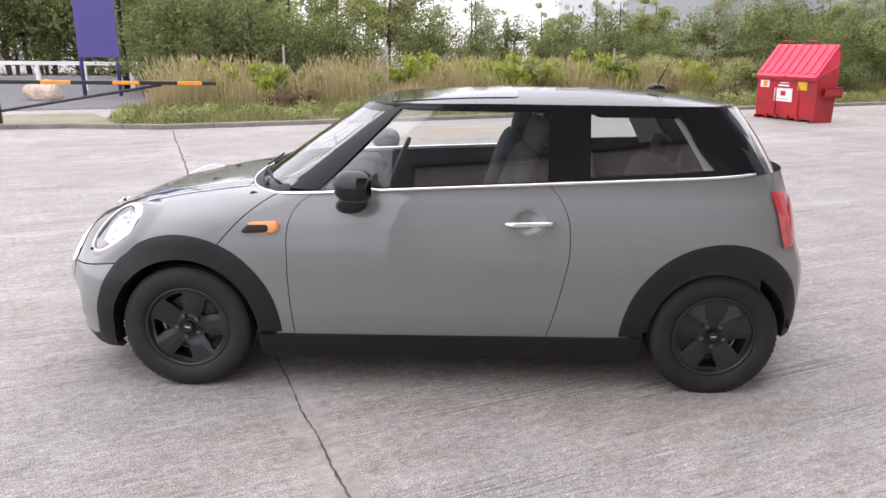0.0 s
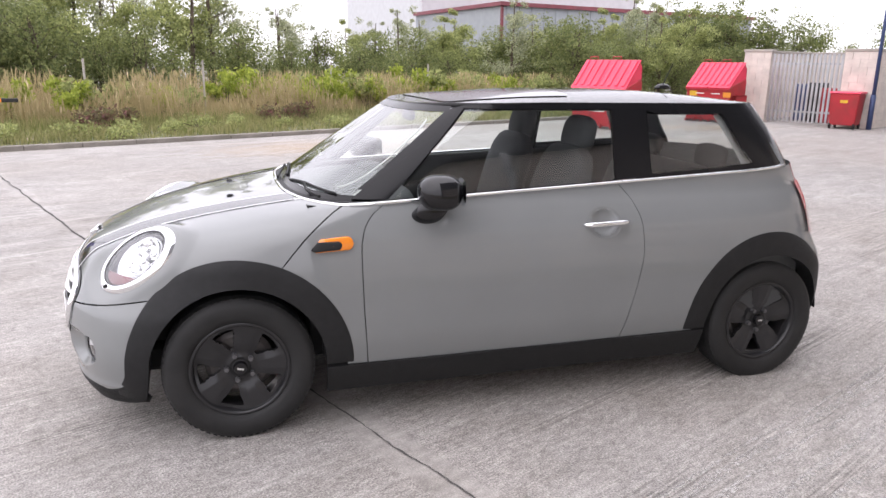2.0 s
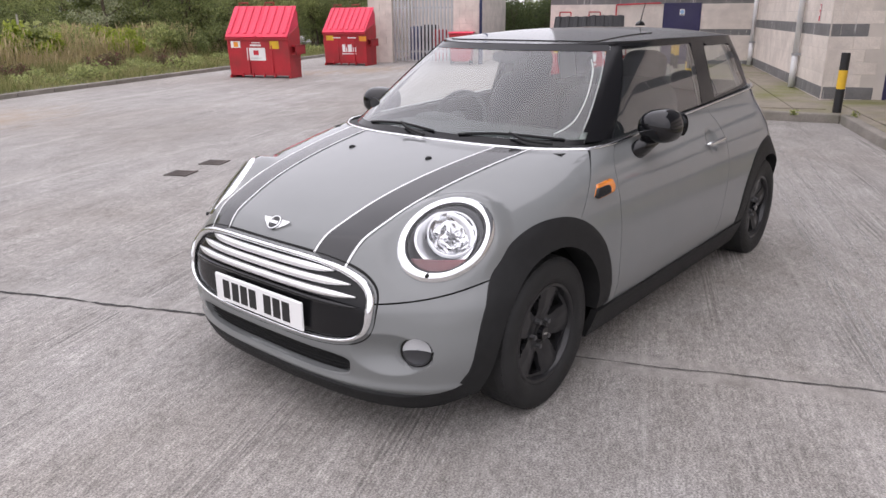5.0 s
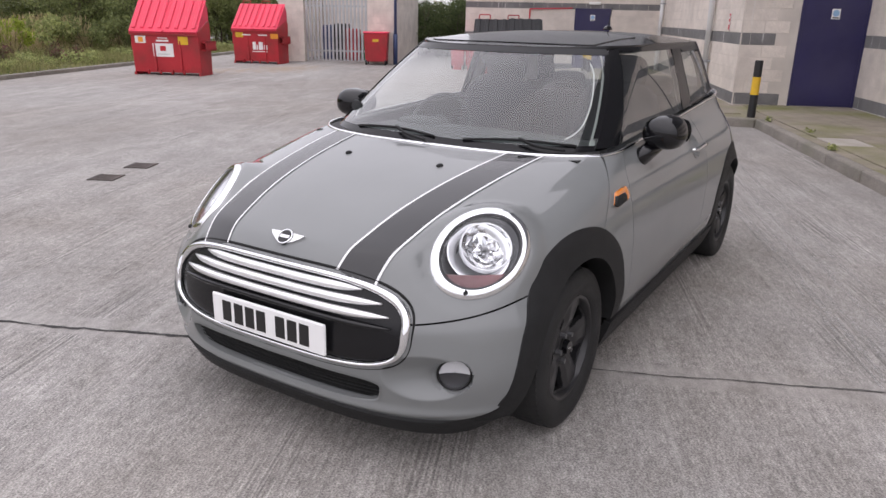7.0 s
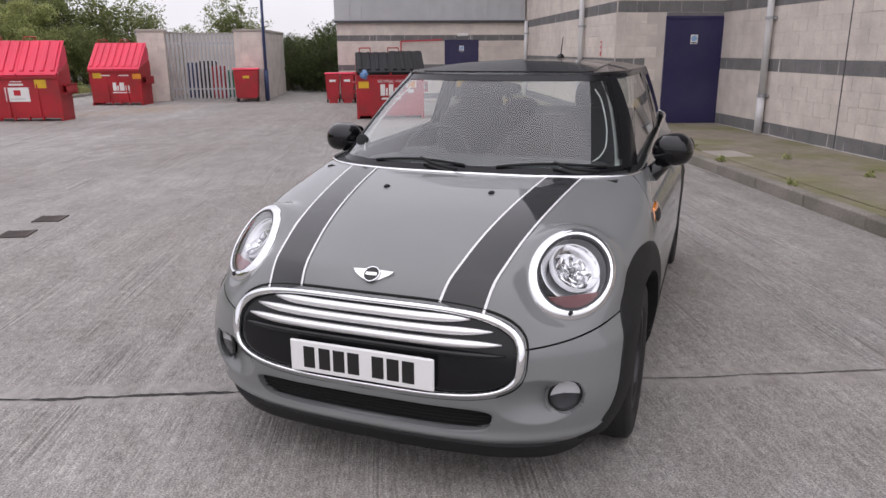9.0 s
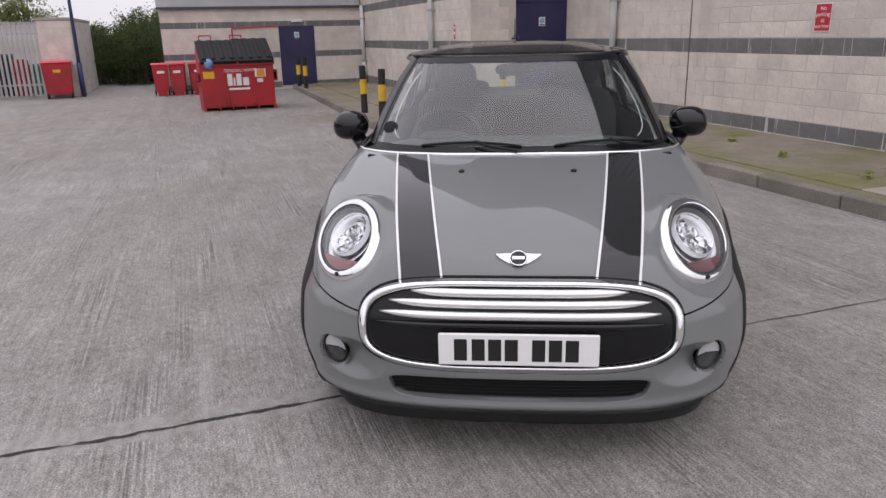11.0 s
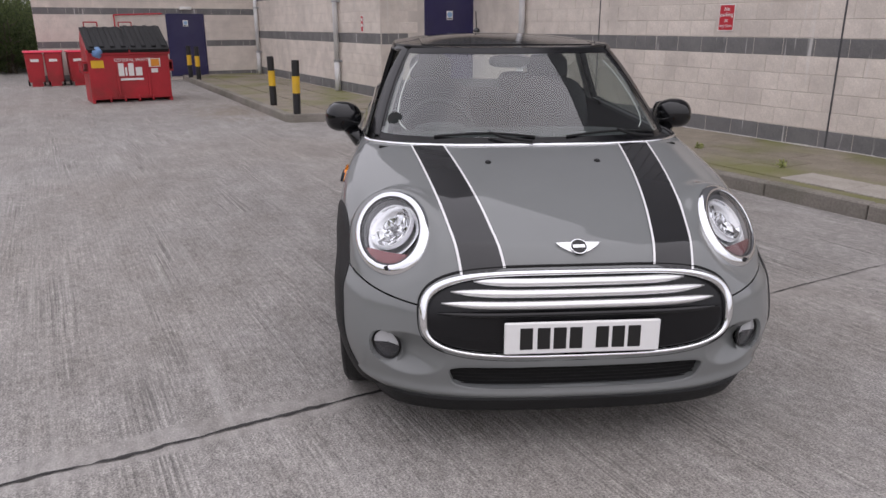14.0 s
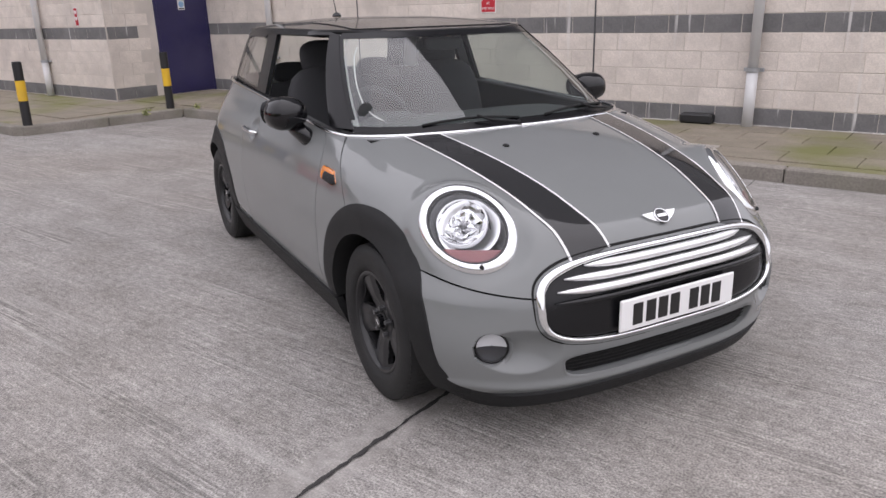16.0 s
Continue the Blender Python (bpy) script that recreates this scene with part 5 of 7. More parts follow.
for side, ob in enumerate(reps):
    d = flank_shape(wedge((-0.957, 0.784), (-0.928, 0.813), (-0.850, 0.798), 0.0165, (-0.942, 0.776)), 0.0135, 0.01)
    link("repeater_insert", fixed(mesh_of("repeater_insert", *(d if side == 0 else mirrored(*d)), M["plastic"])), ob)

# -------- door handles in their cups
for side, ob in enumerate(doors):
    sg = 1 if side == 0 else -1
    hx = np.linspace(0.232, 0.468, 15)
    pts = [(x, -(float(body_y(x, 0.836)) + 0.012 + 0.022 * min(1.0, 6 * (x - 0.228) / 0.24, 6 * (0.472 - x) / 0.24)) * sg, 0.832 + 0.035 * (x - 0.232)) for x in hx]
    tube("door_handle", pts, 0.0125 * np.clip(1.05 - (np.abs(np.linspace(-1, 1, 15))) ** 8, 0.3, 1), "chrome", ob, "chrome door handle", both=False, n=10, up=(0, 0, 1))
    v, f = [], []
    for r in range(7):
        s = r / 6
        for k in range(28):
            t = math.tau * k / 28
            x, z = CUP[0] + 0.084 * s * math.cos(t), CUP[1] + 0.068 * s * math.sin(t)
            v.append((x, -(float(body_y(x, z)) + (0.0, -0.002, -0.012, -0.020, -0.024, -0.026, -0.026)[6 - r] + (0.0016 if r == 6 else 0.0012 if r == 5 else 0)) * sg, z))
    for r in range(6):
        for k in range(28):
            f.append((r * 28 + k, r * 28 + (k + 1) % 28, (r + 1) * 28 + (k + 1) % 28, (r + 1) * 28 + k))
    link("handle_cup", mesh_of("handle_cup", v, f, M["paint"], True), ob)

# -------- door mirrors
for side in range(2):
    sg = -1 if side == 0 else 1
    bm = bmesh.new()
    bmesh.ops.create_uvsphere(bm, u_segments=36, v_segments=20, radius=1.0)
    for v in bm.verts:
        x, y, z = v.co
        e = 2.5
        r = (abs(x) ** e + abs(y) ** e + abs(z) ** e) ** (1 / e)
        x, y, z = x / r, y / r, z / r
        px = x * 0.095
        if x > 0.25:
            px = 0.0238 + (x - 0.25) * 0.085
        v.co = Vector((px, y * 0.090 * (1 - 0.10 * max(z, 0)), z * 0.072 * (1 - 0.06 * y * -sg)))
    mir = part("door_mirror", bm, M["gloss"], car, "gloss black door mirror", smooth=True)
    mir.matrix_world = pose(-0.432, sg * 0.842, 1.004, 0, 0, sg * 6)
    bm = bmesh.new()
    bmesh.ops.create_grid(bm, x_segments=8, y_segments=8, size=1)
    for v in bm.verts:
        x, y = v.co.x, v.co.y
        v.co = Vector((0.0885, y * 0.082 * math.sqrt(max(0.05, 1 - 0.35 * x * x)), x * 0.056 * math.sqrt(max(0.05, 1 - 0.35 * y * y))))
    part("mirror_glass", bm, M["chrome"], mir)
    bm = bmesh.new()
    foot = [(-0.475, 0.725, 0.855), (-0.462, 0.768, 0.895), (-0.445, 0.815, 0.950)]
    p = [Vector((a, sg * b, c)) for a, b, c in foot]
    rod(bm, p[0], p[2], 0.044, 22, 0.034)
    for v in bm.verts:
        v.co.x = -0.46 + (v.co.x + 0.46) * 1.75
    st = part("mirror_foot", bm, M["gloss"], mir, "black mirror foot", smooth=True)
    st.matrix_parent_inverse = mir.matrix_world.inverted()

# -------- wheels
def wheel_meshes():
    prof = [(0.196, -0.070), (0.203, -0.080), (0.222, -0.089), (0.250, -0.0925), (0.276, -0.089), (0.292, -0.079), (0.300, -0.064), (0.302, -0.03), (0.302, 0.03), (0.300, 0.064), (0.292, 0.08), (0.25, 0.09), (0.20, 0.08)]
    n, v, f = 72, [], []
    for k in range(n):
        t = math.tau * k / n
        for j, (r, y) in enumerate(prof):
            v.append((r * math.cos(t), y, r * math.sin(t)))
    m_ = len(prof)
    for k in range(n):
        for j in range(m_ - 1):
            f.append((k * m_ + j, k * m_ + j + 1, ((k + 1) % n) * m_ + j + 1, ((k + 1) % n) * m_ + j))
    tyre = mesh_of("tyre", v, f, M["rubber"], True)
    # tread blocks at the shoulder
    bm = bmesh.new()
    for k in range(66):
        t = math.tau * k / 66
        for y0, y1, dt in ((-0.074, -0.046, 0.0), (-0.040, -0.004, 0.3), (0.004, 0.040, 0.3), (0.046, 0.074, 0)):
            tt = t + dt * math.tau / 66
            m = Euler((0, -tt, 0)).to_matrix().to_4x4() @ Matrix.Translation((0.3005 if abs(y0) < 0.045 else 0.2965, 0, 0))
            box(bm, -0.006, 0.0022, y0, y1, -0.0085, 0.0085, m)
    me2 = bpy.data.meshes.new("tread")
    bm.to_mesh(me2)
    bm.free()
    me2.materials.append(M["rubber"])
    # rim: barrel, lip and a five-lobed face with openings
    v, f = [], []
    bar = [(0.198, -0.076), (0.190, -0.080), (0.184, -0.074), (0.178, -0.05), (0.172, 0.03), (0.18, 0.07)]
    for k in range(n):
        t = math.tau * k / n
        for r, y in bar:
            v.append((r * math.cos(t), y, r * math.sin(t)))
    m_ = len(bar)
    for k in range(n):
        for j in range(m_ - 1):
            f.append((k * m_ + j, k * m_ + j + 1, ((k + 1) % n) * m_ + j + 1, ((k + 1) % n) * m_ + j))
    barrel = mesh_of("rim", v, f, M["rim"], True)
    nt, radii_ = 150, np.linspace(0.0, 0.183, 24)
    v, f = [], []

    def lobe(t):
        """1 on a spoke's middle, 0 half way between two spokes."""
        u = ((t - math.pi / 2) / (math.tau / 5) + 0.5) % 1 - 0.5
        return 1 - 2 * abs(u)

    def face_y(r, t):
        dish = -0.054 - 0.010 * (r / 0.183) ** 2 + 0.012 * math.exp(-((r - 0.062) / 0.03) ** 2)
        ridge = 0.022 * max(0.0, 0.72 - lobe(t)) ** 0.9 * min(1, max(0, (r - 0.05) / 0.07))
        return dish + ridge

    for layer in (0, 1):
        for r in radii_:
            for k in range(nt):
                t = math.tau * k / nt
                v.append((r * math.cos(t), face_y(r, t) + 0.022 * layer, r * math.sin(t)))
    nv = len(radii_) * nt

    def solid(i, k):
        r, t = (radii_[i] + radii_[min(i + 1, 23)]) / 2, math.tau * (k + 0.5) / nt
        if r < 0.078 or r > 0.168:
            return True
        width = 0.86 - 0.34 * ((r - 0.080) / 0.092) ** 0.8
        return lobe(t) > 1 - width

    def flag(i, k):
        return 0 <= i < 23 and solid(i, k % nt)

    for i in range(23):
        for k in range(nt):
            if not flag(i, k):
                continue
            a, b, c, d = i * nt + k, i * nt + (k + 1) % nt, (i + 1) * nt + (k + 1) % nt, (i + 1) * nt + k
            f.append((a, b, c, d))
            for di, dk, e in ((1, 0, (d, c)), (-1, 0, (b, a)), (0, 1, (c, b)), (0, -1, (a, d))):
                if 0 <= i + di < 23 and not flag(i + di, k + dk):
                    f.append((e[1], e[0], e[0] + nv, e[1] + nv))
    face = mesh_of("rim_face", v, f, M["rim"])
    face.shade_smooth()
    face.set_sharp_from_angle(angle=radians(35))
    return tyre, me2, barrel, face


TYRE, TREAD, BARREL, FACE = wheel_meshes()


def bolt_mesh(r, y0, y1, n=6):
    bm = bmesh.new()
    rod(bm, (0, y0, 0), (0, y1, 0), r, n, r * 0.85)
    me = bpy.data.meshes.new("bolt")
    bm.to_mesh(me)
    bm.free()
    return me


M["boltsteel"] = material("wheel_bolt_steel", (0.11, 0.11, 0.113), 0.4, 0.5)
BOLT = bolt_mesh(0.0115, -0.040, -0.062)
BOLT.materials.append(M["boltsteel"])
CAP = bolt_mesh(0.029, -0.05, -0.070, 28)
CAP.materials.append(M["gloss"])
DISC = bolt_mesh(0.138, 0.012, 0.0, 40)
DISC.materials.append(M["steel_disc"])
HUBM = bolt_mesh(0.05, 0.06, -0.05, 20)
HUBM.materials.append(M["cavity"])
for x, sg, spin in ((HUB_F, 1, 14), (HUB_R, 1, 2), (HUB_F, -1, 40), (HUB_R, -1, 20)):
    w = link("wheel", BARREL, car, "dark five-spoke wheel with a black tyre")
    w.matrix_world = pose(x, -(0.730 if x < 0 else 0.742) * sg, TYRE_R - 0.0015, 0, spin, 0 if sg > 0 else 180)
    for name, me in (("tyre", TYRE), ("tread", TREAD), ("rim_face", FACE), ("hub_cap", CAP), ("brake_disc", DISC), ("hub", HUBM)):
        o = link(name, me, w)
    for k in range(5):
        o = link("wheel_bolt", BOLT, w)
        t = math.tau * (k + 0.5) / 5 + math.pi / 2
        o.location = (0.054 * math.cos(t), 0, 0.054 * math.sin(t))
    bm = bmesh.new()
    box(bm, -0.013, 0.013, -0.0715, -0.069, -0.004, 0.004)
    part("cap_mark", bm, M["satin"], w)

# -------- wipers
for y0, y1, bow in ((0.42, -0.02, 0.02), (-0.16, -0.60, 0.02)):
    ys = np.linspace(y0, y1, 14)
    zs_ = 0.968 + 0.014 * np.sin(np.linspace(0, math.pi, 14))
    pts = [(float(screen_x(y, z)) - 0.012, y, z) for y, z in zip(ys, zs_)]
    wp = tube("wiper", pts, 0.0058, "plastic", car, "black wiper blade", both=False, n=6)[0]
    mid = pts[7]
    yp = y1 + 0.02
    arm = [(float(screen_x(yp, 0.950)) - 0.03, yp, 0.955), (float(screen_x(yp + 0.12, 0.968)) - 0.030, yp + 0.12, 0.971), (mid[0] - 0.016, mid[1], mid[2] + 0.010)]
    tube("wiper_arm", polyline(arm, 12), 0.0065, "plastic", wp, both=False, n=6)

# aerial
bm = bmesh.new()
bmesh.ops.create_uvsphere(bm, u_segments=16, v_segments=8, radius=1)
for v in bm.verts:
    v.co = Vector((v.co.x * 0.05, v.co.y * 0.026, max(v.co.z, -0.1) * 0.026))
aer = part("aerial", bm, M["gloss"], car, "short black roof aerial", smooth=True)
aer.matrix_world = pose(1.10, 0, 1.402)
bm = bmesh.new()
rod(bm, (0, 0, 0.018), (0.055, 0, 0.135), 0.0042, 8, 0.0025)
part("aerial_mast", bm, M["plastic"], aer)

# -------- inside the cabin
def soft_box(name, mat, parent, cx, cy, cz, lx, ly, lz, rx=0, ry=0, rz=0, e=5.0, label=""):
    bm = bmesh.new()
    bmesh.ops.create_uvsphere(bm, u_segments=24, v_segments=16, radius=1)
    for v in bm.verts:
        x, y, z = v.co
        r = (abs(x) ** e + abs(y) ** e + abs(z) ** e) ** (1 / e)
        v.co = Vector((x / r * lx / 2, y / r * ly / 2, z / r * lz / 2))
    ob = part(name, bm, M[mat], parent, label, smooth=True)
    ob.matrix_world = pose(cx, cy, cz, rx, ry, rz)
    return ob


soft_box("dashboard", "trim", car, -0.66, 0, 0.855, 0.46, 1.28, 0.17, 0, -4, 0, 6)
soft_box("instrument_hood", "trim", car, -0.50, 0.36, 0.93, 0.16, 0.26, 0.09, 0, 0, 0, 3)
for y in (-0.36, 0.36):
    seat = soft_box("seat_cushion", "seat", car, -0.02, y, 0.52, 0.52, 0.50, 0.18, 0, -8, 0, 4, "dark cloth front seat")
    for nm, args in (("seat_back", (0.30, y, 0.84, 0.15, 0.48, 0.62, 0, 16, 0, 3.5)), ("headrest", (0.415, y, 1.185, 0.10, 0.25, 0.19, 0, 12, 0, 3.2))):
        o = soft_box(nm, "seat", None, *args)
        o.parent, o.matrix_parent_inverse = seat, seat.matrix_world.inverted()
rear = soft_box("rear_seat", "seat", car, 1.12, 0, 0.76, 0.14, 1.16, 0.52, 0, 18, 0, 5)
for y in (-0.30, 0.30):
    o = soft_box("rear_headrest", "seat", None, 1.24, y, 1.06, 0.08, 0.24, 0.13, 0, 10, 0, 3.2)
    o.parent, o.matrix_parent_inverse = rear, rear.matrix_world.inverted()
wheel_c = Vector((-0.33, 0.36, 0.895))
wq = Euler((0, radians(-66), 0)).to_matrix()
sw = [tuple(wheel_c + wq @ Vector((0.182 * math.cos(a), 0.182 * math.sin(a), 0))) for a in np.linspace(0, math.tau, 36, endpoint=False)]
steer = tube("steering_wheel", sw, 0.0145, "trim", car, "black steering wheel", closed=True, both=False, n=8, up=tuple(wq @ Vector((0, 0, 1))))[0]
bm = bmesh.new()
for a in (0, 90, 180):
    rod(bm, wheel_c, wheel_c + wq @ Vector((0.17 * math.cos(radians(a + 90)), 0.17 * math.sin(radians(a + 90)), 0)), 0.016, 8)
rod(bm, wheel_c + wq @ Vector((0, 0, -0.02)), wheel_c + wq @ Vector((0, 0, 0.025)), 0.07, 18)
part("steering_boss", bm, M["trim"], steer)
soft_box("rear_view_mirror", "trim", car, -0.36, 0, 1.262, 0.035, 0.21, 0.062, 0, 0, 0, 3)
bm = bmesh.new()
box(bm, -0.9, 1.5, -0.68, 0.68, 0.275, 0.30)
part("cabin_floor", bm, M["trim"], car)
bm = bmesh.new()
box(bm, -0.95, -0.90, -0.66, 0.66, 0.28, 0.93)
part("bulkhead", bm, M["cavity"], car)
card = side_skin([(x, 0.30) for x in np.linspace(-0.85, 1.45, 40)], [(x, belt_z(x) - 0.005) for x in np.linspace(-0.85, 1.45, 40)], 8, half=lambda x, z: body_y(x, z) - 0.055)
panel("door_card", card, "trim", car)
panel("load_cover", ([(1.25, -0.60, 0.90), (1.62, -0.52, 0.90), (1.62, 0.52, 0.90), (1.25, 0.60, 0.90)], [(0, 1, 2, 3)]), "trim", car, both=False)
panel("pillar_trim", side_skin([(0.470, 1.0), (0.478, 1.31)], [(0.575, 1.0), (0.575, 1.31)], 4, half=lambda x, z: cab_y(x, z) - 0.03), "headliner", car)
panel("pillar_trim", side_skin(polyline([(1.20, 1.03), (1.13, 1.15), (1.04, 1.29)], 12), polyline([(1.36, 1.05), (1.28, 1.17), (1.20, 1.31)], 12), 4, half=lambda x, z: cab_y(x, z) - 0.035), "headliner", car)
panel("pillar_trim", side_skin(polyline(PIL_F, 14), polyline([(x - 0.06, z) for x, z in GLASS_F], 14), 4, half=lambda x, z: cab_y(x, z) - 0.03), "headliner", car)
bm = bmesh.new()
zb = 1.02
rod(bm, (float(screen_x(0.585, zb)) + 0.008, 0.585, zb), (float(screen_x(0.585, zb)) + 0.012, 0.585, zb + 0.001), 0.036, 24)
part("disc_holder", bm, M["trim"], windscreen)
# the car stands a little askew, its tail lower where the yard falls
car.matrix_world = pose(HUB_F, -0.005, 0, 0, 0.30, 0.7) @ pose(-HUB_F, 0, 0)


# ---------------------------------------------------------------- pavement, kerbs
KERB_W, KERB_H = 0.125, 0.125
flat("pavement", [(-16, -3.34), (7.20, -3.34), (7.55, -1.14), (18.0, -1.35), (18.0, -3.36), (9.16, -3.36), (9.16, -5.31), (-16, -5.31)], PAVE - 0.012, M["slab"], "worn paving beside the building", "pavement", thick=0.09)
pavement = bpy.data.objects["pavement"]


def kerb_run(name, pts, stone, mat, label, h=KERB_H, w=KERB_W, group=""):
    """Kerb stones end to end along a line in u, n; the stones lie to the line's left."""
    run = thing(name, SITE, label, "kerb", kind="structure")
    me = {}
    for (ua, na), (ub, nb) in zip(pts, pts[1:]):
        d = math.hypot(ub - ua, nb - na)
        k = max(1, round(d / stone))
        l = d / k
        key = round(l, 3)
        if key not in me:
            bm = bmesh.new()
            box(bm, 0.004, l - 0.004, 0, w, -0.05, h, bevel=0.012)
            me[key] = bpy.data.meshes.new("kerb_stone")
            bm.to_mesh(me[key])
            bm.free()
            me[key].materials.append(mat)
        ang = math.degrees(math.atan2(nb - na, ub - ua))
        for i in range(k):
            o = new("kerb_stone", me[key])
            o.parent = run
            o.location = (ua + (ub - ua) * i / k, na + (nb - na) * i / k, random.uniform(-0.004, 0.004))
            o.rotation_euler = (0, 0, radians(ang + random.uniform(-0.25, 0.25)))
    return run


kerb_run("kerb_building", [(18.0, -1.22), (7.60, -1.02), (7.46, -1.10), (7.08, -3.20), (-16, -3.20)], 0.915, M["kerb"], "worn grey concrete kerb stones along the pavement")

# paving flags, laid in courses along the building
FLAG = [slab_mesh("paving_slab", 0.592, 0.442, 0.016, M[k], 0.005) for k in ("slab", "pale_slab")]
rest = bmesh.new()
for row in range(5):
    n0 = -5.30 + 0.45 * row
    u = -8.0 + (0.3 if row % 2 else 0)
    lim = 9.1
    if row == 4:
        n0 = -3.55
    while u < lim:
        if row == 4:
            u += 0.6
            continue
        c = (u + 0.3, n0 + 0.225)
        if -3.4 < u < 8.9:
            pale = row == 3 and (abs(c[0] - 5.4) < 0.35 or -0.75 < c[0] < 0.62)
            o = new("paving_slab", FLAG[1 if pale else 0])
            o.parent = pavement
            o.matrix_parent_inverse = pavement.matrix_world.inverted()
            o.matrix_world = SITE @ pose(*c, PAVE - 0.014 + random.uniform(0, 0.004), random.uniform(-0.3, 0.3), random.uniform(-0.3, 0.3), random.uniform(-0.4, 0.4))
        u += 0.6
for i in range(3):
    for j in range(18):
        u0, n0 = 7.75 + 0.6 * j, -3.30 + 0.45 * i + (0.16 if i else 0.14)
        if n0 + 0.45 > -1.25:
            continue
        box(rest, u0 + 0.004, u0 + 0.596, n0 + 0.004, n0 + 0.446, PAVE - 0.03, PAVE + 0.002)
ob = part("paving_slabs", rest, M["slab"], pavement)
ob.matrix_parent_inverse = pavement.matrix_world.inverted()
ob.matrix_world = SITE
tagged(ob, kind="stuff")
edge = bmesh.new()
box(edge, -16, 7.05, -3.49, -3.34, PAVE - 0.05, PAVE - 0.004)
o = part("pavement_edge", edge, M["slab"], pavement)
o.matrix_parent_inverse = pavement.matrix_world.inverted()
o.matrix_world = SITE

# ---------------------------------------------------------------- doors of the building
def steel_door(name, m, w, h, sign_z, label):
    """A plain steel door in its frame; its face looks along -x of m, its width along y."""
    d = thing(name, m, label, "door", kind="structure")
    bm = bmesh.new()
    box(bm, -0.012, 0.04, 0.02, w - 0.02, 0.01, h - 0.03, bevel=0.004)
    leaf = part("door_leaf", bm, M["door"], d)
    for y0, y1, z0, z1 in ((-0.03, 0.02, 0, h), (w - 0.02, w + 0.03, 0, h), (-0.03, w + 0.03, h - 0.03, h + 0.03)):
        bm = bmesh.new()
        box(bm, -0.02, 0.06, y0, y1, z0, z1, bevel=0.004)
        part("door_frame", bm, M["door"], d)
    bm = bmesh.new()
    box(bm, -0.016, -0.011, w / 2 - 0.065, w / 2 + 0.065, sign_z - 0.08, sign_z + 0.08, bevel=0.001)
    s = part("door_sign", bm, M["white"], leaf, "small white and blue notice")
    bm = bmesh.new()
    rod(bm, (-0.0185, w / 2, sign_z + 0.012), (-0.015, w / 2, sign_z + 0.012), 0.052, 24)
    part("sign_disc", bm, M["signblue"], leaf)
    bm = bmesh.new()
    box(bm, -0.018, -0.015, w / 2 - 0.05, w / 2 + 0.05, sign_z - 0.068, sign_z - 0.05)
    part("sign_bar", bm, M["ink"], leaf)
    return d


steel_door("door_1", SITE @ pose(9.136, -5.27, PAVE), 1.00, 1.86, 1.49, "navy painted steel door in the block wall")
steel_door("door_2", SITE @ pose(FAR_U - 0.014, -1.90, 0.09), 0.94, 1.62, 1.40, "navy painted steel door in the far wall")

# ---------------------------------------------------------------- blockwork faces
courses(wall_long, (-2.8, -5.30, 0), 0, 11.95, PAVE, COURSE, 16, near=(1.0, 7.8))
courses(wall_end, (9.15, -5.30, 0), 90, 1.94, PAVE, COURSE, 16, near=(1.0, 1.94), skip=lambda a, b, z0, z1: a < 1.04 and z0 < 1.98 + PAVE - 0.16)
courses(wall_side, (9.15, -3.35, 0), 0, 8.85, PAVE, COURSE, 16, near=(0, 2.6))
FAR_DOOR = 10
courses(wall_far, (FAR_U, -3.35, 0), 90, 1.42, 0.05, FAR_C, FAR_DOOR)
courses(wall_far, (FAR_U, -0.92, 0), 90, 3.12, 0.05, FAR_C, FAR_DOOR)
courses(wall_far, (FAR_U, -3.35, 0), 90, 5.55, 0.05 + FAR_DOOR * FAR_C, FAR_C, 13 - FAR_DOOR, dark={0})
lint = bmesh.new()
box(lint, 9.138, 9.17, -5.30, -4.25, 2.0, 2.07)
o = part("door_lintel", lint, M["band"], wall_end)
o.matrix_parent_inverse = wall_end.matrix_world.inverted()
o.matrix_world = SITE

# movement joints in the long wall
for u in (1.50, 5.40):
    bm = bmesh.new()
    box(bm, u - 0.009, u + 0.009, -5.30, -5.283, PAVE, 3.2)
    o = part("movement_joint", bm, M["flash"], wall_long)
    o.matrix_parent_inverse = wall_long.matrix_world.inverted()
    o.matrix_world = SITE


def cladding(name, u0, u1, n0, n1, z0, z1, along_u, label, mat="clad"):
    """Ribbed metal sheeting over the blockwork, with its dark drip flashing."""
    c = thing(name, SITE, label, "cladding", kind="structure")
    bm = bmesh.new()
    box(bm, u0, u1, n0, n1, z0, z1)
    part("sheeting", bm, M[mat], c)
    rib = bmesh.new()
    length = (u1 - u0) if along_u else (n1 - n0)
    for k in range(int(length / 0.333)):
        a = 0.1 + 0.333 * k
        if along_u:
            box(rib, u0 + a, u0 + a + 0.05, n1, n1 + 0.03, z0, z1)
        else:
            box(rib, u0 - 0.03, u0, n0 + a, n0 + a + 0.05, z0, z1)
    tagged(part("sheeting_ribs", rib, M[mat], c), kind="stuff")
    bm = bmesh.new()
    if along_u:
        box(bm, u0, u1, n1 - 0.02, n1 + 0.07, z0 - 0.07, z0)
    else:
        box(bm, u0 - 0.07, u0 + 0.02, n0, n1, z0 - 0.07, z0)
    part("drip_flashing", bm, M["flash"], c)
    return c


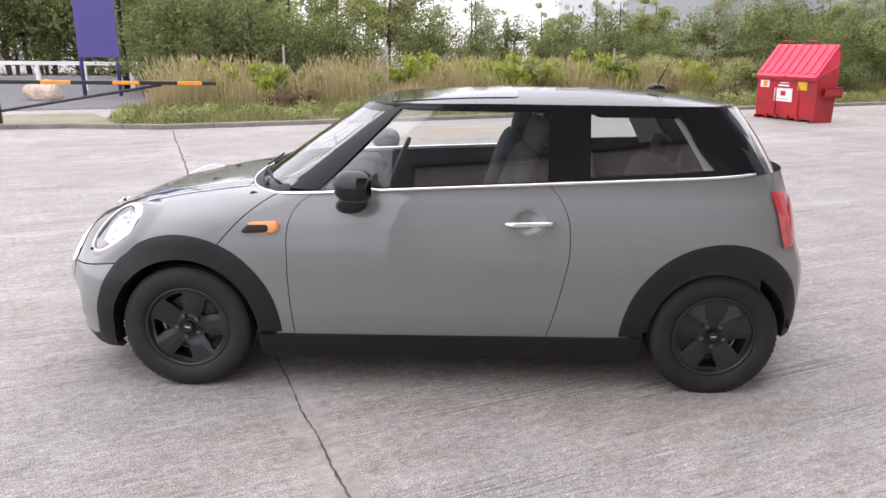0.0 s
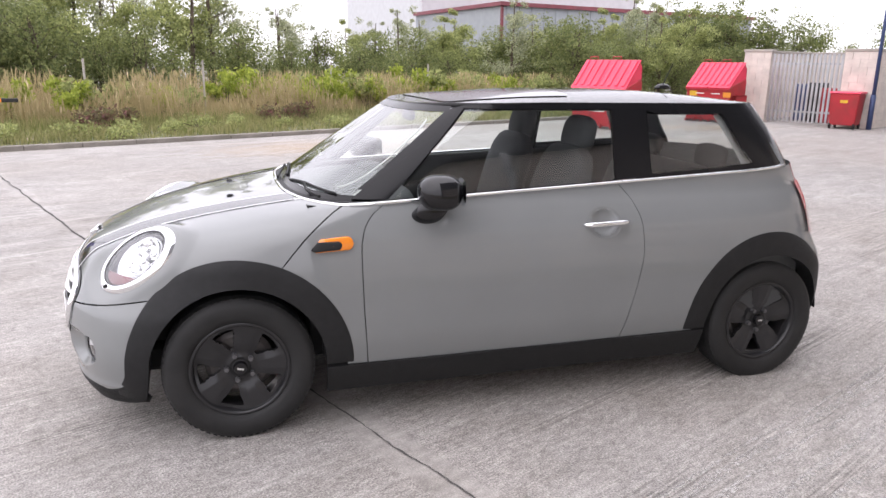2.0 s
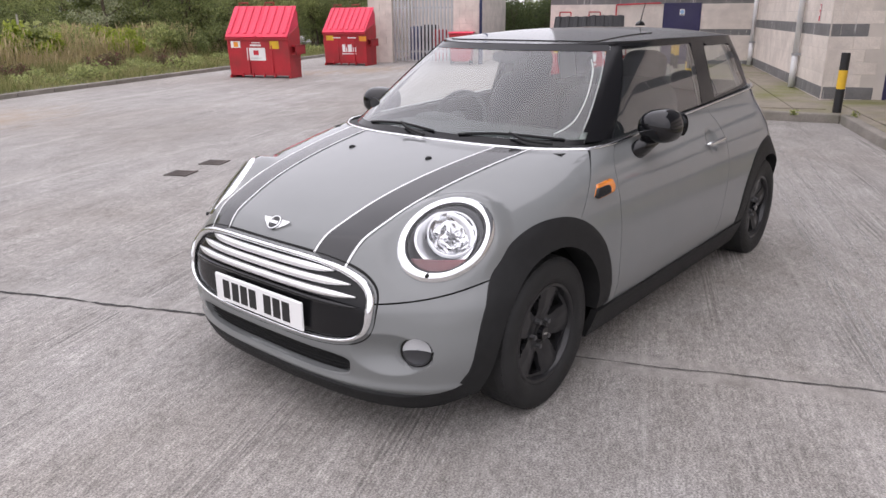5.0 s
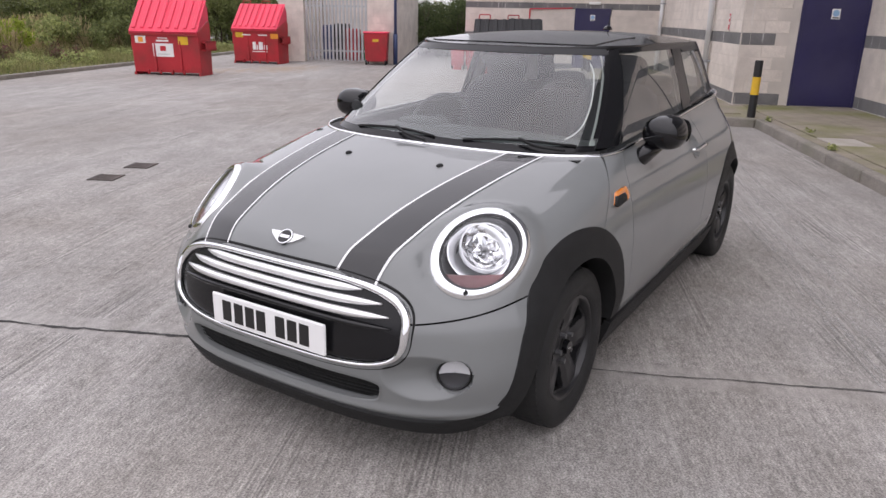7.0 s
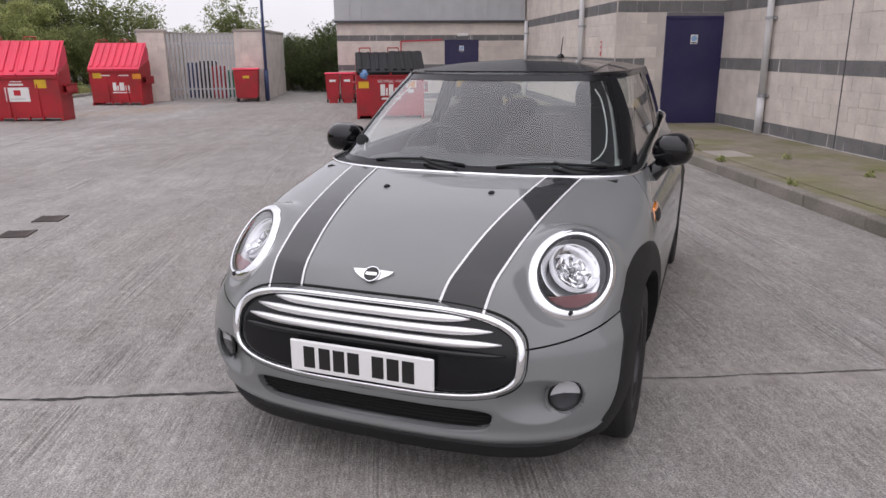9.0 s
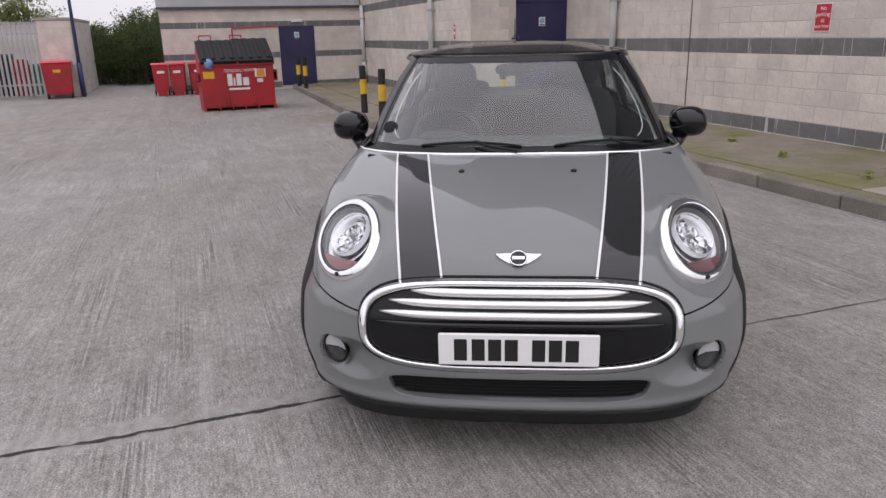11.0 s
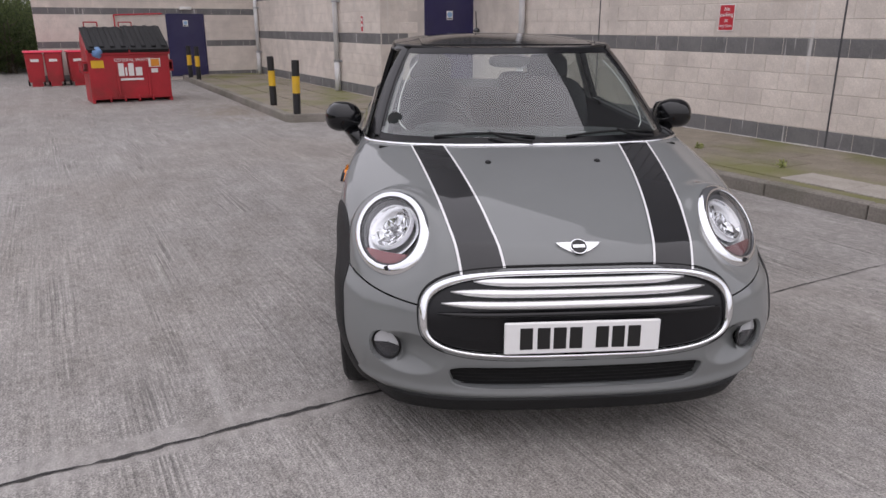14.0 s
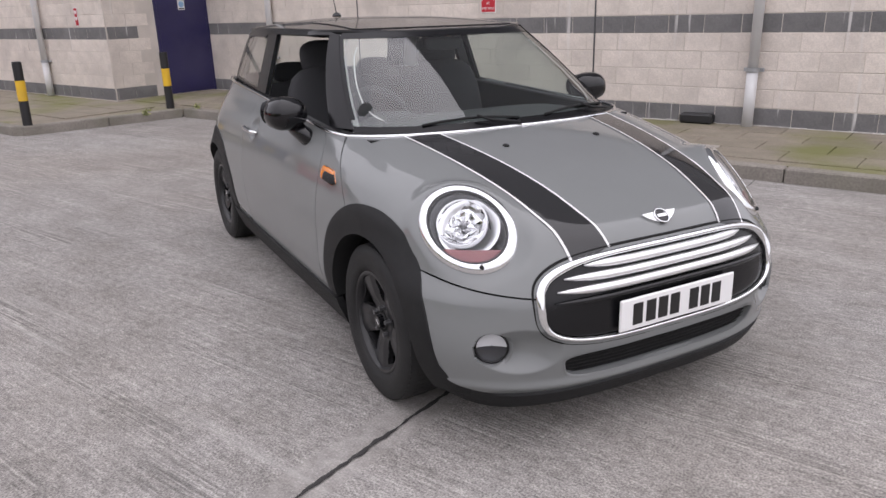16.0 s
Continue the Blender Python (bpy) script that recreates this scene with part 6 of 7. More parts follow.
# unseen upper sheeting, toned dark for the reflections in bonnet and screen
cladding("cladding_south", -2.8, 9.20, -5.60, -5.24, 3.30, 12.5, True, "dark grey ribbed metal cladding above the block wall", "upper_clad")
cladding("cladding_end", 9.10, 9.4, -5.24, -3.29, 3.30, 12.5, False, "dark grey ribbed metal cladding", "upper_clad")
cladding("cladding_side", 9.40, 18.3, -3.60, -3.29, 3.30, 12.5, True, "dark grey ribbed metal cladding", "upper_clad")
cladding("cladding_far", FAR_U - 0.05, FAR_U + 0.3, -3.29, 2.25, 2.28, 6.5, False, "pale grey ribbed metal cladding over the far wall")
bm = bmesh.new()
box(bm, FAR_U + 0.31, FAR_U + 9, 2.0, 2.2, 0, 6.4)
box(bm, -2.8, 9.3, -14, -5.62, 12.3, 12.5)
box(bm, 9.3, 27, -14, -3.62, 12.3, 12.5)
o = tagged(part("building_shell", bm, M["clad"], None, "closed sides and roof of the building"), category="building", kind="structure")
o.matrix_world = SITE
bm = bmesh.new()
box(bm, -3.1, -2.8, -14, -5.24, 0, 12.5)
o = tagged(part("wall_return", bm, M["upper_clad"], None, "plain end wall of the building"), category="wall", kind="structure")
o.matrix_world = SITE


# ---------------------------------------------------------------- downpipes
def downpipe(u, n, top, label, r=0.052, offset=0.0, shoe=True):
    p = thing("downpipe", SITE @ pose(u, n + r + 0.03, 0), label, "downpipe", "downpipes")
    bm = bmesh.new()
    rod(bm, (0, 0, PAVE), (0, 0, PAVE + 0.62), r * 1.12, 16)
    part("pipe_foot", bm, M["pipe"], p, smooth=True)
    bm = bmesh.new()
    rod(bm, (0, 0, PAVE + 0.62), (0, 0, top), r, 16)
    part("pipe", bm, M["pipe"], p, smooth=True)
    for z in (PAVE + 0.60, 1.9, 2.9):
        if z < top:
            bm = bmesh.new()
            rod(bm, (0, 0, z - 0.02), (0, 0, z + 0.02), r * 1.3, 16)
            box(bm, -r * 1.9, r * 1.9, -r - 0.028, -r * 0.6, z - 0.018, z + 0.018)
            part("pipe_bracket", bm, M["galv"], p)
    return p


downpipe(-0.38, -5.29, 3.3, "white plastic downpipe with a steel bracket on the block wall")
downpipe(7.35, -5.29, 3.3, "white plastic downpipe on the block wall")
downpipe(11.25, -3.34, 3.3, "white plastic downpipe on the side wall")
downpipe(17.55, -3.34, 2.25, "white plastic downpipe in the far corner")
# drain box at the foot of the near pipe
bm = bmesh.new()
box(bm, -0.02, 0.34, -5.27, -5.12, PAVE + 0.005, PAVE + 0.115, bevel=0.02)
o = part("black_box", bm, M["black"], None, "black plastic box against the wall's foot")
o.matrix_world = SITE
tagged(o, category="box")


# ---------------------------------------------------------------- wall signs
def wall_sign(m, w, h, lines, label, frame=True):
    s = thing("wall_sign", m, label, "sign")
    bm = bmesh.new()
    box(bm, -w / 2, w / 2, -0.006, 0.0, -h / 2, h / 2, bevel=0.002)
    part("sign_border", bm, M["white"], s)
    bm = bmesh.new()
    box(bm, -w / 2 + 0.012, w / 2 - 0.012, -0.0085, -0.004, -h / 2 + 0.012, h / 2 - 0.012)
    part("sign_face", bm, M["signred"], s)
    return s


np_sign = wall_sign(SITE @ pose(3.03, -5.283, 1.515, 0, 0, 180), 0.235, 0.315, [], "red wall sign with white words about parking")
for k, (txt, dz) in enumerate((("No", 0.098), ("parking", 0.033), ("at", -0.032), ("any time", -0.097))):
    words("sign_words", txt, 0.066 if k != 3 else 0.055, pose(0, -0.009, dz, 90, 0, 0), M["white"], np_sign)
fire = wall_sign(SITE @ pose(9.98, -3.333, 1.46, 0, 0, 180), 0.115, 0.30, [], "small red notice on the side wall")
for dz in (0.07, -0.03):
    bm = bmesh.new()
    box(bm, -0.03, 0.03, -0.011, -0.008, dz - 0.022, dz + 0.03)
    part("sign_mark", bm, M["white"], fire)
# a small lamp over the far door and a small box under the eaves
bm = bmesh.new()
box(bm, FAR_U - 0.09, FAR_U - 0.012, -1.62, -1.30, 1.84, 1.92, bevel=0.015)
o = tagged(part("wall_lamp", bm, M["white"], None, "small white bulkhead lamp above the far door"), category="lamp")
o.matrix_world = SITE
# red pipe over the far bins
bm = bmesh.new()
rod(bm, (FAR_U - 0.06, 0.35, 0.05), (FAR_U - 0.06, 0.35, 1.70), 0.018, 8)
rod(bm, (FAR_U - 0.06, 0.35, 1.70), (FAR_U - 0.06, -0.85, 1.74), 0.018, 8)
o = tagged(part("red_rail", bm, M["signred"], None, "thin red steel rail against the far wall"), category="rail")
o.matrix_world = SITE


# ---------------------------------------------------------------- bollards
def bollard():
    b = thing("bollard", SITE, "black steel bollard with a yellow band by the kerb", "bollard", "bollards")
    for name, z0, z1, r, mat in (("post_foot", 0.0, 0.33, 0.0575, "black"), ("yellow_band", 0.33, 0.585, 0.0585, "yellow"), ("post_top", 0.585, 0.82, 0.0575, "black")):
        bm = bmesh.new()
        rod(bm, (0, 0, z0), (0, 0, z1), r, 24)
        if name == "post_top":
            bmesh.ops.bevel(bm, geom=[e for e in bm.edges if all(v.co.z > 0.81 for v in e.verts)], offset=0.006, segments=2, affect="EDGES")
        o = part(name, bm, M[mat], b, smooth=True)
        o.data.set_sharp_from_angle(angle=radians(40))
    return b


BOLLARDS = [(7.52, -1.19, 1.2), (9.10, -1.27, -1.0), (7.42, -3.22, 0.5), (16.9, -1.25, 0), (16.1, -1.31, 0)]
first = bollard()
first.matrix_world = SITE @ pose(BOLLARDS[0][0], BOLLARDS[0][1], PAVE - 0.01, 0.8, -1.0, 0)
for u, n, lean in BOLLARDS[1:]:
    copy_thing(first, SITE @ pose(u, n, PAVE - 0.01, lean, 0, 30))


# ---------------------------------------------------------------- waste containers
def skip_container(name, m, w, depth, lid, label, marks, rise=0.69):
    """A front-lift waste container: low front, high back, two ribbed lids; its front looks along -x, its width along y."""
    s = thing(name, m, label, "skip", "red waste skips")
    fh, bh = 1.00, 1.24
    bm = bmesh.new()
    side = [(0.06, 0.06), (0.0, fh), (depth * 0.92, bh), (depth, bh - 0.10), (depth * 0.96, 0.06)]
    va = [[bm.verts.new((x, y, z)) for x, z in side] for y in (0, w)]
    k = len(side)
    for i in range(k):
        bm.faces.new((va[0][i], va[1][i], va[1][(i + 1) % k], va[0][(i + 1) % k]))
    bm.faces.new(va[0])
    bm.faces.new(va[1][::-1])
    bmesh.ops.recalc_face_normals(bm, faces=bm.faces)
    bmesh.ops.bevel(bm, geom=list(bm.edges), offset=0.012, segments=1, affect="EDGES")
    body = part("skip_body", bm, M["skip"], s)
    bm = bmesh.new()
    box(bm, -0.035, 0.03, -0.02, w + 0.02, fh - 0.10, fh - 0.005, bevel=0.008)
    part("top_rail", bm, M["skip"], s)
    for y in (0.0, w - 0.05):
        bm = bmesh.new()
        box(bm, 0.02, depth * 0.95, y, y + 0.05, 0.0, 0.07)
        part("skid", bm, M["skip"], s)
    for y in (w * 0.28, w * 0.66):
        bm = bmesh.new()
        box(bm, 0.01, 0.05, y - 0.02, y + 0.02, 0.10, fh - 0.12, bevel=0.006)
        part("front_rib", bm, M["skip"], s)
    for y in np.linspace(w * 0.25, w * 0.78, 4):
        bm = bmesh.new()
        box(bm, -0.005, 0.06, y - 0.015, y + 0.015, 0.02, 0.12, bevel=0.004)
        part("foot_lug", bm, M["skip"], s)
    for y0, y1 in ((-0.10, 0.0), (w, w + 0.10)):
        bm = bmesh.new()
        for z0, z1, x0, x1 in ((0.56, 0.60, 0.18, 0.72), (0.74, 0.78, 0.18, 0.72)):
            box(bm, x0, x1, y0, y1, z0, z1)
        box(bm, 0.18, 0.72, min(y0, y1) if y0 < 0 else y1 - 0.02, (y0 + 0.02) if y0 < 0 else y1, 0.56, 0.78)
        part("fork_pocket", bm, M["skip"], s, "steel lifting pocket")
    # lids on a slope up to the ridge at the back
    x0, z0, x1, z1 = -0.05, fh - 0.0, depth * 0.80, fh + rise
    cheek = [(0.0, fh - 0.02), (x1, z1 - 0.04), (depth * 0.92, z1 - 0.16), (depth * 0.95, bh - 0.06)]
    for y in (0.012, w - 0.03):
        bm = bmesh.new()
        a = [bm.verts.new((x, y, z)) for x, z in cheek]
        b = [bm.verts.new((x, y + 0.02, z)) for x, z in cheek]
        bm.faces.new(a)
        bm.faces.new(b[::-1])
        for i in range(4):
            bm.faces.new((a[i], a[(i + 1) % 4], b[(i + 1) % 4], b[i]))
        bmesh.ops.recalc_face_normals(bm, faces=bm.faces)
        part("cheek_plate", bm, M["skip"] if lid == "blacklid" else M["lid"], s)
    bm = bmesh.new()
    back = [(x1 - 0.02, z1 - 0.05), (depth * 0.95, z1 - 0.17), (depth * 0.97, bh - 0.05), (depth * 0.90, bh - 0.05)]
    va = [[bm.verts.new((x, y, z)) for x, z in back] for y in (0.012, w - 0.012)]
    for i in range(4):
        bm.faces.new((va[0][i], va[1][i], va[1][(i + 1) % 4], va[0][(i + 1) % 4]))
    part("back_panel", bm, M["skip"], s)
    slope = Vector((x1 - x0, 0, z1 - z0))
    run = slope.length
    ang = math.degrees(math.atan2(slope.z, slope.x))
    for half in range(2):
        y0 = (w / 2 + 0.008) * half - 0.02
        y1 = y0 + w / 2 + 0.01
        bm = bmesh.new()
        box(bm, 0, run, y0, y1, -0.012, 0.012, bevel=0.008)
        for k in range(4):
            yy = y0 + (y1 - y0) * (k + 0.5) / 4
            box(bm, 0.06, run - 0.03, yy - 0.045, yy + 0.045, 0.010, 0.040, bevel=0.012)
        box(bm, -0.03, 0.0, y0 + 0.02, y1 - 0.02, -0.05, 0.014)
        o = part("skip_lid", bm, M[lid], s, "ribbed plastic lid")
        o.matrix_local = pose(x0, 0, z0, 0, -ang + (1.5 if half and lid == "blacklid" else 0), 0)
    for y in (w * 0.42, w * 0.85):
        bm = bmesh.new()
        for a, b in (((0, -0.12, 0), (0, -0.12, 0.09)), ((0, -0.12, 0.09), (0, 0.12, 0.09)), ((0, 0.12, 0.09), (0, 0.12, 0))):
            rod(bm, Vector(a) + Vector((x1, y, z1 - 0.01)), Vector(b) + Vector((x1, y, z1 - 0.01)), 0.012, 8)
        part("hinge_hoop", bm, M["skip"], s)

    def sticker(y0, y1, z0, z1, mat, lift=0.0):
        lean = 0.06 / (fh - 0.06)
        bm = bmesh.new()
        vs = []
        for y, z in ((y0, z0), (y1, z0), (y1, z1), (y0, z1)):
            vs.append(bm.verts.new((0.06 - (z - 0.06) * lean - 0.004 - lift, w - y, z)))
        f = bm.faces.new(vs)
        bmesh.ops.recalc_face_normals(bm, faces=[f])
        got = bmesh.ops.extrude_face_region(bm, geom=[f])
        bmesh.ops.translate(bm, vec=(0.006, 0, 0), verts=[v for v in got["geom"] if isinstance(v, bmesh.types.BMVert)])
        return part("sticker", bm, M[mat], body)

    for args in marks:
        sticker(*args)
    return s


def lettering(s, text, size, y, z, w, mat="white"):
    lean = 0.06 / 0.94
    x = 0.06 - (z - 0.06) * lean - 0.006
    return words("lettering", text, size, pose(x, w - y, z, 90, 0, -90), M[mat], s)


W_SK = 1.42
a_marks = [(0.52, 1.02, 0.42, 0.72, "white"), (0.70, 0.84, 0.55, 0.66, "signred", 0.002), (0.62, 0.92, 0.47, 0.485, "galv", 0.002), (0.10, 0.36, 0.72, 0.88, "white"), (0.18, 0.30, 0.74, 0.86, "orange", 0.002), (1.16, 1.40, 0.70, 0.88, "yellow"), (0.62, 0.92, 0.76, 0.80, "white"), (0.66, 0.90, 0.83, 0.85, "white")]
skip_container("waste_skip", SITE @ pose(12.42, 7.78, 0, 0, 0, 0), 1.66, 0.66, "lid", "red steel waste skip with red ribbed plastic lids", a_marks)
b_marks = [(0.10, 0.34, 0.74, 0.88, "yellow"), (1.20, 1.44, 0.72, 0.86, "orange"), (0.62, 0.72, 0.40, 0.62, "white"), (0.74, 0.78, 0.40, 0.54, "white"), (0.81, 0.94, 0.40, 0.62, "white"), (0.97, 1.08, 0.40, 0.54, "white"), (0.60, 1.08, 0.335, 0.36, "white"), (0.30, 0.58, 0.80, 0.83, "white"), (0.82, 1.10, 0.80, 0.83, "white")]
skip_container("waste_skip", SITE @ pose(17.15, 7.62, 0, 0, 0, -4), W_SK, 0.8, "lid", "faded red waste skip with red lids by the compound", b_marks)
c_marks = [(0.52, 0.62, 0.50, 0.74, "white"), (0.64, 0.675, 0.50, 0.66, "white"), (0.70, 0.80, 0.50, 0.74, "white"), (0.83, 0.95, 0.50, 0.66, "white"), (0.54, 0.96, 0.415, 0.455, "white"), (0.05, 0.27, 0.66, 0.80, "yellow"), (1.08, 1.30, 0.66, 0.82, "white"), (1.12, 1.28, 0.67, 0.81, "orange", 0.002), (1.12, 1.24, 0.55, 0.63, "white")]
skip_c = skip_container("waste_skip", SITE @ pose(12.12, -0.06, 0, 0, 0, 3), 1.47, 1.0, "blacklid", "red general waste skip with black ribbed lids", c_marks, rise=0.42)
lettering(skip_c, "GENERAL WASTE", 0.085, 0.74, 0.80, 1.42)
# a blue rag hanging out of the black-lidded skip
bm = bmesh.new()
bmesh.ops.create_uvsphere(bm, u_segments=14, v_segments=10, radius=0.11)
for v in bm.verts:
    v.co *= 1 + 0.35 * noise.noise(v.co * 14)
    v.co.z *= 0.9
M["rag"] = material("blue_plastic_bag", (0.16, 0.30, 0.55), 0.4, vary=0.2)
o = tagged(part("plastic_bag", bm, M["rag"], None, "crumpled blue plastic bag caught under a lid", smooth=True), category="bag")
o.matrix_world = SITE @ pose(12.06, 1.24, 0.95)


# ---------------------------------------------------------------- wheeled bins
def wheeled_bin(m, w, d, h, label, four=False, group="wheeled bins"):
    b = thing("wheeled_bin", m, label, "bin", group)
    bm = bmesh.new()
    r0, r1 = 0.86, 1.0
    vs = []
    for s, z in ((r0, 0.10), (r1, h)):
        vs.append([bm.verts.new((x * s, y * s, z)) for x, y in ((-d / 2, -w / 2), (d / 2, -w / 2), (d / 2, w / 2), (-d / 2, w / 2))])
    for i in range(4):
        bm.faces.new((vs[0][i], vs[0][(i + 1) % 4], vs[1][(i + 1) % 4], vs[1][i]))
    bm.faces.new(vs[0][::-1])
    bm.faces.new(vs[1])
    bmesh.ops.recalc_face_normals(bm, faces=bm.faces)
    bmesh.ops.bevel(bm, geom=list(bm.edges), offset=0.02, segments=2, affect="EDGES")
    part("bin_body", bm, M["skip"], b)
    bm = bmesh.new()
    box(bm, -d / 2 - 0.02, d / 2 + 0.03, -w / 2 - 0.02, w / 2 + 0.02, h, h + 0.05, bevel=0.015)
    for v in bm.verts:
        if v.co.z > h + 0.03:
            v.co.x *= 0.9
    part("bin_lid", bm, M["lid"], b)
    for x, y in (((-d / 2 * 0.8, -w / 2 * 0.8), (d / 2 * 0.8, -w / 2 * 0.8), (-d / 2 * 0.8, w / 2 * 0.8), (d / 2 * 0.8, w / 2 * 0.8)) if four else ((d / 2 * 0.8, -w / 2 * 0.85), (d / 2 * 0.8, w / 2 * 0.85))):
        bm = bmesh.new()
        rod(bm, (x, y - 0.02, 0.075), (x, y + 0.02, 0.075), 0.075, 16)
        part("bin_wheel", bm, M["rubber"], b)
    if not four:
        bm = bmesh.new()
        box(bm, -d / 2 * 0.8, -d / 2 * 0.5, -w * 0.3, w * 0.3, 0.0, 0.11)
        part("bin_foot", bm, M["skip"], b)
    bm = bmesh.new()
    box(bm, -d / 2 - 0.004, -d / 2 + 0.03, -0.09, 0.09, h * 0.74, h * 0.82)
    part("bin_label", bm, M["white"] if not four else M["yellow"], b)
    return b


for u, n, tl in ((17.4, 2.33, 3), (17.45, 1.90, -4), (17.35, 1.40, 5)):
    wheeled_bin(SITE @ pose(u, n, 0, 0, 0, tl), 0.40, 0.44, 0.80, "small red wheeled bin by the far wall")
wheeled_bin(SITE @ pose(18.35, 4.93, 0, 0, 0, 6), 0.72, 0.62, 0.92, "red four-wheeled bin by the compound gate", True)

# ---------------------------------------------------------------- compound with a palisade gate
EU, EN0, EN1, EH = 18.75, 4.47, 8.12, 2.06
for name, u0, u1, n0, n1 in (("wall_compound_a", EU, EU + 0.22, EN0, 5.30), ("wall_compound_b", EU, EU + 0.22, 7.32, EN1), ("wall_compound_c", EU + 0.22, EU + 4.3, EN0, EN0 + 0.22), ("wall_compound_d", EU + 4.1, EU + 4.3, EN0 + 0.22, EN1), ("wall_compound_e", EU + 0.22, EU + 4.1, EN1 - 0.2, EN1)):
    w = wall_core(name, u0 + 0.007, u1, n0 + 0.007, n1, 0, EH - 0.06, "cream block wall of the bin compound")
    if name in ("wall_compound_a", "wall_compound_b"):
        courses(w, (u0, n1, 0), -90, n1 - n0, 0.0, 0.2, 10, dark=())
    if name == "wall_compound_c":
        courses(w, (u0, n0, 0), 0, u1 - u0, 0.0, 0.2, 10, dark=())
    bm = bmesh.new()
    box(bm, u0 - 0.03, u1 + 0.03, n0 - 0.03, n1 + 0.03, EH - 0.06, EH + 0.02, bevel=0.01)
    o = part("coping", bm, M["pale_slab"], w)
    o.matrix_parent_inverse = w.matrix_world.inverted()
    o.matrix_world = SITE
gate = thing("palisade_gate", SITE @ pose(EU + 0.06, 0, 0), "galvanised steel palisade gate of the bin compound", "gate")
for z in (0.35, 1.68):
    bm = bmesh.new()
    box(bm, 0.03, 0.07, 5.32, 7.30, z - 0.025, z + 0.025)
    part("gate_rail", bm, M["galv"], gate)
pale = bmesh.new()
box(pale, 0, 0.025, -0.031, 0.031, 0.06, 1.97)
for v in pale.verts:
    if v.co.z > 1.9 and abs(v.co.y) > 0:
        v.co.z -= 0.02
PALE = bpy.data.meshes.new("gate_pale")
pale.to_mesh(PALE)
pale.free()
PALE.materials.append(M["galv"])
for k in range(17):
    o = link("gate_pale", PALE, gate)
    o.location = (0, 5.37 + 0.1175 * k, 0)
M["greenbin"] = material("green_bin_plastic", (0.03, 0.20, 0.11), 0.5, vary=0.1)
for u, n, w_, h_, mat in ((20.2, 6.55, 0.5, 1.15, "black"), (20.4, 7.05, 0.4, 1.1, "bluepost"), (20.0, 6.15, 0.4, 1.0, "skip"), (20.6, 5.75, 0.5, 0.85, "greenbin")):
    bm = bmesh.new()
    box(bm, u, u + 0.5, n - w_ / 2, n + w_ / 2, 0, h_, bevel=0.04)
    o = tagged(part("stored_crate", bm, M[mat], None, "plain plastic crate stored inside the compound"), category="crate")
    o.matrix_world = SITE
# blue post at the compound's corner and slim lamp posts
for u, n, r, h, mat, lab in ((18.60, 4.40, 0.05, 4.6, "bluepost", "slim dark blue post at the compound corner"), (-1.28, 24.0, 0.08, 8.0, "black", "tall black lamp post beyond the verge")):
    bm = bmesh.new()
    rod(bm, (0, 0, 0), (0, 0, h), r, 12, r * 0.7)
    rod(bm, (0, 0, 0), (0, 0, 0.9), r * 1.35, 12)
    o = tagged(part("lamp_post", bm, M[mat], None, lab, smooth=True), category="post")
    o.matrix_world = SITE @ pose(u, n, 0)

# ---------------------------------------------------------------- drains and the joint in the concrete
M["drain_dirt"] = material("drain_silt", (0.035, 0.028, 0.024), 0.95, vary=0.3)
M["rust_iron"] = material("rusty_iron", (0.072, 0.058, 0.052), 0.85, vary=0.3, scale=25, bump=0.3)
for u, n, t in ((2.58, 3.72, 3), (2.02, 3.74, 4)):
    d = thing("drain_cover", SITE @ pose(u, n, 0, 0, 0, t), "rusty dusty iron drain grating set in the concrete", "drain", "drain gratings")
    bm = bmesh.new()
    box(bm, -0.115, 0.115, -0.10, 0.10, 0.0, 0.003)
    part("drain_pit", bm, M["drain_dirt"], d)
    for k in range(8):
        bm = bmesh.new()
        x = -0.102 + 0.029 * k
        box(bm, x - 0.009, x + 0.009, -0.10, 0.10, 0.003, 0.009, bevel=0.002)
        part("grating_bar", bm, M["rust_iron"], d)
    for y in (-0.105, 0.105):
        bm = bmesh.new()
        box(bm, -0.125, 0.125, y - 0.012, y + 0.012, 0.0, 0.010, bevel=0.002)
        part("grating_rim", bm, M["rust_iron"], d)
M["joint"] = material("joint_filler", (0.030, 0.028, 0.027), 0.9, vary=0.3)


def ground_line(name, pts, w, mat, z, label, rough=0.0, step=0.08):
    """A thin uneven strip lying on the concrete."""
    bm = bmesh.new()
    prev = None
    for (ua, na), (ub, nb) in zip(pts, pts[1:]):
        d = math.hypot(ub - ua, nb - na)
        k = max(2, int(d / step))
        px, py = -(nb - na) / d, (ub - ua) / d
        for i in range(k + 1):
            s = i / k
            jig = rough * noise.noise(Vector(((ua + s * d) * 1.7, na * 3 + s * d * 2.3, 0)))
            jig += 0.35 * rough * noise.noise(Vector((s * d * 27.0, 1.7, ua))) if step < 0.03 else 0.0
            ww = w * max(0.25, 0.85 + 0.55 * noise.noise(Vector((s * d * 5.1, 3.3, ua))) + 0.75 * noise.noise(Vector((s * d * 23.0, 7.3, ua))))
            a = bm.verts.new((ua + (ub - ua) * s + px * (jig + ww / 2), na + (nb - na) * s + py * (jig + ww / 2), z))
            b = bm.verts.new((ua + (ub - ua) * s + px * (jig - ww / 2), na + (nb - na) * s + py * (jig - ww / 2), z))
            if prev:
                bm.faces.new((prev[0], prev[1], b, a))
            prev = (a, b)
    o = part(name, bm, M[mat], None, label)
    o.matrix_world = SITE
    return tagged(o, category="joint", kind="structure")


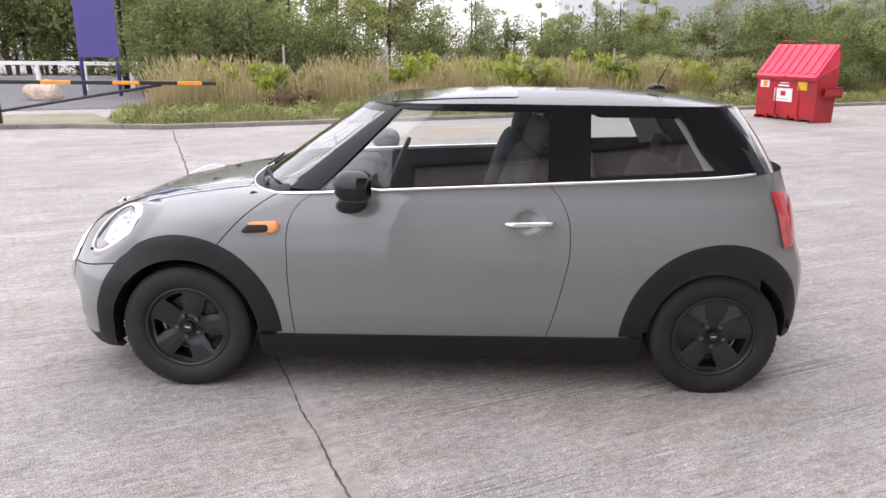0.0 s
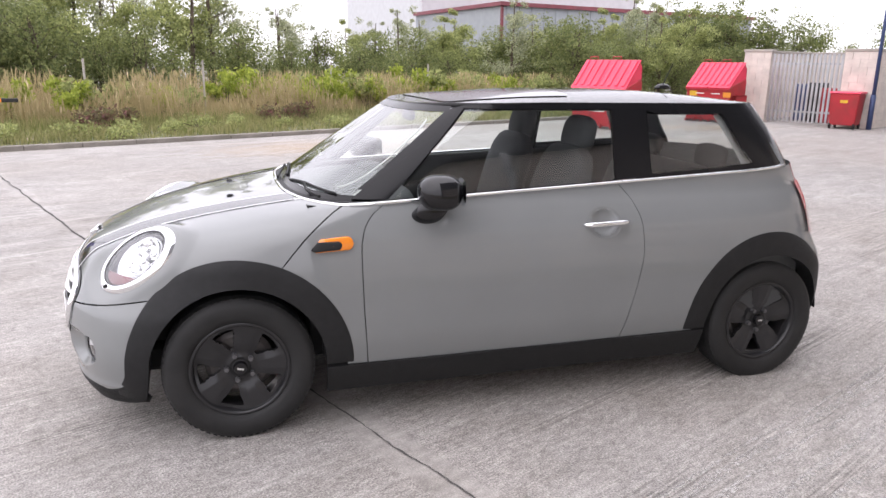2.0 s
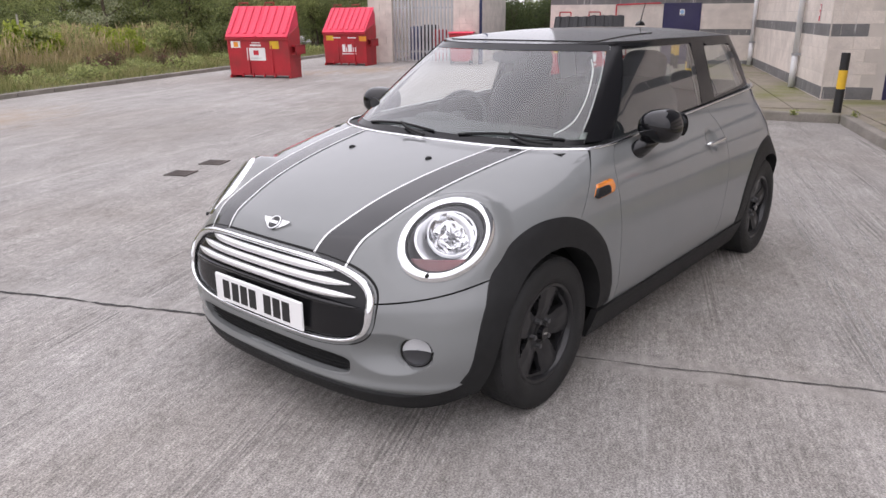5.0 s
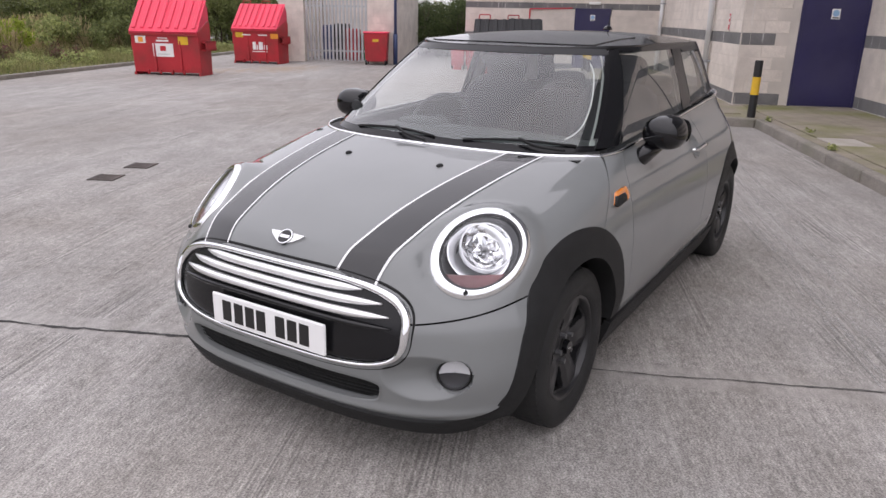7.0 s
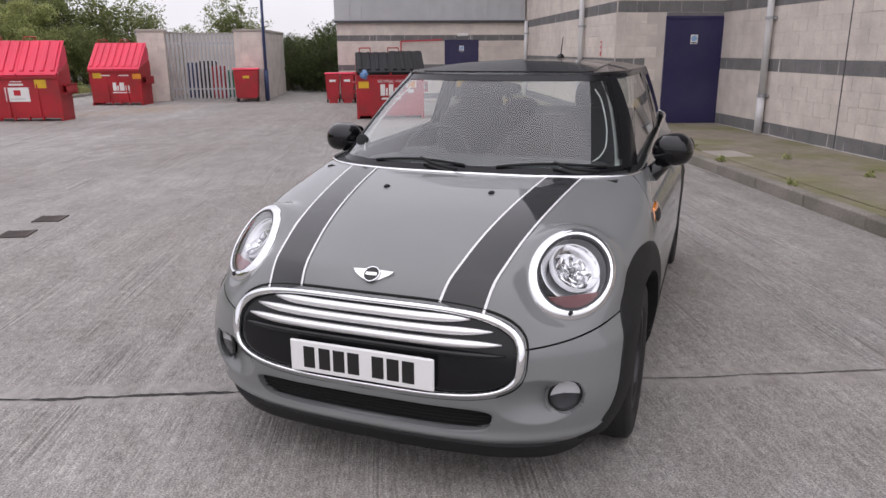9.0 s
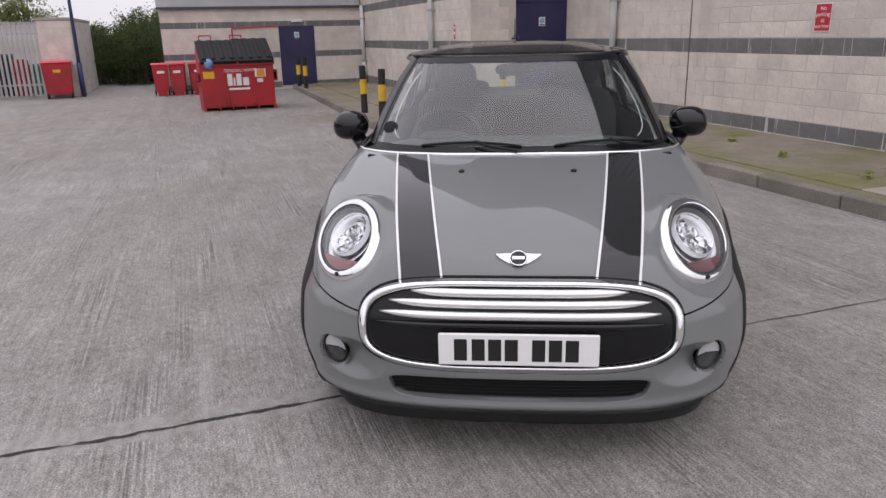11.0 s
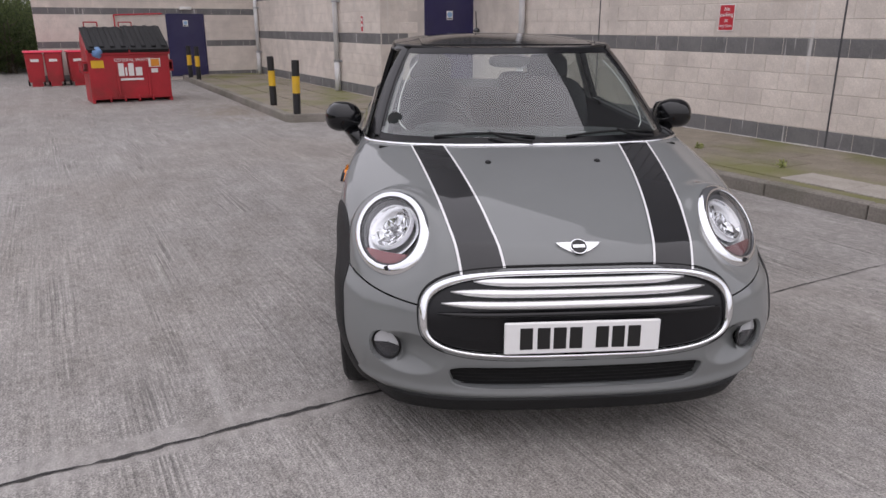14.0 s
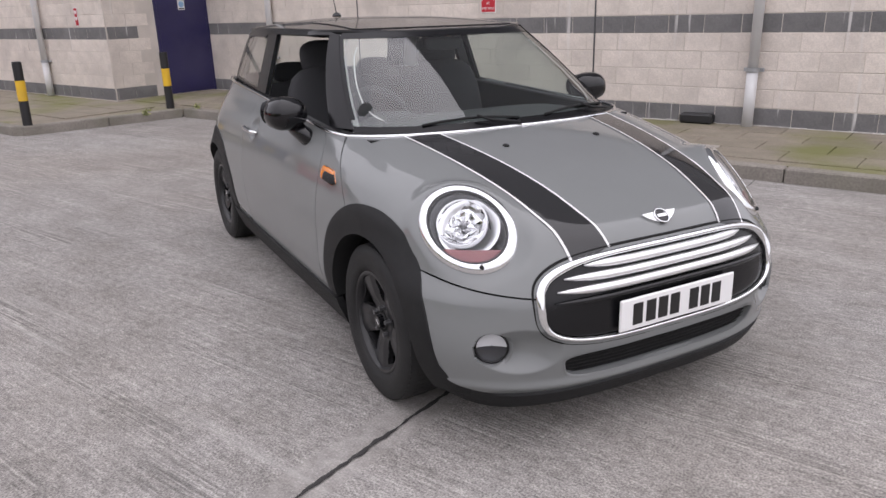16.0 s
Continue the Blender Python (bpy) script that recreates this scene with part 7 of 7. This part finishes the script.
M["joint_faint"] = material("dusty_joint", (0.08, 0.076, 0.072), 0.95, vary=0.4)
ground_line("concrete_joint", [(-1.02, 0.4), (-1.01, 2.0), (-0.98, 4.0), (-0.75, 11.0)], 0.017, "joint", 0.004, "dark open joint between concrete bays", 0.024, 0.016)
ground_line("concrete_joint", [(-1.02, -3.18), (-1.02, 0.42)], 0.009, "joint_faint", 0.004, "dusty closed joint between concrete bays", 0.018, 0.018)

# long joint beside the building, with worn pale edges, and the mortar fillet at the wall's foot
M["scuff"] = material("tyre_scuff", (0.42, 0.405, 0.385), 0.9, vary=0.15, grain=0.2, scale=70)
sn, sl = M["scuff"].node_tree.nodes, M["scuff"].node_tree.links
sc, st, sr = sn.new("ShaderNodeTexCoord"), sn.new("ShaderNodeTexNoise"), sn.new("ShaderNodeMapRange")
st.inputs["Scale"].default_value, st.inputs["Detail"].default_value = 45.0, 6.0
sr.inputs[1].default_value, sr.inputs[2].default_value, sr.inputs[4].default_value = 0.42, 0.62, 0.75
sl.new(sc.outputs["Object"], st.inputs["Vector"])
sl.new(st.outputs[0], sr.inputs[0])
sl.new(sr.outputs[0], sn["Principled BSDF"].inputs["Alpha"])
for off, w, u1 in ((0.0, 0.045, 4.0), (0.05, 0.020, 2.6), (-0.08, 0.030, 3.2), (-0.21, 0.040, 5.0), (-0.34, 0.030, 4.4)):
    ground_line("trim", [(-1.0, -1.655 + off), (0.0, -1.68 + off), (0.7, -1.72 + off), (u1, -1.80 + off * 1.4)], w, "scuff", 0.003 + off * 0.004, "pale tyre scuff along the yard", 0.012)
bm = bmesh.new()
for k in range(90):
    u0 = -8.0 + 0.19 * k
    if u0 > 9.0:
        break
    h = 0.012 + 0.010 * noise.noise(Vector((u0 * 2.1, 0, 0)))
    box(bm, u0, u0 + 0.186, -5.285, -5.262 + 0.01 * noise.noise(Vector((u0 * 3.3, 4, 0))), PAVE, PAVE + h)
fil = tagged(part("wall_fillet", bm, M["fillet"], None, "crumbling pale mortar fillet along the wall's foot"), category="mortar", kind="structure")
fil.matrix_world = SITE


# ---------------------------------------------------------------- verge, road and far planting
rng = np.random.default_rng(7)


def sheet(name, verts, faces, mat, label, category, kind="stuff"):
    o = link(name, mesh_of(name, verts, faces, mat), None, label)
    o.matrix_world = SITE
    return tagged(o, category=category, kind=kind)


kerb_run("kerb_verge", [(26.0, 10.98), (-0.9, 11.05), (-1.6, 11.40), (-2.6, 11.85), (-4.2, 12.10), (-9.0, 12.2)][::-1], 0.915, M["kerb"], "low mossy concrete kerb along the verge", h=0.09)
flat("verge", [(34, 11.12), (-0.9, 11.18), (-1.7, 11.55), (-1.9, 13.0), (-0.9, 16.0), (0.5, 21.0), (4, 30), (34, 40)], 0.07, M["soil"], "rough planted verge of grass and weeds", "verge", thick=0.06)
flat("road", [(-40, 16.2), (-0.9, 16.2), (0.5, 21.0), (4, 30), (4, 34), (-40, 34)], 0.012, M["asphalt"], "grey asphalt road beyond the verge", "road")
flat("apron", [(-14, 12.3), (-2.6, 12.0), (-1.75, 11.6), (-1.9, 13.0), (-2.2, 14.2), (-14, 14.2)], 0.08, M["slab"], "brownish worn paving by the barrier", "pavement", thick=0.07)


def blades(count, u0, u1, n0, n1, h0, h1, width, lean, mat, label, name, z0=0.06, dense=None, heads=0.0):
    """Blades of grass: two-piece slivers, some with a seed head."""
    u, n = rng.uniform(u0, u1, count), rng.uniform(n0, n1, count)
    if dense is not None:
        keep = dense(u, n)
        u, n = u[keep], n[keep]
    k = len(u)
    h = rng.uniform(h0, h1, k) * (0.75 + 0.35 * np.sin(u * 1.7 + 2 * np.sin(n * 1.3)))
    a = rng.uniform(0, math.tau, k)
    la, ld = rng.uniform(0, math.tau, k), rng.uniform(0, lean, k) * h
    w = width * rng.uniform(0.6, 1.3, k)
    base = np.stack([u, n, np.full(k, z0)], 1)
    side = np.stack([np.cos(a), np.sin(a), np.zeros(k)], 1) * w[:, None]
    bend = np.stack([np.cos(la), np.sin(la), np.zeros(k)], 1) * ld[:, None]
    up = np.stack([np.zeros(k), np.zeros(k), h], 1)
    p = np.stack([base - side, base + side, base + bend * 0.35 + up * 0.6 + side * 0.7, base + bend * 0.35 + up * 0.6 - side * 0.7, base + bend + up], 1)
    i = np.arange(k)[:, None] * 5
    faces = [tuple(r) for r in np.concatenate([i, i + 1, i + 2, i + 3], 1)] + [tuple(r) for r in np.concatenate([i + 3, i + 2, i + 4], 1)]
    v = p.reshape(-1, 3)
    if heads:
        pick = np.where(rng.random(k) < heads)[0]
        t = base[pick] + bend[pick] + up[pick]
        d = (bend[pick] + up[pick]) / np.linalg.norm(bend[pick] + up[pick], axis=1, keepdims=True)
        s = side[pick] * 2.6
        q = np.stack([t - d * 0.16, t - d * 0.06 + s, t + d * 0.05, t - d * 0.06 - s], 1).reshape(-1, 3)
        j = len(v) + np.arange(len(pick))[:, None] * 4
        faces += [tuple(r) for r in np.concatenate([j, j + 1, j + 2, j + 3], 1)]
        v = np.concatenate([v, q])
    return sheet(name, v, faces, mat, label, "grass")


def inside_verge(u, n):
    left = np.interp(n, [11, 11.5, 13, 16, 21, 30], [-0.9, -1.6, -1.85, -0.85, 0.5, 4])
    return u > left


blades(42000, -2, 25, 11.15, 15.2, 0.08, 0.26, 0.007, 0.7, M["grass"], "short green weedy grass along the kerb", "verge_grass", dense=inside_verge)
blades(9000, -2, 25, 13.6, 15.5, 0.20, 0.42, 0.008, 0.5, M["grass"], "rough knee-high grass on the verge", "tall_grass", dense=inside_verge)
blades(27000, -1.2, 25, 14.8, 20.0, 0.55, 1.15, 0.006, 0.45, M["straw"], "dry straw-coloured tall grass behind the verge", "dry_grass", dense=lambda u, n: inside_verge(u, n) & (np.sin(u * 1.1) + np.sin(u * 2.7 + n) > -1.3), heads=0.7)


def leaf_cloud(count, centre, radius, size, flatten=1.0, shell=0.55):
    """Small leaf clumps in an uneven ball."""
    d = rng.normal(size=(count, 3))
    d /= np.linalg.norm(d, axis=1, keepdims=True)
    r = radius * rng.uniform(shell, 1.0, count) ** 0.7
    p = centre + d * r[:, None] * (1, 1, flatten)
    a, b = rng.normal(size=(count, 3)), rng.normal(size=(count, 3))
    a /= np.linalg.norm(a, axis=1, keepdims=True)
    b -= a * (a * b).sum(1, keepdims=True)
    b /= np.linalg.norm(b, axis=1, keepdims=True)
    s = size * rng.uniform(0.6, 1.35, count)[:, None]
    return np.stack([p - a * s, p + b * s * 0.5, p + a * s, p - b * s * 0.5], 1)


def quads_mesh(name, q, mat):
    k = len(q)
    i = np.arange(k)[:, None] * 4
    return mesh_of(name, q.reshape(-1, 3), np.concatenate([i, i + 1, i + 2, i + 3], 1), mat)


def make_tree(h, spread, mat, label, leaves, stems=1, low=0.25, leaf=0.075):
    """A tree at the origin: tapered trunk, limbs, and a crown of clumps round the limbs' ends."""
    t = thing("tree", pose(0, 0, -60), label, "tree", "trees behind the verge")
    bm = bmesh.new()
    ends = []
    for s in range(stems):
        base = Vector((rng.uniform(-0.3, 0.3) * (stems > 1), rng.uniform(-0.3, 0.3) * (stems > 1), -0.1))
        top = Vector((rng.uniform(-0.4, 0.4), rng.uniform(-0.4, 0.4), h * rng.uniform(0.8, 0.92)))
        r0 = 0.020 * h
        pts = [base.lerp(top, k / 4) + Vector((rng.uniform(-0.1, 0.1), rng.uniform(-0.1, 0.1), 0)) * (0 < k < 4) for k in range(5)]
        for k in range(4):
            rod(bm, pts[k], pts[k + 1], r0 * (1 - 0.2 * k), 7, r0 * (0.8 - 0.2 * k))
        ends.append((top, 0.5))
        for k in range(9):
            z = rng.uniform(low, 0.85)
            p = base.lerp(top, z)
            a = rng.uniform(0, math.tau)
            l = spread * rng.uniform(0.55, 1.0) * (1.15 - 0.6 * z)
            e = p + Vector((math.cos(a) * l, math.sin(a) * l, rng.uniform(0.15, 0.7) * l))
            rod(bm, p, e, r0 * 0.35, 5, r0 * 0.1)
            ends += [(e, 1.0), (p.lerp(e, 0.6), 0.8)]
    part("trunk", bm, M["bark"], t)
    q = []
    per = leaves // len(ends)
    for e, f in ends:
        for c in range(3):
            off = rng.normal(size=3) * 0.32 * spread * 0.6
            q.append(leaf_cloud(per // 3, np.array(e) + off, spread * 0.34 * f * rng.uniform(0.6, 1.1), leaf, 0.8, 0.15))
    link("crown", quads_mesh("crown", np.concatenate(q), M[mat]), t)
    return t


KINDS = [
    make_tree(6.6, 1.9, "leaf_mid", "leafy green young tree behind the verge", 7200),
    make_tree(7.4, 2.1, "leaf_pale", "pale green silvery tree with gaps in its crown", 5000, low=0.2),
    make_tree(5.4, 2.0, "leaf_dark", "dark green bushy tree behind the verge", 7600, stems=3, low=0.08),
    make_tree(4.2, 2.1, "leaf_dark", "dense dark green shrub-like tree", 7200, stems=4, low=0.04),
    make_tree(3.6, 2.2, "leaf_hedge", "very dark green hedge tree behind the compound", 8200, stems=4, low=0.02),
]
spots = []
for k in range(17):
    spots.append((0.6 + 1.75 * k + rng.uniform(-0.5, 0.5), 22.5 + rng.uniform(-1.2, 1.2) + 0.04 * k * k * 0.2, int(rng.choice([0, 1, 0, 2, 3])), rng.uniform(0.72, 0.95)))
for k in range(15):
    spots.append((-0.5 + 2.1 * k + rng.uniform(-0.7, 0.7), 27 + rng.uniform(-1.5, 1.5), int(rng.choice([0, 1, 1, 2])), rng.uniform(0.85, 1.12) * (1.0 if k < 4 else 0.78)))
for k in range(12):
    spots.append((-17 + 2.0 * k + rng.uniform(-0.5, 0.5), 39 + rng.uniform(-1.5, 1.5) - 0.25 * k, int(rng.choice([0, 2, 3, 2])), rng.uniform(1.0, 1.35)))
for k in range(17):
    spots.append((33 + rng.uniform(-2, 3), 3.0 + 1.5 * k + rng.uniform(-0.6, 0.6), int(rng.choice([2, 2, 3])), rng.uniform(0.78, 1.0) * (0.56, 0.50, 0.55, 0.88, 0.70, 0.63, 0.60, 0.95, 1.3)[min(k, 8)]))
for k in range(7):
    spots.append((24 + 1.6 * k, 23 - 0.6 * k + rng.uniform(-1, 1), int(rng.choice([2, 3, 0])), rng.uniform(0.7, 0.9)))
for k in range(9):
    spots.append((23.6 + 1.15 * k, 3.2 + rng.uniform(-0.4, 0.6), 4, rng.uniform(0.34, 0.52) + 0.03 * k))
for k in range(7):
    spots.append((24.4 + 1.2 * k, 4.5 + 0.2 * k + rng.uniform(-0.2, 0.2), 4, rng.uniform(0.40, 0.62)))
for k in range(17):
    spots.append((-18 + 1.5 * k + rng.uniform(-0.4, 0.4), 37.6 + rng.uniform(-0.6, 0.6), int(rng.choice([3, 3, 2])), rng.uniform(0.7, 1.05)))
for k in range(20):
    spots.append((1.0 + 1.45 * k + rng.uniform(-0.5, 0.5), 21.0 + rng.uniform(-0.6, 0.6), 3, rng.uniform(0.42, 0.72)))
for k in range(11):
    spots.append((19.8 + 1.25 * k + rng.uniform(-0.4, 0.4), 15.8 + rng.uniform(-0.5, 0.5) - 0.15 * k, int(rng.choice([2, 3, 0])), rng.uniform(0.62, 0.85)))
for k in range(10):
    spots.append((21.0 + 1.5 * k + rng.uniform(-0.4, 0.4), 19.5 + rng.uniform(-0.7, 0.7), int(rng.choice([0, 2, 1])), rng.uniform(0.8, 1.0)))
for u, n, k, s in spots:
    s *= 0.74 if u > 9.5 and 14 < n < 36 else 1.0
    # paler young trees stand in the middle of the row
    if 3.0 < u < 10.5 and 21.5 < n < 30 and k in (2, 3):
        k, s = (1, s * 0.74) if k == 2 else (0, s * 0.66)
    o = copy_thing(KINDS[k], SITE @ pose(u, n, 0, 0, 0, rng.uniform(0, 360)))
    o.scale = (s, s, s * rng.uniform(0.92, 1.08))
for t in KINDS:
    for o in (*t.children, t):
        bpy.data.objects.remove(o)


# shrubs among the tall grass
def make_shrub(r, h, mat, label, count, leaf):
    s = thing("shrub", pose(0, 0, -60), label, "shrub", "shrubs on the verge")
    bm = bmesh.new()
    q = []
    for k in range(7):
        a, l = rng.uniform(0, math.tau), r * rng.uniform(0.3, 0.9)
        e = Vector((math.cos(a) * l, math.sin(a) * l, h * rng.uniform(0.5, 0.95)))
        rod(bm, (0, 0, 0), e, 0.012, 5, 0.004)
        q.append(leaf_cloud(count // 7, np.array(e) * (1, 1, 0.85), r * 0.42, leaf, 1.1, 0.1))
    part("stem", bm, M["bark"], s)
    link("foliage", quads_mesh("foliage", np.concatenate(q), M[mat]), s)
    return s


SHRUBS = [make_shrub(0.55, 1.25, "leaf_lime", "bright lime green shrub among dry grass", 800, 0.06), make_shrub(0.6, 1.0, "leaf_mid", "mid green shrub among dry grass", 800, 0.06), make_shrub(0.5, 0.45, "leaf_red", "low reddish weed clump on the verge", 420, 0.05), make_shrub(0.8, 1.25, "leaf_dark", "grey-green rounded bush by the road", 1400, 0.05), make_shrub(0.50, 0.22, "leaf_mid", "low leafy green weeds on the verge", 380, 0.04)]
places = [(0.9, 16.0, 0, 1), (2.1, 15.6, 0, 0.95), (2.5, 16.2, 1, 1.0), (3.1, 16.4, 1, 0.9), (4.4, 16.2, 0, 0.8), (5.0, 16.4, 1, 0.8), (0.2, 16.3, 0, 0.8), (8.3, 15.8, 0, 0.9), (8.9, 16.0, 0, 1.0), (9.7, 16.2, 0, 0.85), (10.6, 15.9, 0, 1.0), (11.3, 16.2, 1, 1.0), (12.4, 16.0, 0, 0.9), (13.6, 15.8, 0, 0.95), (14.8, 16.0, 1, 1.1), (16.0, 15.2, 0, 1.0), (17.3, 15.0, 1, 1.2), (18.6, 14.6, 3, 0.9), (20.0, 14.2, 3, 1.0), (21.4, 14.0, 3, 0.9), (2.0, 13.6, 2, 0.9), (2.4, 13.8, 2, 1.0), (6.2, 13.7, 2, 0.9), (7.2, 13.9, 2, 1.0), (9.8, 13.6, 2, 0.8), (12.3, 13.4, 2, 0.9), (-0.9, 19.5, 3, 0.95), (-0.2, 20.6, 3, 0.9), (13.2, 13.3, 2, 1.0), (15.0, 13.0, 2, 0.9)]
places += [(6.3 + 0.85 * k + float(rng.uniform(-0.3, 0.3)), 16.6 + float(rng.uniform(-0.5, 0.6)), int(rng.choice([0, 0, 1])), float(rng.uniform(0.9, 1.3))) for k in range(13)]
places += [(-1.2 + 0.75 * k + float(rng.uniform(-0.3, 0.3)), float(rng.uniform(11.6, 13.4)), 4, float(rng.uniform(0.6, 1.2))) for k in range(34)]
for u, n, k, s in places:
    o = copy_thing(SHRUBS[k], SITE @ pose(u, n, 0.05, 0, 0, rng.uniform(0, 360)))
    o.scale = (s, s, s)
for t in SHRUBS:
    for o in (*t.children, t):
        bpy.data.objects.remove(o)

# weeds in the pavement
q = []
for u, n in ((4.55, -3.33), (2.9, -3.30), (5.9, -3.55), (4.6, -4.2), (3.3, -4.4), (2.2, -4.1), (6.9, -3.33), (7.05, -2.6), (1.0, -3.9)):
    q.append(leaf_cloud(40, np.array((u, n, PAVE + 0.03)), 0.07, 0.022, 0.7, 0.1))
wd = link("pavement_weeds", quads_mesh("pavement_weeds", np.concatenate(q), M["leaf_mid"]), None, "small green weeds in the paving joints")
wd.matrix_world = SITE
tagged(wd, category="weeds", kind="stuff")

# ---------------------------------------------------------------- barrier, sign board, rail and boulder
bar = thing("barrier", SITE, "black and orange swing barrier with a brace, standing open", "barrier")
P0, P1 = Vector((-3.75, 12.40, 0.0)), Vector((0.24, 12.10, 0.0))
d = (P1 - P0).normalized()
bm = bmesh.new()
box(bm, P0.x - 0.07, P0.x + 0.07, P0.y - 0.07, P0.y + 0.07, 0, 0.98, bevel=0.01)
part("barrier_post", bm, M["black"], bar)
L = (P1 - P0).length
ZB = 0.85
for s0, s1, mat in ((0.0, 0.20, "black"), (0.20, 0.33, "orange"), (0.33, 0.515, "black"), (0.515, 0.637, "orange"), (0.637, 0.815, "black"), (0.815, 0.934, "orange"), (0.934, 1.0, "black")):
    bm = bmesh.new()
    box(bm, 0, L * (s1 - s0), -0.035, 0.035, -0.035, 0.035, bevel=0.006)
    o = part("barrier_arm", bm, M[mat], bar)
    o.matrix_local = Matrix.Translation(P0 + d * L * s0 + Vector((0, 0, ZB - 0.06 * s0))) @ Euler((0, 0.06 / L, math.atan2(d.y, d.x))).to_matrix().to_4x4()
bm = bmesh.new()
rod(bm, P0 + Vector((0, 0, 0.30)), P0 + d * L * 0.74 + Vector((0, 0, ZB - 0.08)), 0.028, 8)
part("barrier_brace", bm, M["black"], bar)
board = thing("sign_board", SITE @ pose(-2.55, 20.6, 0, 0, 0, 4), "tall blank violet sign board on two posts", "sign")
for x in (0.06, 1.04):
    bm = bmesh.new()
    rod(bm, (x, 0, 0), (x, 0, 4.6), 0.055, 12)
    part("board_post", bm, M["board"], board, smooth=True)
bm = bmesh.new()
box(bm, 0.0, 1.10, -0.10, -0.05, 1.14, 4.4, bevel=0.01)
part("board_panel", bm, M["board"], board)
rail = thing("rail_fence", SITE @ pose(-15.6, 27.6, 0, 0, 0, -17), "white timber post and rail fence beyond the road", "fence")
bm = bmesh.new()
box(bm, 0, 15.6, -0.04, 0.04, 0.83, 0.95)
part("fence_rail", bm, M["whiterail"], rail)
for k in range(11):
    bm = bmesh.new()
    box(bm, 0.3 + 1.48 * k, 0.42 + 1.48 * k, -0.06, 0.06, 0, 0.92)
    part("fence_post", bm, M["whiterail"], rail)
for u, n, r in ((-3.5, 19.6, 0.47), (0.35, 12.1, 0.11)):
    bm = bmesh.new()
    bmesh.ops.create_icosphere(bm, subdivisions=3, radius=r)
    for v in bm.verts:
        v.co *= 1 + 0.28 * noise.noise(v.co * (1.6 / r) * 0.7 + Vector((u, n, 0)))
        v.co.z = v.co.z * 0.72
    o = tagged(part("boulder", bm, M["rock"], None, "pale brown rough boulder on the ground"), category="boulder")
    o.matrix_world = SITE @ pose(u, n, r * 0.45)
# pale stake posts in the planting
stake = None
for u, n in ((5.6, 16.6), (9.9, 17.0), (14.0, 17.2), (2.7, 17.0)):
    bm = bmesh.new()
    rod(bm, (0, 0, 0), (0, 0, 1.5), 0.03, 8)
    o = tagged(part("stake", bm, M["pale_slab"], None, "thin pale stake in the tall grass"), category="stake", group="stakes")
    o.matrix_world = SITE @ pose(u, n, 0.05)

# far shed: a grey wing with a dark red eaves trim before a taller pale hall
shed = thing("warehouse", SITE @ pose(32.8, 32.3, 0, 0, 0, -12.9), "grey metal warehouse with dark red eaves beyond the trees", "warehouse")
bm = bmesh.new()
box(bm, 0, 23.8, 0, 13, 0, 5.35)
part("warehouse_wall", bm, M["shed"], shed)
bm = bmesh.new()
box(bm, -0.25, 24.05, -0.25, 13.0, 5.35, 5.6)
part("eaves_trim", bm, M["shed_trim"], shed, "dark red eaves trim")
bm = bmesh.new()
box(bm, -0.08, 0.08, -0.08, 0.08, 0, 5.35)
part("corner_trim", bm, M["shed_trim"], shed, "dark red corner trim")
bm = bmesh.new()
box(bm, 0.5, 23.4, 13.01, 30, 0, 11.0)
part("tall_hall", bm, M["clad"], shed, "taller pale grey hall")
bm = bmesh.new()
for k in range(24):
    box(bm, k + 0.35, k + 0.45, -0.06, 0.0, 0, 5.34)
tagged(part("warehouse_ribs", bm, M["shed"], shed), kind="stuff")
